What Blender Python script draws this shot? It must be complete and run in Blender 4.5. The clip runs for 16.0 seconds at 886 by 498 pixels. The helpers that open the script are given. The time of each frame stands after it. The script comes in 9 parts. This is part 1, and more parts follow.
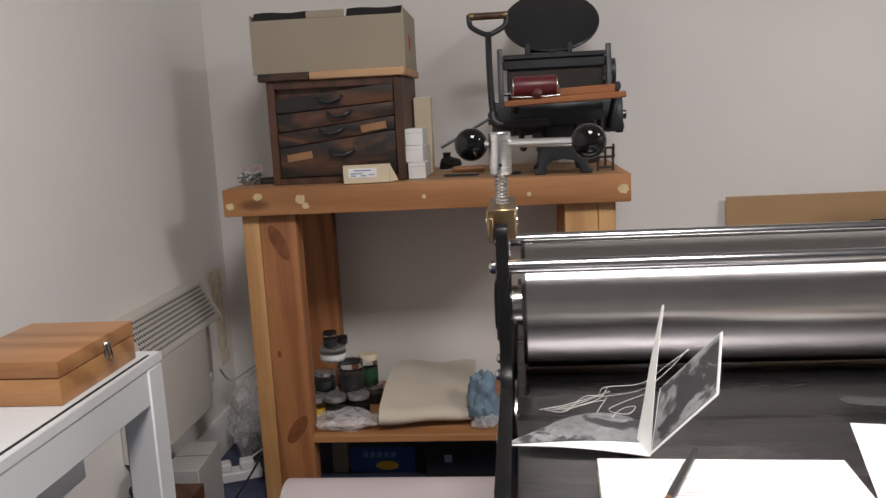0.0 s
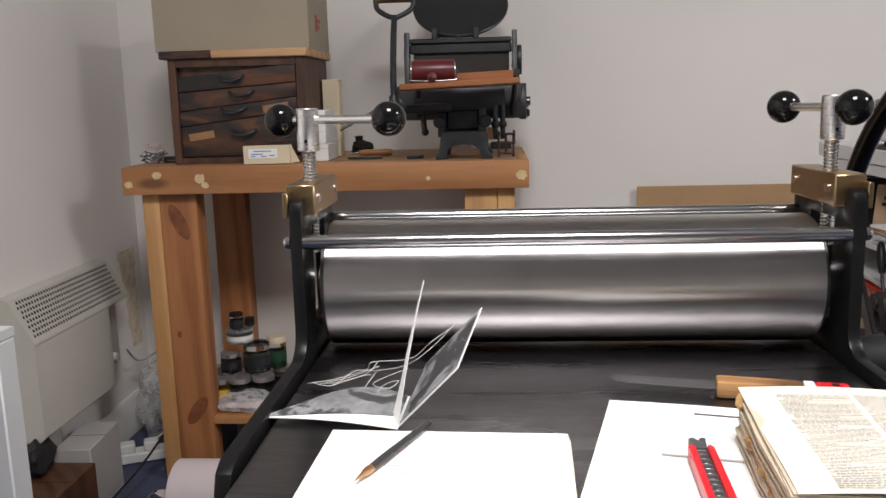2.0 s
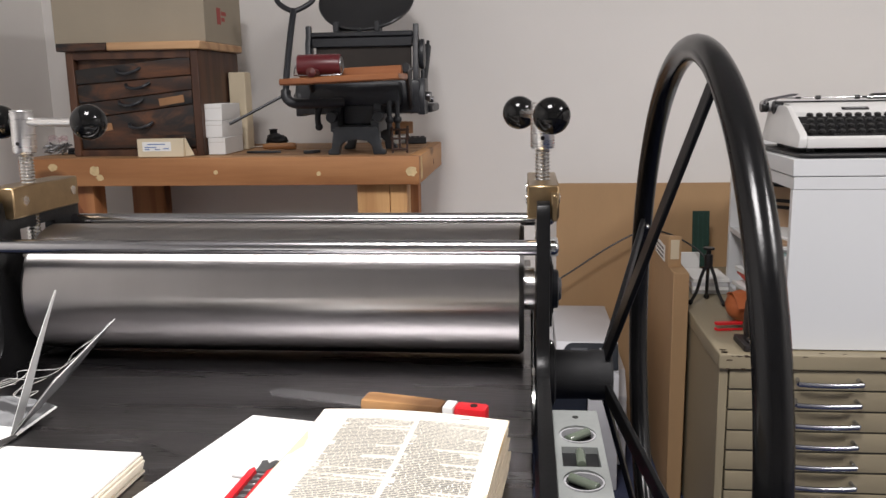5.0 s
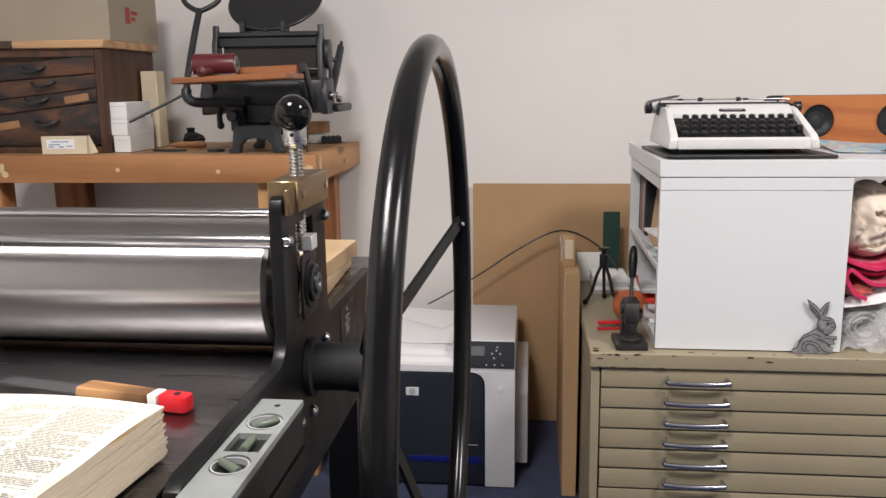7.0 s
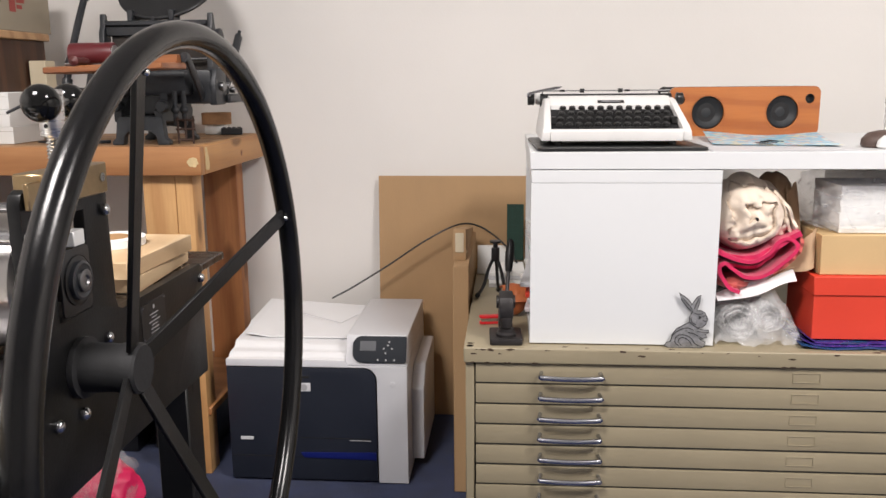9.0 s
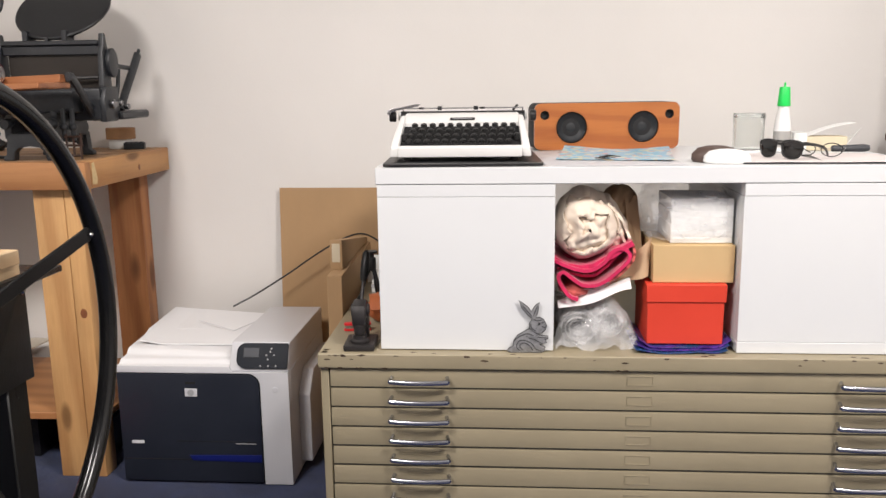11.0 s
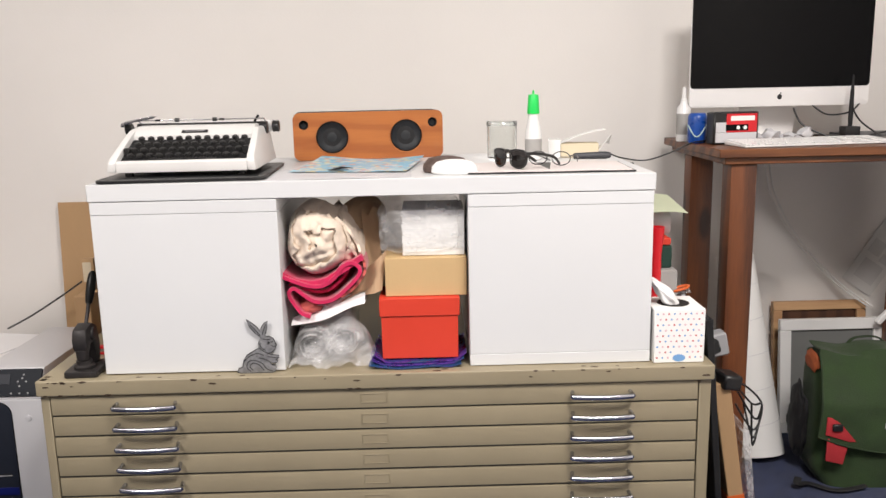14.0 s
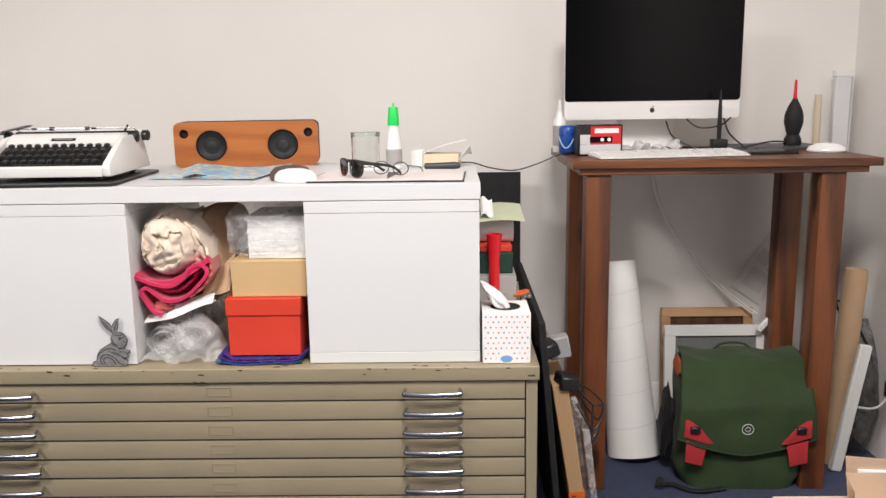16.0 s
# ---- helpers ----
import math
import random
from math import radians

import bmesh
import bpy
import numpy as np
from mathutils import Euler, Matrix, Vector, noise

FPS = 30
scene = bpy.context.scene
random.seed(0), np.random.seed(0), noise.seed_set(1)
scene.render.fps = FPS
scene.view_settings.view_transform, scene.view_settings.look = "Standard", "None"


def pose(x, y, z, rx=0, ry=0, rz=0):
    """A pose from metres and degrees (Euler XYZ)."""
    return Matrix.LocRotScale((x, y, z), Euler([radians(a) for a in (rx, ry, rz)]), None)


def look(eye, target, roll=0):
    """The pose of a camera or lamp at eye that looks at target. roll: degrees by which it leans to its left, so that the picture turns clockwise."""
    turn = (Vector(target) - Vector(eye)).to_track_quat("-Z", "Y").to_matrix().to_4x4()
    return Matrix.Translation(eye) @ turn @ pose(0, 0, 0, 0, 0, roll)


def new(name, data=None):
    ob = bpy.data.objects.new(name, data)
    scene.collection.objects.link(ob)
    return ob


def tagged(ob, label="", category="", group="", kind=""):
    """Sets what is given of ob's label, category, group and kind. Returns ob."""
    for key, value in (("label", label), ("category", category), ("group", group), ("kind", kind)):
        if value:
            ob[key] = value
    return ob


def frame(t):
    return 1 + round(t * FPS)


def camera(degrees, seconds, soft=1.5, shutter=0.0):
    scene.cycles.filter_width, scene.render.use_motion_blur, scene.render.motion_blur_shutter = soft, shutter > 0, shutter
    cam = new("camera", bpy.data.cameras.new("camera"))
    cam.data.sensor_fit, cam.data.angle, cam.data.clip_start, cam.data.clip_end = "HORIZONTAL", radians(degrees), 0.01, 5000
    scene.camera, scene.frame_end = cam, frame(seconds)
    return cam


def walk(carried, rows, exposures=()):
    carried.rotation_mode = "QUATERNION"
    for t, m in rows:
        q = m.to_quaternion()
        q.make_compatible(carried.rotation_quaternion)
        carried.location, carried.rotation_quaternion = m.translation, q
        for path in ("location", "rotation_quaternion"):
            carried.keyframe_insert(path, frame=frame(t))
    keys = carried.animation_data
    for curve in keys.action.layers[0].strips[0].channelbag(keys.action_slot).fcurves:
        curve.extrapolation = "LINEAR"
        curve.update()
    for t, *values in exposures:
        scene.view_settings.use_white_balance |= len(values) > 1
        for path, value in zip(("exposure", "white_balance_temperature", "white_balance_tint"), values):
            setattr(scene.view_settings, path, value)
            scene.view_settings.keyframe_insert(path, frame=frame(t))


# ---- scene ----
cam = camera(56.0, 16.0)
PATH = [
    (0, (-0.13, -0.153, 1.117), (-0.322, 1.811, 0.791), -2.9),
    (0.5, (-0.076, -0.158, 1.117), (-0.265, 1.804, 0.779), -2.6),
    (1, (-0.018, -0.167, 1.111), (-0.202, 1.794, 0.766), -2.2),
    (1.5, (0.027, -0.162, 1.104), (-0.133, 1.799, 0.747), -2.0),
    (2, (0.071, -0.143, 1.096), (-0.058, 1.821, 0.741), -1.5),
    (2.5, (0.134, -0.124, 1.091), (0.015, 1.84, 0.731), -1.4),
    (3, (0.198, -0.106, 1.091), (0.076, 1.857, 0.724), -1.4),
    (3.5, (0.24, -0.084, 1.096), (0.1, 1.878, 0.73), -1.1),
    (4, (0.277, -0.079, 1.096), (0.129, 1.881, 0.725), -1.1),
    (4.5, (0.353, -0.086, 1.103), (0.189, 1.872, 0.729), -1.1),
    (5, (0.445, -0.089, 1.107), (0.242, 1.864, 0.726), -1.0),
    (7.5, (0.793, -0.077, 1.098), (0.582, 1.876, 0.721), -0.6),
    (8, (0.854, -0.047, 1.097), (0.668, 1.908, 0.715), 0.0),
    (8.5, (0.912, -0.035, 1.095), (0.74, 1.919, 0.704), -0.1),
    (9, (0.96, -0.028, 1.095), (0.803, 1.926, 0.698), -0.5),
    (11.5, (1.375, -0.103, 1.126), (1.236, 1.855, 0.743), -0.9),
    (12, (1.443, -0.09, 1.126), (1.356, 1.867, 0.727), -0.7),
    (12.5, (1.505, -0.05, 1.124), (1.493, 1.911, 0.732), -0.1),
    (13, (1.599, -0.027, 1.124), (1.597, 1.936, 0.74), 0.1),
    (13.5, (1.681, -0.021, 1.128), (1.694, 1.942, 0.741), -0.6),
    (14, (1.734, -0.023, 1.138), (1.76, 1.939, 0.751), -1.2),
    (14.5, (1.839, -0.063, 1.149), (1.837, 1.9, 0.771), -0.9),
    (15, (1.969, -0.103, 1.154), (1.934, 1.861, 0.78), -0.6),
    (15.5, (2.072, -0.136, 1.156), (2.025, 1.827, 0.779), -0.9),
    (16, (2.158, -0.131, 1.153), (2.128, 1.833, 0.777), -0.8),
]
walk(cam, [(t, look(eye, target, roll)) for t, eye, target, roll in PATH],
     [(0, -0.42, 6400, 10), (2, -0.30, 6300, 10), (3, -0.34, 6300, 10), (4, -0.30, 6300, 10), (5, -0.20, 6300, 10), (7.5, 0.16, 6430, 10), (9, 0.34, 6480, 10), (11.5, 0.35, 6580, 10), (13, 0.32, 6600, 10), (16, 0.24, 6560, 10)])

scene.view_settings.exposure = 0.0

# ---- world and light ----
world = bpy.data.worlds.new("world")
scene.world = world
world.use_nodes = True
world.node_tree.nodes["Background"].inputs[0].default_value = (0.9, 0.95, 1.0, 1)
world.node_tree.nodes["Background"].inputs[1].default_value = 0.05


def area_lamp(name, x, y, z, sx, sy, watts, col, rx=0.0, rz=0.0):
    d = bpy.data.lights.new(name, "AREA")
    d.shape, d.size, d.size_y, d.energy, d.color = "RECTANGLE", sx, sy, watts, col
    ob = new(name, d)
    ob.matrix_world = pose(x, y, z, rx, 0, rz)
    return ob


area_lamp("ceiling_lamp_a", 0.15, -0.05, 2.58, 0.60, 0.60, 68, (1.0, 0.945, 0.915))
area_lamp("ceiling_lamp_b", 2.40, 0.20, 2.58, 0.66, 0.66, 70, (1.0, 0.945, 0.915))


# ---- materials ----
def nodes_of(name):
    m = bpy.data.materials.new(name)
    m.use_nodes = True
    nt = m.node_tree
    return m, nt, nt.nodes["Principled BSDF"]


def coords(nt, stretch=(1, 1, 1), offset=True):
    tc = nt.nodes.new("ShaderNodeTexCoord")
    mp = nt.nodes.new("ShaderNodeMapping")
    mp.inputs["Scale"].default_value = stretch
    nt.links.new(tc.outputs["Object"], mp.inputs["Vector"])
    if offset:
        oi = nt.nodes.new("ShaderNodeObjectInfo")
        mul = nt.nodes.new("ShaderNodeMath")
        mul.operation = "MULTIPLY"
        mul.inputs[1].default_value = 37.0
        nt.links.new(oi.outputs["Random"], mul.inputs[0])
        nt.links.new(mul.outputs[0], mp.inputs["Location"])
    return mp.outputs[0]


def noise_node(nt, vec, scale, detail=4.0, rough=0.55, dist=0.0):
    n = nt.nodes.new("ShaderNodeTexNoise")
    n.inputs["Scale"].default_value, n.inputs["Detail"].default_value = scale, detail
    n.inputs["Roughness"].default_value, n.inputs["Distortion"].default_value = rough, dist
    nt.links.new(vec, n.inputs["Vector"])
    return n.outputs[0]


def ramp(nt, fac, stops):
    r = nt.nodes.new("ShaderNodeValToRGB")
    e = r.color_ramp.elements
    while len(e) < len(stops):
        e.new(0.5)
    for k, (p, c) in zip(e, stops):
        k.position, k.color = p, (*c[:3], 1)
    nt.links.new(fac, r.inputs[0])
    return r.outputs[0]


def mix_col(nt, fac, a, b, mode="MIX"):
    m = nt.nodes.new("ShaderNodeMix")
    m.data_type, m.blend_type = "RGBA", mode
    for sock, v in ((m.inputs[0], fac), (m.inputs[6], a), (m.inputs[7], b)):
        if isinstance(v, (int, float)):
            sock.default_value = v
        elif isinstance(v, tuple):
            sock.default_value = (*v[:3], 1)
        else:
            nt.links.new(v, sock)
    return m.outputs[2]


def bump_to(nt, bsdf, height, strength, dist=0.002):
    b = nt.nodes.new("ShaderNodeBump")
    b.inputs["Strength"].default_value, b.inputs["Distance"].default_value = strength, dist
    nt.links.new(height, b.inputs["Height"])
    nt.links.new(b.outputs[0], bsdf.inputs["Normal"])


def dim(c, k):
    return tuple(min(1.0, v * k) for v in c)


def mat(name, col, rough=0.5, metal=0.0, var=0.1, scale=9.0, bump=0.15, bscale=120.0, stretch=(1, 1, 1), coat=0.0,
        stain=None, stain_at=0.62, stain_scale=5.0, spec=0.5, sheen=0.0, rvar=0.12):
    """A painted, moulded or metal surface: broad tone, fine grain, worn spots, uneven gloss."""
    m, nt, b = nodes_of(name)
    v = coords(nt, stretch)
    n1 = noise_node(nt, v, scale, 5)
    n2 = noise_node(nt, v, bscale, 3)
    c = ramp(nt, n1, [(0.3, dim(col, 1 - var)), (0.7, dim(col, 1 + var))])
    c = mix_col(nt, 0.25 * min(1, var * 4), c, ramp(nt, n2, [(0.3, dim(col, 1 - 1.5 * var)), (0.7, dim(col, 1 + 1.5 * var))]))
    if stain:
        n3 = noise_node(nt, v, stain_scale, 6, 0.65, 0.6)
        c = mix_col(nt, ramp(nt, n3, [(stain_at, (0, 0, 0)), (stain_at + 0.05, (1, 1, 1))]), c, stain)
    nt.links.new(c, b.inputs["Base Color"])
    r = nt.nodes.new("ShaderNodeMapRange")
    r.inputs[3].default_value, r.inputs[4].default_value = max(0.02, rough - rvar), min(1, rough + rvar)
    nt.links.new(n1, r.inputs[0])
    nt.links.new(r.outputs[0], b.inputs["Roughness"])
    b.inputs["Metallic"].default_value = metal
    b.inputs["Coat Weight"].default_value = coat
    b.inputs["Specular IOR Level"].default_value = spec
    b.inputs["Sheen Weight"].default_value = sheen
    if bump:
        bump_to(nt, b, n2, bump)
    return m


def wood(name, light, dark, axis=0, grain=26.0, rough=0.55, knots=0.0, burn=None, coat=0.0):
    """Sawn or planed timber with grain along one axis, year rings and a few knots."""
    m, nt, b = nodes_of(name)
    st = [grain, grain, grain]
    st[axis] = grain * 0.06
    v = coords(nt, tuple(st))
    rings = nt.nodes.new("ShaderNodeTexWave")
    rings.bands_direction = "DIAGONAL"
    rings.inputs["Scale"].default_value, rings.inputs["Distortion"].default_value = 0.35, 7.0
    rings.inputs["Detail"].default_value, rings.inputs["Detail Scale"].default_value = 3.0, 0.9
    nt.links.new(v, rings.inputs["Vector"])
    fine = noise_node(nt, v, 6.0, 5, 0.7)
    c = ramp(nt, rings.outputs[1], [(0.1, dark), (0.55, light), (0.95, dim(light, 1.12))])
    c = mix_col(nt, 0.45, c, ramp(nt, fine, [(0.3, dark), (0.65, light)]))
    w = coords(nt)
    broad = noise_node(nt, w, 3.0, 4)
    c = mix_col(nt, 0.5, c, ramp(nt, broad, [(0.3, (0.62, 0.6, 0.58)), (0.7, (1, 1, 1))]), "MULTIPLY")
    if knots:
        ks = [9.0, 9.0, 9.0]
        ks[axis] = 3.2
        vo = nt.nodes.new("ShaderNodeTexVoronoi")
        vo.inputs["Scale"].default_value = 1.0
        nt.links.new(coords(nt, tuple(ks)), vo.inputs["Vector"])
        k = ramp(nt, vo.outputs[0], [(0.0, (1, 1, 1)), (knots, (0.9, 0.9, 0.9)), (knots + 0.08, (0, 0, 0))])
        c = mix_col(nt, k, c, dim(dark, 0.45))
    if burn:
        c = mix_col(nt, ramp(nt, noise_node(nt, coords(nt, (1, 1, 3)), 5.0, 6, 0.65, 1.0), [(0.36, (0, 0, 0)), (0.54, (1, 1, 1))]), c, burn)
    nt.links.new(c, b.inputs["Base Color"])
    nt.links.new(ramp(nt, fine, [(0.2, (rough - 0.1,) * 3), (0.8, (rough + 0.12,) * 3)]), b.inputs["Roughness"])
    b.inputs["Coat Weight"].default_value = coat
    bump_to(nt, b, fine, 0.25, 0.001)
    return m


def glass(name, col=(1, 1, 1), rough=0.02, trans=1.0, ior=1.45):
    m, nt, b = nodes_of(name)
    b.inputs["Base Color"].default_value = (*col, 1)
    b.inputs["Roughness"].default_value = rough
    b.inputs["Transmission Weight"].default_value = trans
    b.inputs["IOR"].default_value = ior
    bump_to(nt, b, noise_node(nt, coords(nt), 25.0), 0.05)
    return m


def film(name, col=(1, 1, 1), alpha=0.3, rough=0.08):
    """Thin clear plastic bag: mostly see-through, with glossy creases."""
    m, nt, b = nodes_of(name)
    b.inputs["Base Color"].default_value = (*col, 1)
    b.inputs["Roughness"].default_value = rough
    v = coords(nt)
    n = noise_node(nt, v, 22.0, 5, 0.6, 1.5)
    nt.links.new(ramp(nt, n, [(0.35, (alpha * 0.5,) * 3), (0.7, (min(1, alpha * 1.9),) * 3)]), b.inputs["Alpha"])
    bump_to(nt, b, n, 0.9, 0.006)
    return m


def brushed(name, col, rough, axis=0, fine=420.0):
    """Turned or brushed metal; the lines run across the given axis."""
    m, nt, b = nodes_of(name)
    st = [6.0, 6.0, 6.0]
    st[axis] = fine
    v = coords(nt, tuple(st))
    n = noise_node(nt, v, 1.0, 3)
    b.inputs["Metallic"].default_value = 1.0
    w = noise_node(nt, coords(nt), 5.0, 4)
    c = mix_col(nt, 0.4, ramp(nt, n, [(0.3, dim(col, 0.86)), (0.7, dim(col, 1.1))]), ramp(nt, w, [(0.3, dim(col, 0.85)), (0.7, dim(col, 1.1))]))
    nt.links.new(c, b.inputs["Base Color"])
    nt.links.new(ramp(nt, n, [(0.2, (rough * 0.8,) * 3), (0.8, (rough * 1.25,) * 3)]), b.inputs["Roughness"])
    bump_to(nt, b, n, 0.06, 0.0005)
    return m


M = {}
M["wall"] = mat("wall_paint", (0.79, 0.764, 0.733), 0.75, var=0.025, scale=2.0, bump=0.12, bscale=160, rvar=0.05)
M["ceiling"] = mat("ceiling_paint", (0.66, 0.65, 0.63), 0.8, var=0.02, scale=2.0, bump=0.1)
M["carpet"] = mat("blue_carpet", (0.018, 0.028, 0.078), 0.95, var=0.35, scale=18, bump=0.9, bscale=420, sheen=0.12)
M["stain"] = mat("yellowed_paint", (0.66, 0.59, 0.45), 0.8, var=0.25, scale=30, bump=0.2)
M["skirting"] = mat("skirting_gloss", (0.74, 0.73, 0.71), 0.4, var=0.04, scale=6, bump=0.05)
M["pine"] = wood("old_pine", (0.45, 0.215, 0.085), (0.34, 0.145, 0.052), 0, 22, 0.55, 0.1)
M["pine_v"] = wood("old_pine_upright", (0.46, 0.20, 0.075), (0.29, 0.105, 0.036), 2, 22, 0.55, 0.2)
M["pine_pale"] = wood("pale_pine_upright", (0.62, 0.36, 0.15), (0.46, 0.23, 0.085), 2, 22, 0.55, 0.09)
M["pine_y"] = wood("old_pine_side", (0.56, 0.30, 0.12), (0.40, 0.18, 0.06), 1, 22, 0.55, 0.1)
M["bench_top"] = wood("worn_bench_top", (0.44, 0.26, 0.13), (0.27, 0.14, 0.065), 0, 20, 0.6, 0.0)
M["putty"] = mat("dried_filler", (0.62, 0.48, 0.26), 0.8, var=0.2, scale=40)
M["knot"] = mat("resin_knot", (0.20, 0.068, 0.026), 0.5, var=0.35, scale=30, bump=0.2)
M["walnut_x"] = wood("stained_dark_wood_x", (0.21, 0.074, 0.024), (0.055, 0.017, 0.007), 0, 24, 0.42, 0.05)
M["walnut_z"] = wood("stained_dark_wood_z", (0.19, 0.060, 0.018), (0.05, 0.015, 0.006), 2, 22, 0.42, 0.13)
M["oldbrown"] = wood("old_brown_cabinet", (0.105, 0.045, 0.022), (0.045, 0.018, 0.010), 2, 26, 0.5, 0.0)
M["burnt"] = wood("scorched_drawer_wood", (0.15, 0.06, 0.026), (0.04, 0.017, 0.010), 0, 26, 0.45, 0.0, burn=(0.012, 0.011, 0.011))
M["board_pale"] = wood("pale_board", (0.58, 0.36, 0.19), (0.42, 0.23, 0.11), 0, 22, 0.55)
M["black_paint"] = mat("black_enamel", (0.005, 0.005, 0.0053), 0.20, var=0.25, scale=14, bump=0.06, bscale=220, spec=0.28)
M["black_satin"] = mat("black_satin_paint", (0.006, 0.006, 0.0063), 0.36, var=0.25, scale=20, bump=0.12, bscale=260, spec=0.25)
M["cast_iron"] = mat("old_black_cast_iron", (0.020, 0.022, 0.026), 0.42, var=0.35, scale=16, bump=0.25, bscale=120)
M["disc_iron"] = mat("ink_disc_iron", (0.022, 0.023, 0.025), 0.38, 0.3, var=0.2, scale=12, bump=0.05)
M["roller"] = mat("turned_steel", (0.50, 0.485, 0.475), 0.30, 1.0, var=0.05, scale=3, bump=0.02, bscale=90, stretch=(6, 1, 1), rvar=0.04)
rb = M["roller"].node_tree.nodes["Principled BSDF"]
rt = M["roller"].node_tree.nodes.new("ShaderNodeTangent")
rt.direction_type, rt.axis = "RADIAL", "X"
M["roller"].node_tree.links.new(rt.outputs[0], rb.inputs["Tangent"])
rb.inputs["Anisotropic"].default_value, rb.inputs["Anisotropic Rotation"].default_value = 0.9, 0.25
M["iron_steel"] = mat("dull_dark_steel", (0.20, 0.20, 0.205), 0.35, 1.0, var=0.2, scale=40, bump=0.05)
M["chrome"] = mat("chrome", (0.50, 0.50, 0.51), 0.17, 1.0, var=0.05, bump=0.02, rvar=0.05)
M["pull"] = mat("dark_chrome_pull", (0.50, 0.51, 0.55), 0.20, 1.0, var=0.08, bump=0.02, rvar=0.05)
M["silver_paint"] = mat("silver_frame", (0.66, 0.66, 0.655), 0.4, 0.25, var=0.06, scale=20, bump=0.05)
M["alu"] = brushed("brushed_aluminium", (0.72, 0.71, 0.70), 0.28, 2, 300)
M["steel"] = brushed("bright_steel", (0.66, 0.65, 0.63), 0.2, 1, 200)
M["brass"] = mat("brass_bar", (0.36, 0.26, 0.145), 0.34, 1.0, var=0.15, scale=30, bump=0.06)
M["ball"] = mat("black_bakelite", (0.006, 0.006, 0.006), 0.05, var=0.1, bump=0.0, spec=0.3, rvar=0.03)
# the lighter stain and streaks put reflections on the plate into its colour
M["bed"] = mat("blackened_bed_plate", (0.180, 0.174, 0.180), 0.28, 1.0, var=0.30, scale=2.2, bump=0.12, bscale=34, stretch=(1, 9, 1), stain=(0.23, 0.225, 0.23), stain_at=0.56, stain_scale=1.6, rvar=0.06)
M["olive"] = mat("olive_cream_enamel", (0.285, 0.242, 0.160), 0.42, var=0.07, scale=5, bump=0.08, bscale=180,
                 stain=(0.10, 0.07, 0.04), stain_at=0.74, stain_scale=9)
M["chip"] = mat("bare_rusty_metal", (0.07, 0.045, 0.03), 0.7, 0.4, var=0.3, scale=40)
# near-black colour standing for the shade in gaps, holes and recesses
M["gap"] = mat("painted_gap_shade", (0.010, 0.009, 0.008), 0.8, var=0.1)
M["white_lam"] = mat("white_laminate", (0.675, 0.685, 0.690), 0.38, var=0.012, scale=3, bump=0.02, rvar=0.04)
M["white_gloss"] = mat("white_gloss_plastic", (0.78, 0.78, 0.77), 0.25, var=0.02, bump=0.02, rvar=0.04)
M["tw_white"] = mat("grey_white_enamel", (0.70, 0.695, 0.68), 0.32, var=0.04, scale=12, bump=0.05)
M["black_plastic"] = mat("black_plastic", (0.010, 0.010, 0.011), 0.4, var=0.2, scale=30, bump=0.1)
M["black_matte"] = mat("matte_black", (0.008, 0.008, 0.009), 0.75, var=0.2, scale=30, bump=0.2)
M["grey_plastic"] = mat("grey_plastic", (0.34, 0.34, 0.35), 0.45, var=0.05, bump=0.06)
M["prn_white"] = mat("printer_white", (0.76, 0.76, 0.77), 0.45, var=0.02, bump=0.05)
M["prn_grey"] = mat("printer_silver_grey", (0.58, 0.58, 0.60), 0.42, var=0.02, bump=0.05)
M["prn_dark"] = mat("printer_blue_black", (0.014, 0.017, 0.026), 0.38, var=0.08, bump=0.05)
M["prn_panel"] = mat("printer_panel_grey", (0.016, 0.019, 0.025), 0.6, var=0.05, bump=0.03, spec=0.2)
M["prn_blue"] = mat("blue_plastic", (0.004, 0.009, 0.11), 0.35, var=0.05, bump=0.02)
M["card"] = mat("brown_cardboard", (0.42, 0.265, 0.135), 0.8, var=0.07, scale=6, bump=0.2, bscale=200, stretch=(1, 1, 0.3))
M["card_grey"] = mat("grey_board", (0.33, 0.285, 0.215), 0.8, var=0.05, scale=6, bump=0.12)
M["card_tan"] = mat("tan_card_box", (0.56, 0.385, 0.19), 0.7, var=0.04, bump=0.1)
M["red_card"] = mat("red_card_box", (0.62, 0.045, 0.02), 0.55, var=0.05, bump=0.08)
M["paper"] = mat("white_paper", (0.82, 0.82, 0.80), 0.7, var=0.02, scale=6, bump=0.06)
M["paper_old"] = mat("yellowed_paper", (0.56, 0.48, 0.36), 0.8, var=0.08, scale=16, bump=0.15, stain=(0.50, 0.34, 0.16), stain_at=0.68)
M["ink"] = mat("printed_ink", (0.10, 0.09, 0.085), 0.7, var=0.2)
M["heater"] = mat("heater_cream", (0.50, 0.485, 0.435), 0.45, var=0.03, bump=0.06)
M["screen"] = mat("dark_screen_glass", (0.003, 0.003, 0.0035), 0.05, var=0.1, bump=0.0, rvar=0.02, spec=0.1)
M["imac_alu"] = mat("satin_aluminium", (0.86, 0.85, 0.84), 0.40, 0.15, var=0.02, bump=0.03)
M["spk_wood"] = wood("bamboo_front", (0.46, 0.155, 0.038), (0.35, 0.10, 0.024), 0, 30, 0.4, coat=0.2)
M["red"] = mat("red_plastic", (0.62, 0.012, 0.02), 0.3, var=0.06, bump=0.03)
M["green"] = mat("green_plastic", (0.01, 0.62, 0.10), 0.35, var=0.03, bump=0.02)


# ---- mesh helpers ----
def B():
    return bmesh.new()


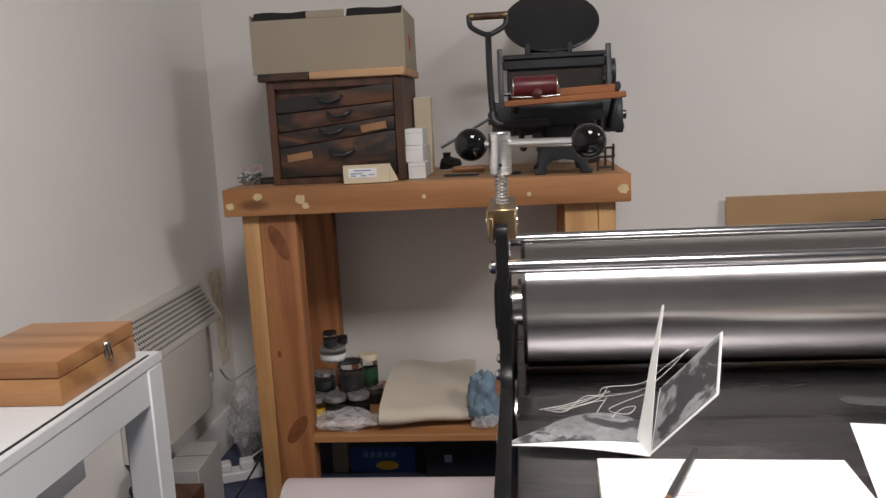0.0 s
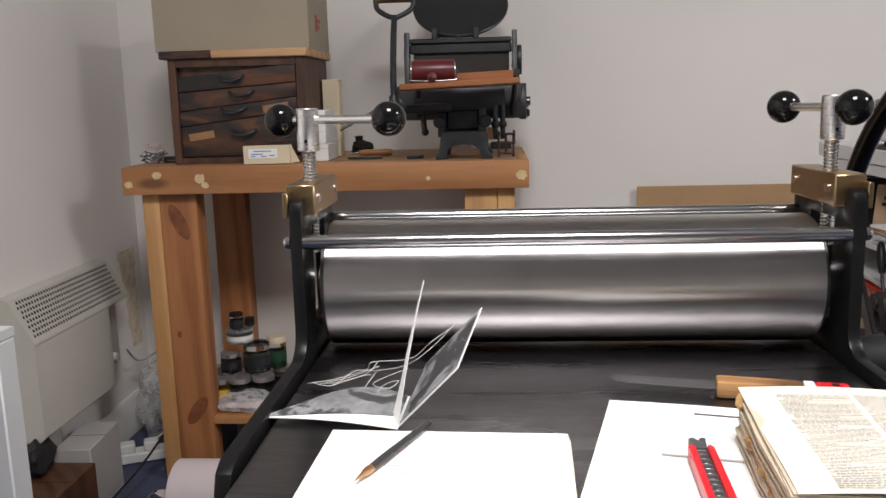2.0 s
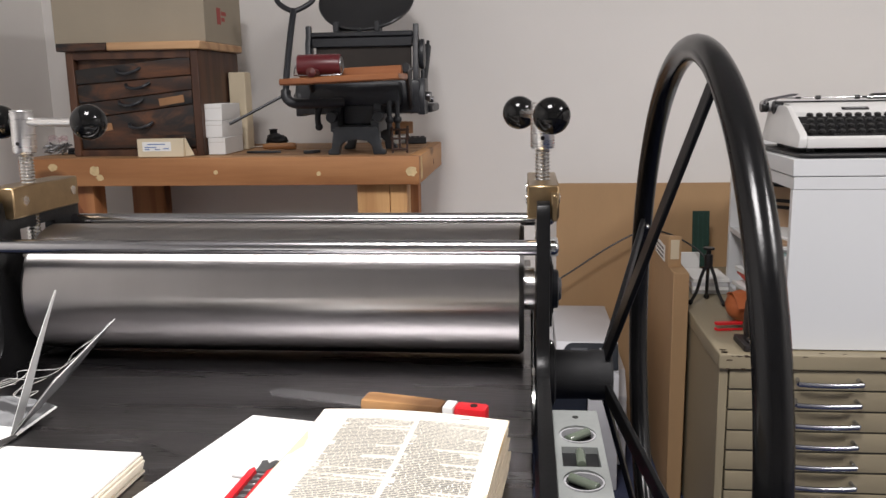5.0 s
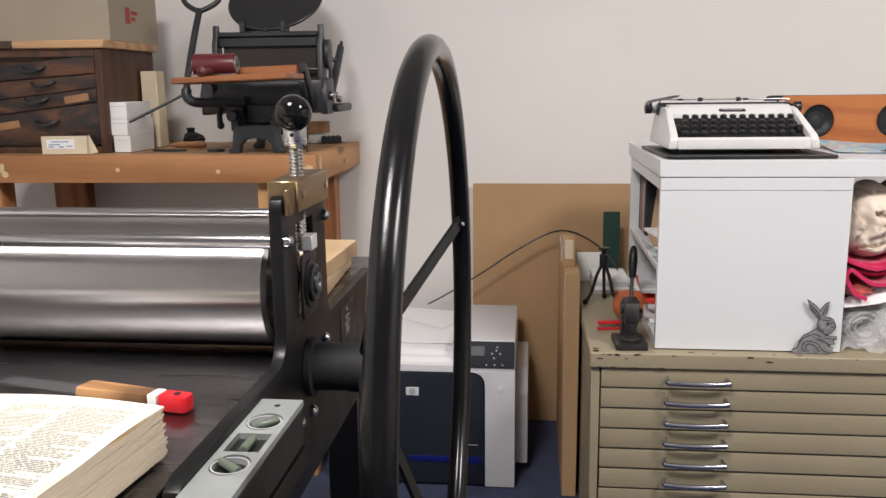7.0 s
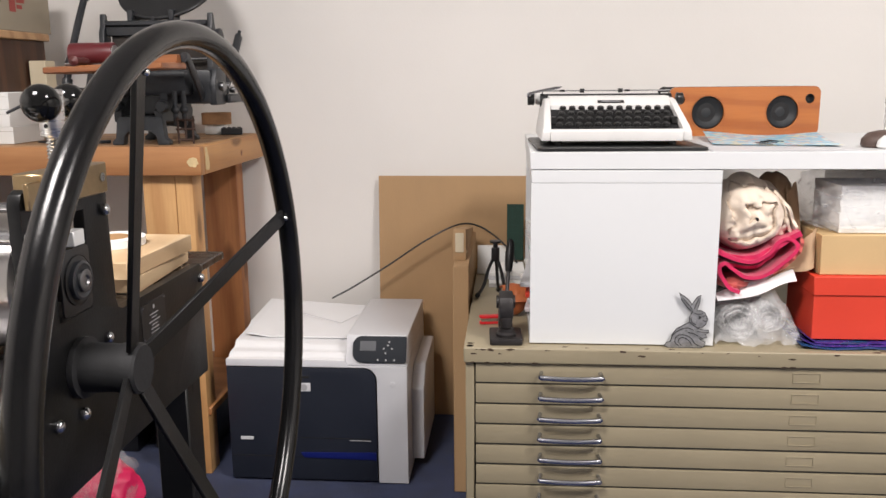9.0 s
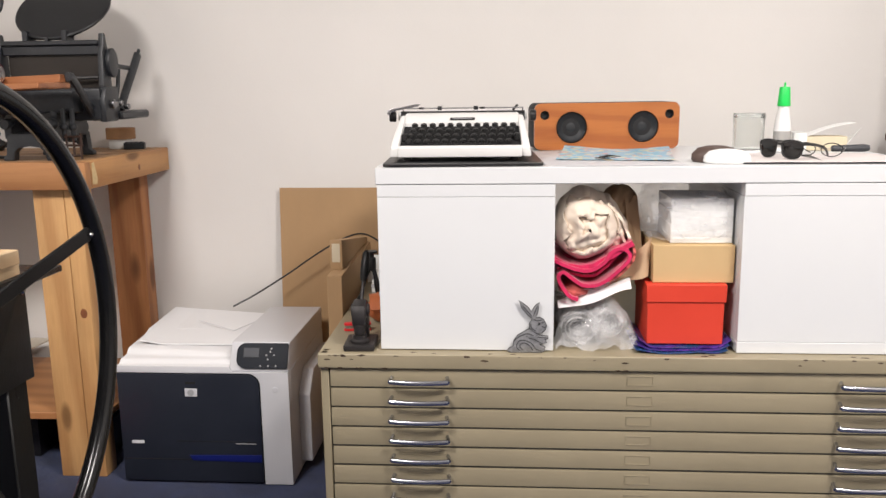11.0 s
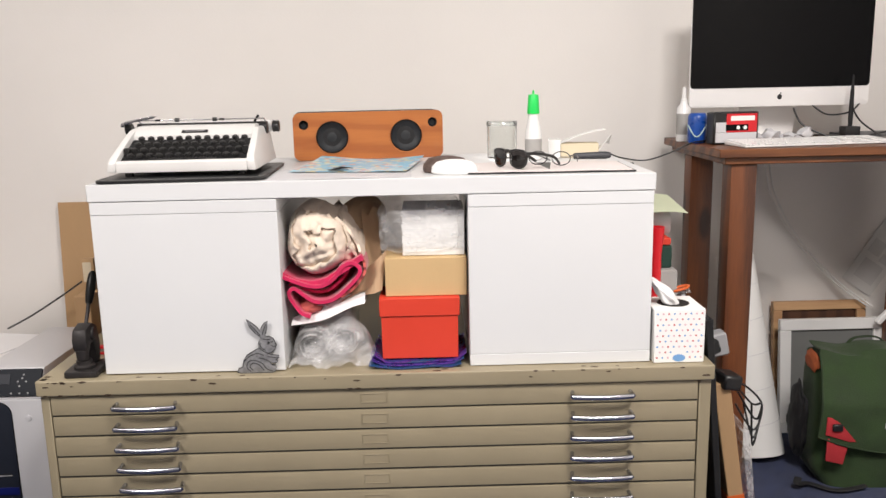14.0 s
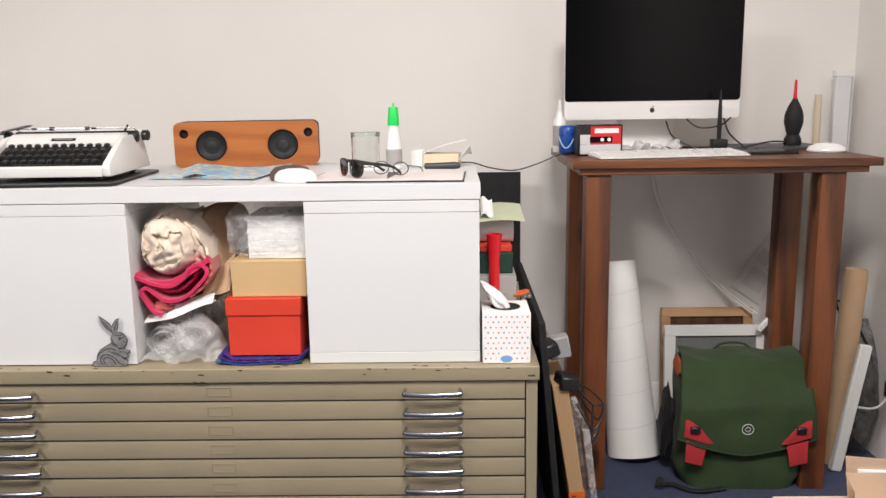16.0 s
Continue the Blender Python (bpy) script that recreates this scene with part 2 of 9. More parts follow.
def join(bm, tmp, m=None):
    if m is not None:
        tmp.transform(m)
    me = bpy.data.meshes.new("tmp")
    tmp.to_mesh(me)
    tmp.free()
    bm.from_mesh(me)
    bpy.data.meshes.remove(me)
    return bm


def box(bm, x0, x1, y0, y1, z0, z1, bev=0.0015, m=None, seg=1):
    t = B()
    bmesh.ops.create_cube(t, size=1.0)
    for v in t.verts:
        v.co = Vector((x0 + (v.co.x + 0.5) * (x1 - x0), y0 + (v.co.y + 0.5) * (y1 - y0), z0 + (v.co.z + 0.5) * (z1 - z0)))
    bev = min(bev, 0.45 * min(abs(x1 - x0), abs(y1 - y0), abs(z1 - z0)))
    if bev > 0:
        bmesh.ops.bevel(t, geom=t.edges[:], offset=bev, segments=seg, affect="EDGES", profile=0.6)
    return join(bm, t, m)


def cyl(bm, p0, p1, r0, r1=None, seg=20, bev=0.0, caps=True):
    p0, p1 = Vector(p0), Vector(p1)
    r1 = r0 if r1 is None else r1
    t = B()
    h = (p1 - p0).length
    bmesh.ops.create_cone(t, cap_ends=caps, cap_tris=False, segments=seg, radius1=r0, radius2=r1, depth=h)
    if bev > 0:
        es = [e for e in t.edges if abs(e.verts[0].co.z - e.verts[1].co.z) < 1e-6]
        bmesh.ops.bevel(t, geom=es, offset=bev, segments=2, affect="EDGES", profile=0.6)
    q = (p1 - p0).to_track_quat("Z", "Y").to_matrix().to_4x4()
    return join(bm, t, Matrix.Translation((p0 + p1) / 2) @ q)


def ball(bm, c, r, seg=24, sx=1.0, sy=1.0, sz=1.0):
    t = B()
    bmesh.ops.create_uvsphere(t, u_segments=seg, v_segments=seg // 2, radius=r)
    return join(bm, t, Matrix.Translation(c) @ Matrix.Diagonal((sx, sy, sz, 1)))


def lathe(bm, prof, c=(0, 0, 0), seg=28, m=None):
    """Turns a profile of (radius, height) about the upright axis at c."""
    t = B()
    rings = []
    for r, z in prof:
        rings.append([t.verts.new((max(r, 1e-5) * math.cos(2 * math.pi * i / seg), max(r, 1e-5) * math.sin(2 * math.pi * i / seg), z)) for i in range(seg)])
    for a, b in zip(rings, rings[1:]):
        for i in range(seg):
            t.faces.new((a[i], a[(i + 1) % seg], b[(i + 1) % seg], b[i]))
    bmesh.ops.recalc_face_normals(t, faces=t.faces[:])
    return join(bm, t, Matrix.Translation(c) @ (m if m is not None else Matrix.Identity(4)))


def spline(pts, n=8, closed=False):
    """A smooth line of points through pts."""
    P = [Vector(p) for p in pts]
    k = len(P)
    out = []
    for i in range(k if closed else k - 1):
        a = P[(i - 1) % k] if closed or i > 0 else P[0]
        b, c = P[i], P[(i + 1) % k]
        d = P[(i + 2) % k] if closed or i + 2 < k else P[-1]
        for j in range(n):
            t = j / n
            out.append(0.5 * ((2 * b) + (c - a) * t + (2 * a - 5 * b + 4 * c - d) * t * t + (3 * b - a - 3 * c + d) * t ** 3))
    if not closed:
        out.append(P[-1])
    return out


def tube(bm, pts, r, seg=8, closed=False, flat=1.0):
    t = B()
    P = [Vector(p) for p in pts]
    n = len(P)
    rings = []
    up = Vector((0, 0, 1))
    for i in range(n):
        a, b = P[(i - 1) % n] if closed or i > 0 else P[0], P[(i + 1) % n] if closed or i + 1 < n else P[-1]
        d = (b - a).normalized()
        s = d.cross(up)
        if s.length < 0.05:
            s = d.cross(Vector((1, 0, 0)))
        s.normalize()
        w = s.cross(d)
        rings.append([t.verts.new(P[i] + r * (math.cos(2 * math.pi * k / seg) * s + flat * math.sin(2 * math.pi * k / seg) * w)) for k in range(seg)])
    for i in range(n if closed else n - 1):
        a, b = rings[i], rings[(i + 1) % n]
        for k in range(seg):
            t.faces.new((a[k], a[(k + 1) % seg], b[(k + 1) % seg], b[k]))
    if not closed:
        t.faces.new(rings[0][::-1])
        t.faces.new(rings[-1])
    bmesh.ops.recalc_face_normals(t, faces=t.faces[:])
    return join(bm, t)


def prism(bm, outline, depth, m=None, bev=0.0, holes=()):
    """A flat outline (x, y) with holes, made depth thick along z, then moved by m."""
    t = B()
    if holes:
        edges = []
        for loop in (outline, *holes):
            vs = [t.verts.new((x, y, 0)) for x, y in loop]
            edges += [t.edges.new((vs[i], vs[(i + 1) % len(vs)])) for i in range(len(vs))]
        bmesh.ops.triangle_fill(t, use_beauty=True, use_dissolve=False, edges=edges)
    else:
        t.faces.new([t.verts.new((x, y, 0)) for x, y in outline])
    geo = bmesh.ops.extrude_face_region(t, geom=t.faces[:])
    bmesh.ops.translate(t, verts=[v for v in geo["geom"] if isinstance(v, bmesh.types.BMVert)], vec=(0, 0, depth))
    bmesh.ops.recalc_face_normals(t, faces=t.faces[:])
    if bev > 0:
        es = [e for e in t.edges if len(e.link_faces) == 2 and e.calc_face_angle(0) > 0.6]
        bmesh.ops.bevel(t, geom=es, offset=bev, segments=2, affect="EDGES", profile=0.6)
    return join(bm, t, m)


def sheet(bm, fn, nu, nv, thick=0.0004, m=None):
    """A thin sheet with thickness: fn(u, v) gives a point for u, v from 0 to 1."""
    t = B()
    g = [[t.verts.new(fn(i / nu, j / nv)) for j in range(nv + 1)] for i in range(nu + 1)]
    for i in range(nu):
        for j in range(nv):
            t.faces.new((g[i][j], g[i + 1][j], g[i + 1][j + 1], g[i][j + 1]))
    t.normal_update()
    if thick:
        bmesh.ops.solidify(t, geom=t.faces[:], thickness=thick)
    bmesh.ops.recalc_face_normals(t, faces=t.faces[:])
    return join(bm, t, m)


def rounded(x0, x1, y0, y1, r, n=6):
    out = []
    for cx, cy, a in ((x1 - r, y1 - r, 0), (x0 + r, y1 - r, 90), (x0 + r, y0 + r, 180), (x1 - r, y0 + r, 270)):
        out += [(cx + r * math.cos(radians(a + 90 * k / n)), cy + r * math.sin(radians(a + 90 * k / n))) for k in range(n + 1)]
    return out


YZ = Matrix(((0, 0, 1, 0), (1, 0, 0, 0), (0, 1, 0, 0), (0, 0, 0, 1)))   # outline (y, z), depth along x
XZ = Matrix(((1, 0, 0, 0), (0, 0, -1, 0), (0, 1, 0, 0), (0, 0, 0, 1)))  # outline (x, z), depth along -y


def mesh_from(name, bm, material, angle=38):
    me = bpy.data.meshes.new(name)
    bm.to_mesh(me)
    bm.free()
    me.shade_smooth()
    me.set_sharp_from_angle(angle=radians(angle))
    me.materials.append(material)
    return me


def part(name, bm, material, parent, label="", at=None):
    ob = new(name, mesh_from(name, bm, material) if isinstance(bm, bmesh.types.BMesh) else bm)
    ob.parent = parent
    if at is not None:
        ob.matrix_basis = at
    if label:
        tagged(ob, label)
    return ob


def thing(name, label, category, group="", at=(0, 0, 0), rz=0.0, kind=""):
    ob = new(name)
    ob.empty_display_size = 0.05
    ob.matrix_world = at if isinstance(at, Matrix) else pose(*at, 0, 0, rz)
    return tagged(ob, label, category, group, kind)


def single(name, bm, material, label, category, group="", at=None, kind=""):
    ob = new(name, mesh_from(name, bm, material))
    if at is not None:
        ob.matrix_world = at if isinstance(at, Matrix) else pose(*at)
    return tagged(ob, label, category, group, kind)


def text_mesh(words, size, extrude=0.0002):
    cu = bpy.data.curves.new("words", "FONT")
    cu.body, cu.size, cu.extrude, cu.align_x, cu.align_y = words, size, extrude, "CENTER", "CENTER"
    ob = bpy.data.objects.new("words", cu)
    scene.collection.objects.link(ob)
    bpy.context.view_layer.update()
    me = bpy.data.meshes.new_from_object(ob.evaluated_get(bpy.context.evaluated_depsgraph_get()))
    bpy.data.objects.remove(ob)
    return me


def words(bm, text, size, m):
    me = text_mesh(text, size)
    t = B()
    t.from_mesh(me)
    bpy.data.meshes.remove(me)
    return join(bm, t, m)


# ---- the room ----
def wall(name, x0, x1, y0, y1, z0, z1, material, label):
    bm = B()
    box(bm, x0, x1, y0, y1, z0, z1, 0)
    return single(name, bm, material, label, "wall", kind="structure")


LX, RX, BY, FY, TOP = -1.185, 3.47, 2.67, -4.2, 2.63
wall("floor", LX - 0.1, RX + 0.1, FY - 0.1, BY + 0.1, -0.1, 0.0, M["carpet"], "dark blue short-pile carpet floor")["category"] = "floor"
# unseen ceiling, its height chosen to light the upper walls more
wall("ceiling", LX - 0.1, RX + 0.1, FY - 0.1, BY + 0.1, TOP, TOP + 0.1, M["ceiling"], "unseen plain white painted ceiling")["category"] = "ceiling"
wall("wall_north", LX - 0.1, RX + 0.1, BY, BY + 0.1, 0, TOP, M["wall"], "warm white painted plaster wall")
# unseen wall, set far back so that reflections stay dark
wall("wall_south", LX - 0.1, RX + 0.1, FY - 0.1, FY, 0, TOP, M["wall"], "warm white painted plaster wall")
wall("wall_west", LX - 0.1, LX, FY, BY, 0, TOP, M["wall"], "warm white painted plaster wall")
wall("wall_east", RX, RX + 0.1, FY, BY, 0, TOP, M["wall"], "warm white painted plaster wall")


def baseboard(x0, x1, y0, y1, along_x):
    bm = B()
    prof = [(0, 0), (0.016, 0), (0.016, 0.095), (0.012, 0.105), (0.012, 0.118), (0.006, 0.13), (0, 0.13)]
    if along_x:
        prism(bm, prof, x1 - x0, Matrix(((0, 0, 1, x0), (-1, 0, 0, y1), (0, 1, 0, 0), (0, 0, 0, 1))))
    else:
        prism(bm, prof, y1 - y0, Matrix(((1, 0, 0, x0), (0, 0, 1, y0), (0, 1, 0, 0), (0, 0, 0, 1))))
    return single("baseboard", bm, M["skirting"], "white gloss painted wooden skirting board", "baseboard", kind="structure")


baseboard(LX, RX, BY - 0.016, BY - 0.001, True)
baseboard(LX + 0.001, LX + 0.017, FY, BY - 0.02, False)


# ---- white side table with a wooden box, by the west wall ----
def side_table():
    t = thing("side_table", "white laminate side table with a dark line along its edge", "table")
    x0, x1, y0, y1, z = LX + 0.02, -0.769, -0.02, 1.212, 0.727
    bm = B()
    box(bm, x0, x1, y0, y1, z - 0.018, z, 0.002)
    part("tabletop", bm, M["white_lam"], t)
    bm = B()
    box(bm, x1 - 0.014, x1 - 0.009, y0 + 0.01, y1 - 0.03, z - 0.002, z + 0.0012, 0.0005)
    part("edge_line", bm, M["black_matte"], t, "thin dark line along the edge")
    for a, b, c, d in ((x1 - 0.03, x1 - 0.002, y0 + 0.06, y1 - 0.06), (x0, x1 - 0.03, y1 - 0.03, y1 - 0.004)):
        bm = B()
        box(bm, a, b, c, d, z - 0.08, z - 0.018, 0.002)
        part("apron", bm, M["white_lam"], t)
    for a, b in ((x1 - 0.055, y1 - 0.058), (x1 - 0.055, y0), (x0, y1 - 0.058), (x0, y0)):
        bm = B()
        box(bm, a, a + 0.055, b, b + 0.055, 0, z - 0.018, 0.003)
        part("leg", bm, M["white_lam"], t)
    bm = B()
    box(bm, x0 + 0.05, x1 - 0.12, y0 + 0.1, y1 - 0.08, z - 0.2, z - 0.02, 0.003)
    part("drawer_box", bm, M["white_lam"], t)
    return t


side_table()


def wooden_box():
    t = thing("wooden_box", "honey-coloured wooden box with a metal clasp on a table", "box", at=(-0.886, 1.052, 0.7275), rz=0)
    for n, z0, z1 in (("base", 0.0, 0.040), ("lid", 0.0412, 0.066)):
        bm = B()
        box(bm, -0.089, 0.091, -0.118, 0.117, z0, z1, 0.003, seg=2)
        p = part(n, bm, M["spk_wood_pale"], t)
        if n == "lid":
            bm = B()
            box(bm, 0.0912, 0.094, 0.012, 0.028, 0.030, 0.058, 0.001)
            cyl(bm, (0.093, 0.02, 0.052), (0.098, 0.02, 0.052), 0.005, seg=12)
            tube(bm, spline([(0.097, 0.012, 0.03), (0.099, 0.02, 0.024), (0.097, 0.028, 0.03), (0.097, 0.02, 0.05)], 5), 0.0015, 6)
            part("clasp", bm, M["steel"], p, "small nickel clasp")


M["spk_wood_pale"] = wood("varnished_pine_box", (0.44, 0.22, 0.085), (0.28, 0.115, 0.038), 0, 20, 0.42, 0.11, coat=0.1)
wooden_box()


# ---- wall heater ----
def wall_heater():
    t = thing("wall_heater", "cream convector heater with a perforated top grille on the wall", "heater")
    x, y0, y1, yc = LX + 0.002, 1.815, 2.355, 2.222
    upper = [(0.0, 0.5055), (0.088, 0.5055), (0.088, 0.512), (0.082, 0.522), (0.03, 0.625), (0.0, 0.630)]
    lower = [(0.0, 0.25), (0.075, 0.25), (0.088, 0.262), (0.088, 0.505), (0.0, 0.505)]
    along = lambda y: Matrix(((1, 0, 0, x), (0, 0, 1, y), (0, 1, 0, 0), (0, 0, 0, 1)))
    bm = B()
    prism(bm, upper, y1 - y0, along(y0), 0.002)
    part("top_cover", bm, M["heater"], t)
    bm = B()
    prism(bm, lower, yc - y0, along(y0), 0.002)
    part("front_panel", bm, M["heater"], t)
    bm = B()
    prism(bm, [(0.0, 0.30), (0.045, 0.30), (0.045, 0.505), (0.0, 0.505)], y1 - yc - 0.001, along(yc + 0.0005), 0.001)
    part("control_panel", bm, M["heater"], t)
    # flat dark patches for the shade in the sloping grille's slots, staggered
    a, b = Vector((x + 0.0815, 0, 0.5215)), Vector((x + 0.0325, 0, 0.6200))
    bm = B()
    rows, cols = 8, 38
    for r in range(rows):
        for c in range(cols):
            y = y0 + 0.02 + (c + 0.5 * (r % 2)) * (y1 - y0 - 0.04) / cols
            p = a.lerp(b, (r + 0.16) / (rows + 0.1))
            q = a.lerp(b, (r + 0.90) / (rows + 0.1))
            n = Vector((0.105, 0, 0.052)).normalized() * 0.0007
            w = 0.0040
            e, f = p.lerp(q, 0.28), p.lerp(q, 0.72)
            bm.faces.new([bm.verts.new(v + n) for v in (Vector((p.x, y, p.z)), Vector((e.x, y + w, e.z)), Vector((f.x, y + w, f.z)), Vector((q.x, y, q.z)), Vector((f.x, y - w, f.z)), Vector((e.x, y - w, e.z)))])
    tagged(part("grille", bm, M["gap"], t, "flat dark patches painted as the top grille's holes"), kind="stuff")
    for y, prof in ((y0 - 0.004, lower[:-1] + upper[2:]), (y1, upper)):
        bm = B()
        prism(bm, [(p * 1.02, z) for p, z in prof], 0.004, along(y))
        part("end_cap", bm, M["heater"], t)
    bm = B()
    lathe(bm, [(0, 0), (0.015, 0), (0.0155, 0.004), (0.012, 0.014), (0, 0.015)], (0, 0, 0), 20, Matrix.Translation((x + 0.0452, 2.305, 0.325)) @ pose(0, 0, 0, 0, 90, 0))
    part("thermostat_knob", bm, M["white_gloss"], t)


wall_heater()


# ---- work bench ----
def work_bench():
    t = thing("work_bench", "heavy old pine bench with post legs and a low shelf", "bench")
    x0, x1, y0, y1, z, za = -0.955, 0.160, 2.083, 2.655, 0.9325, 0.856
    w = (y1 - y0 - 0.03) / 4
    for k in range(4):
        bm = B()
        box(bm, x0 + 0.002, x1 - 0.03, y0 + 0.03 + k * w, y0 + 0.03 + (k + 1) * w - 0.002, z - 0.022, z - 0.0008 * (k % 2), 0.002)
        part("top_board", bm, M["bench_top"], t, "worn ink-stained top board")
    bm = B()
    box(bm, x0, x1, y0, y0 + 0.03, za, z - 0.001, 0.004, seg=2)
    f = part("front_apron", bm, M["pine"], t)
    random.seed(4)
    for x, zz, r in ((-0.935, 0.885, 0.012), (-0.855, 0.909, 0.013), (-0.735, 0.897, 0.016), (-0.722, 0.880, 0.011), (0.140, 0.891, 0.015)):
        pts = [(x + r * random.uniform(0.75, 1.1) * math.cos(a), zz + r * 0.9 * random.uniform(0.75, 1.1) * math.sin(a)) for a in [k * math.pi / 9 for k in range(18)]]
        bm = B()
        prism(bm, pts, 0.0012, Matrix.Translation((0, y0 - 0.0001, 0)) @ XZ)
        part("filler_patch", bm, M["putty"], f, "dried pale filler")
    for x, zz in ((-0.393, 0.892), (-0.110, 0.887)):
        bm = B()
        prism(bm, [(x + 0.006 * math.cos(a), zz + 0.006 * math.sin(a)) for a in [k * math.pi / 8 for k in range(16)]], 0.0012, Matrix.Translation((0, y0 - 0.0001, 0)) @ XZ)
        part("filler_patch", bm, M["putty"], f, "dried pale filler")
    for xa in (x0, x1 - 0.03):
        bm = B()
        box(bm, xa, xa + 0.03, y0 + 0.031, y1, za, z - 0.001, 0.004, seg=2)
        sa = part("side_apron", bm, M["pine_y"], t)
    bm = B()
    prism(bm, [(y0 + 0.036, 0.868), (y0 + 0.060, 0.866), (y0 + 0.064, 0.885), (y0 + 0.058, 0.905), (y0 + 0.050, 0.928), (y0 + 0.038, 0.926)], 0.0012, Matrix.Translation((x1 - 0.0002, 0, 0)) @ YZ)
    part("filler_patch", bm, M["putty"], sa, "dried pale filler")
    for yy, zz, r in ((2.42, 0.887, 0.009),):
        bm = B()
        prism(bm, [(yy + 0.7 * r * math.cos(a), zz + r * math.sin(a)) for a in [k * math.pi / 8 for k in range(16)]], 0.001, Matrix.Translation((x1 - 0.0002, 0, 0)) @ YZ)
        part("knot", bm, M["knot"], sa, "dark round knot")
    bm = B()
    box(bm, x0 + 0.03, x1 - 0.031, y1 - 0.03, y1, za, z - 0.023, 0.002)
    part("back_apron", bm, M["pine"], t)
    for a, b, mm in ((-0.916, -0.867, "pine_pale"), (-0.866, -0.762, "pine_v"), (-0.015, 0.074, "pine_pale"), (0.075, 0.122, "pine_pale")):
        bm = B()
        box(bm, a, b, y0 + 0.032, y0 + 0.100, 0, za - 0.001, 0.004, seg=2)
        lg = part("leg", bm, M[mm], t)
        spots = {"pine_v": ((-0.815, 0.775, 0.020, 0.055, 25), (-0.805, 0.22, 0.020, 0.05, -35), (-0.84, 0.45, 0.006, 0.010, 0))}.get(mm, ()) if a < 0 else ((0.10, 0.50, 0.010, 0.014, 0),)
        for kx, kz, rx, rz, tilt in spots:
            if not a < kx < b:
                continue
            ca, sn = math.cos(radians(tilt)), math.sin(radians(tilt))
            bm = B()
            prism(bm, [(kx + rx * math.cos(q) * ca - rz * math.sin(q) * sn, kz + rx * math.cos(q) * sn + rz * math.sin(q) * ca) for q in [k * math.pi / 10 for k in range(20)]], 0.0008, Matrix.Translation((0, y0 + 0.0321, 0)) @ XZ)
            part("knot", bm, M["knot"], lg, "dark red-brown knot")
    for a, b in ((-0.870, -0.763), (-0.015, 0.094)):
        bm = B()
        box(bm, a, b, y1 - 0.098, y1 - 0.031, 0, za - 0.001, 0.004, seg=2)
        part("leg", bm, M["pine_v"], t)
    bm = B()
    box(bm, x0 + 0.045, x1 - 0.03, y0 + 0.038, y1 - 0.035, 0.175, 0.197, 0.002)
    part("shelf", bm, M["pine"], t)
    return t


work_bench()


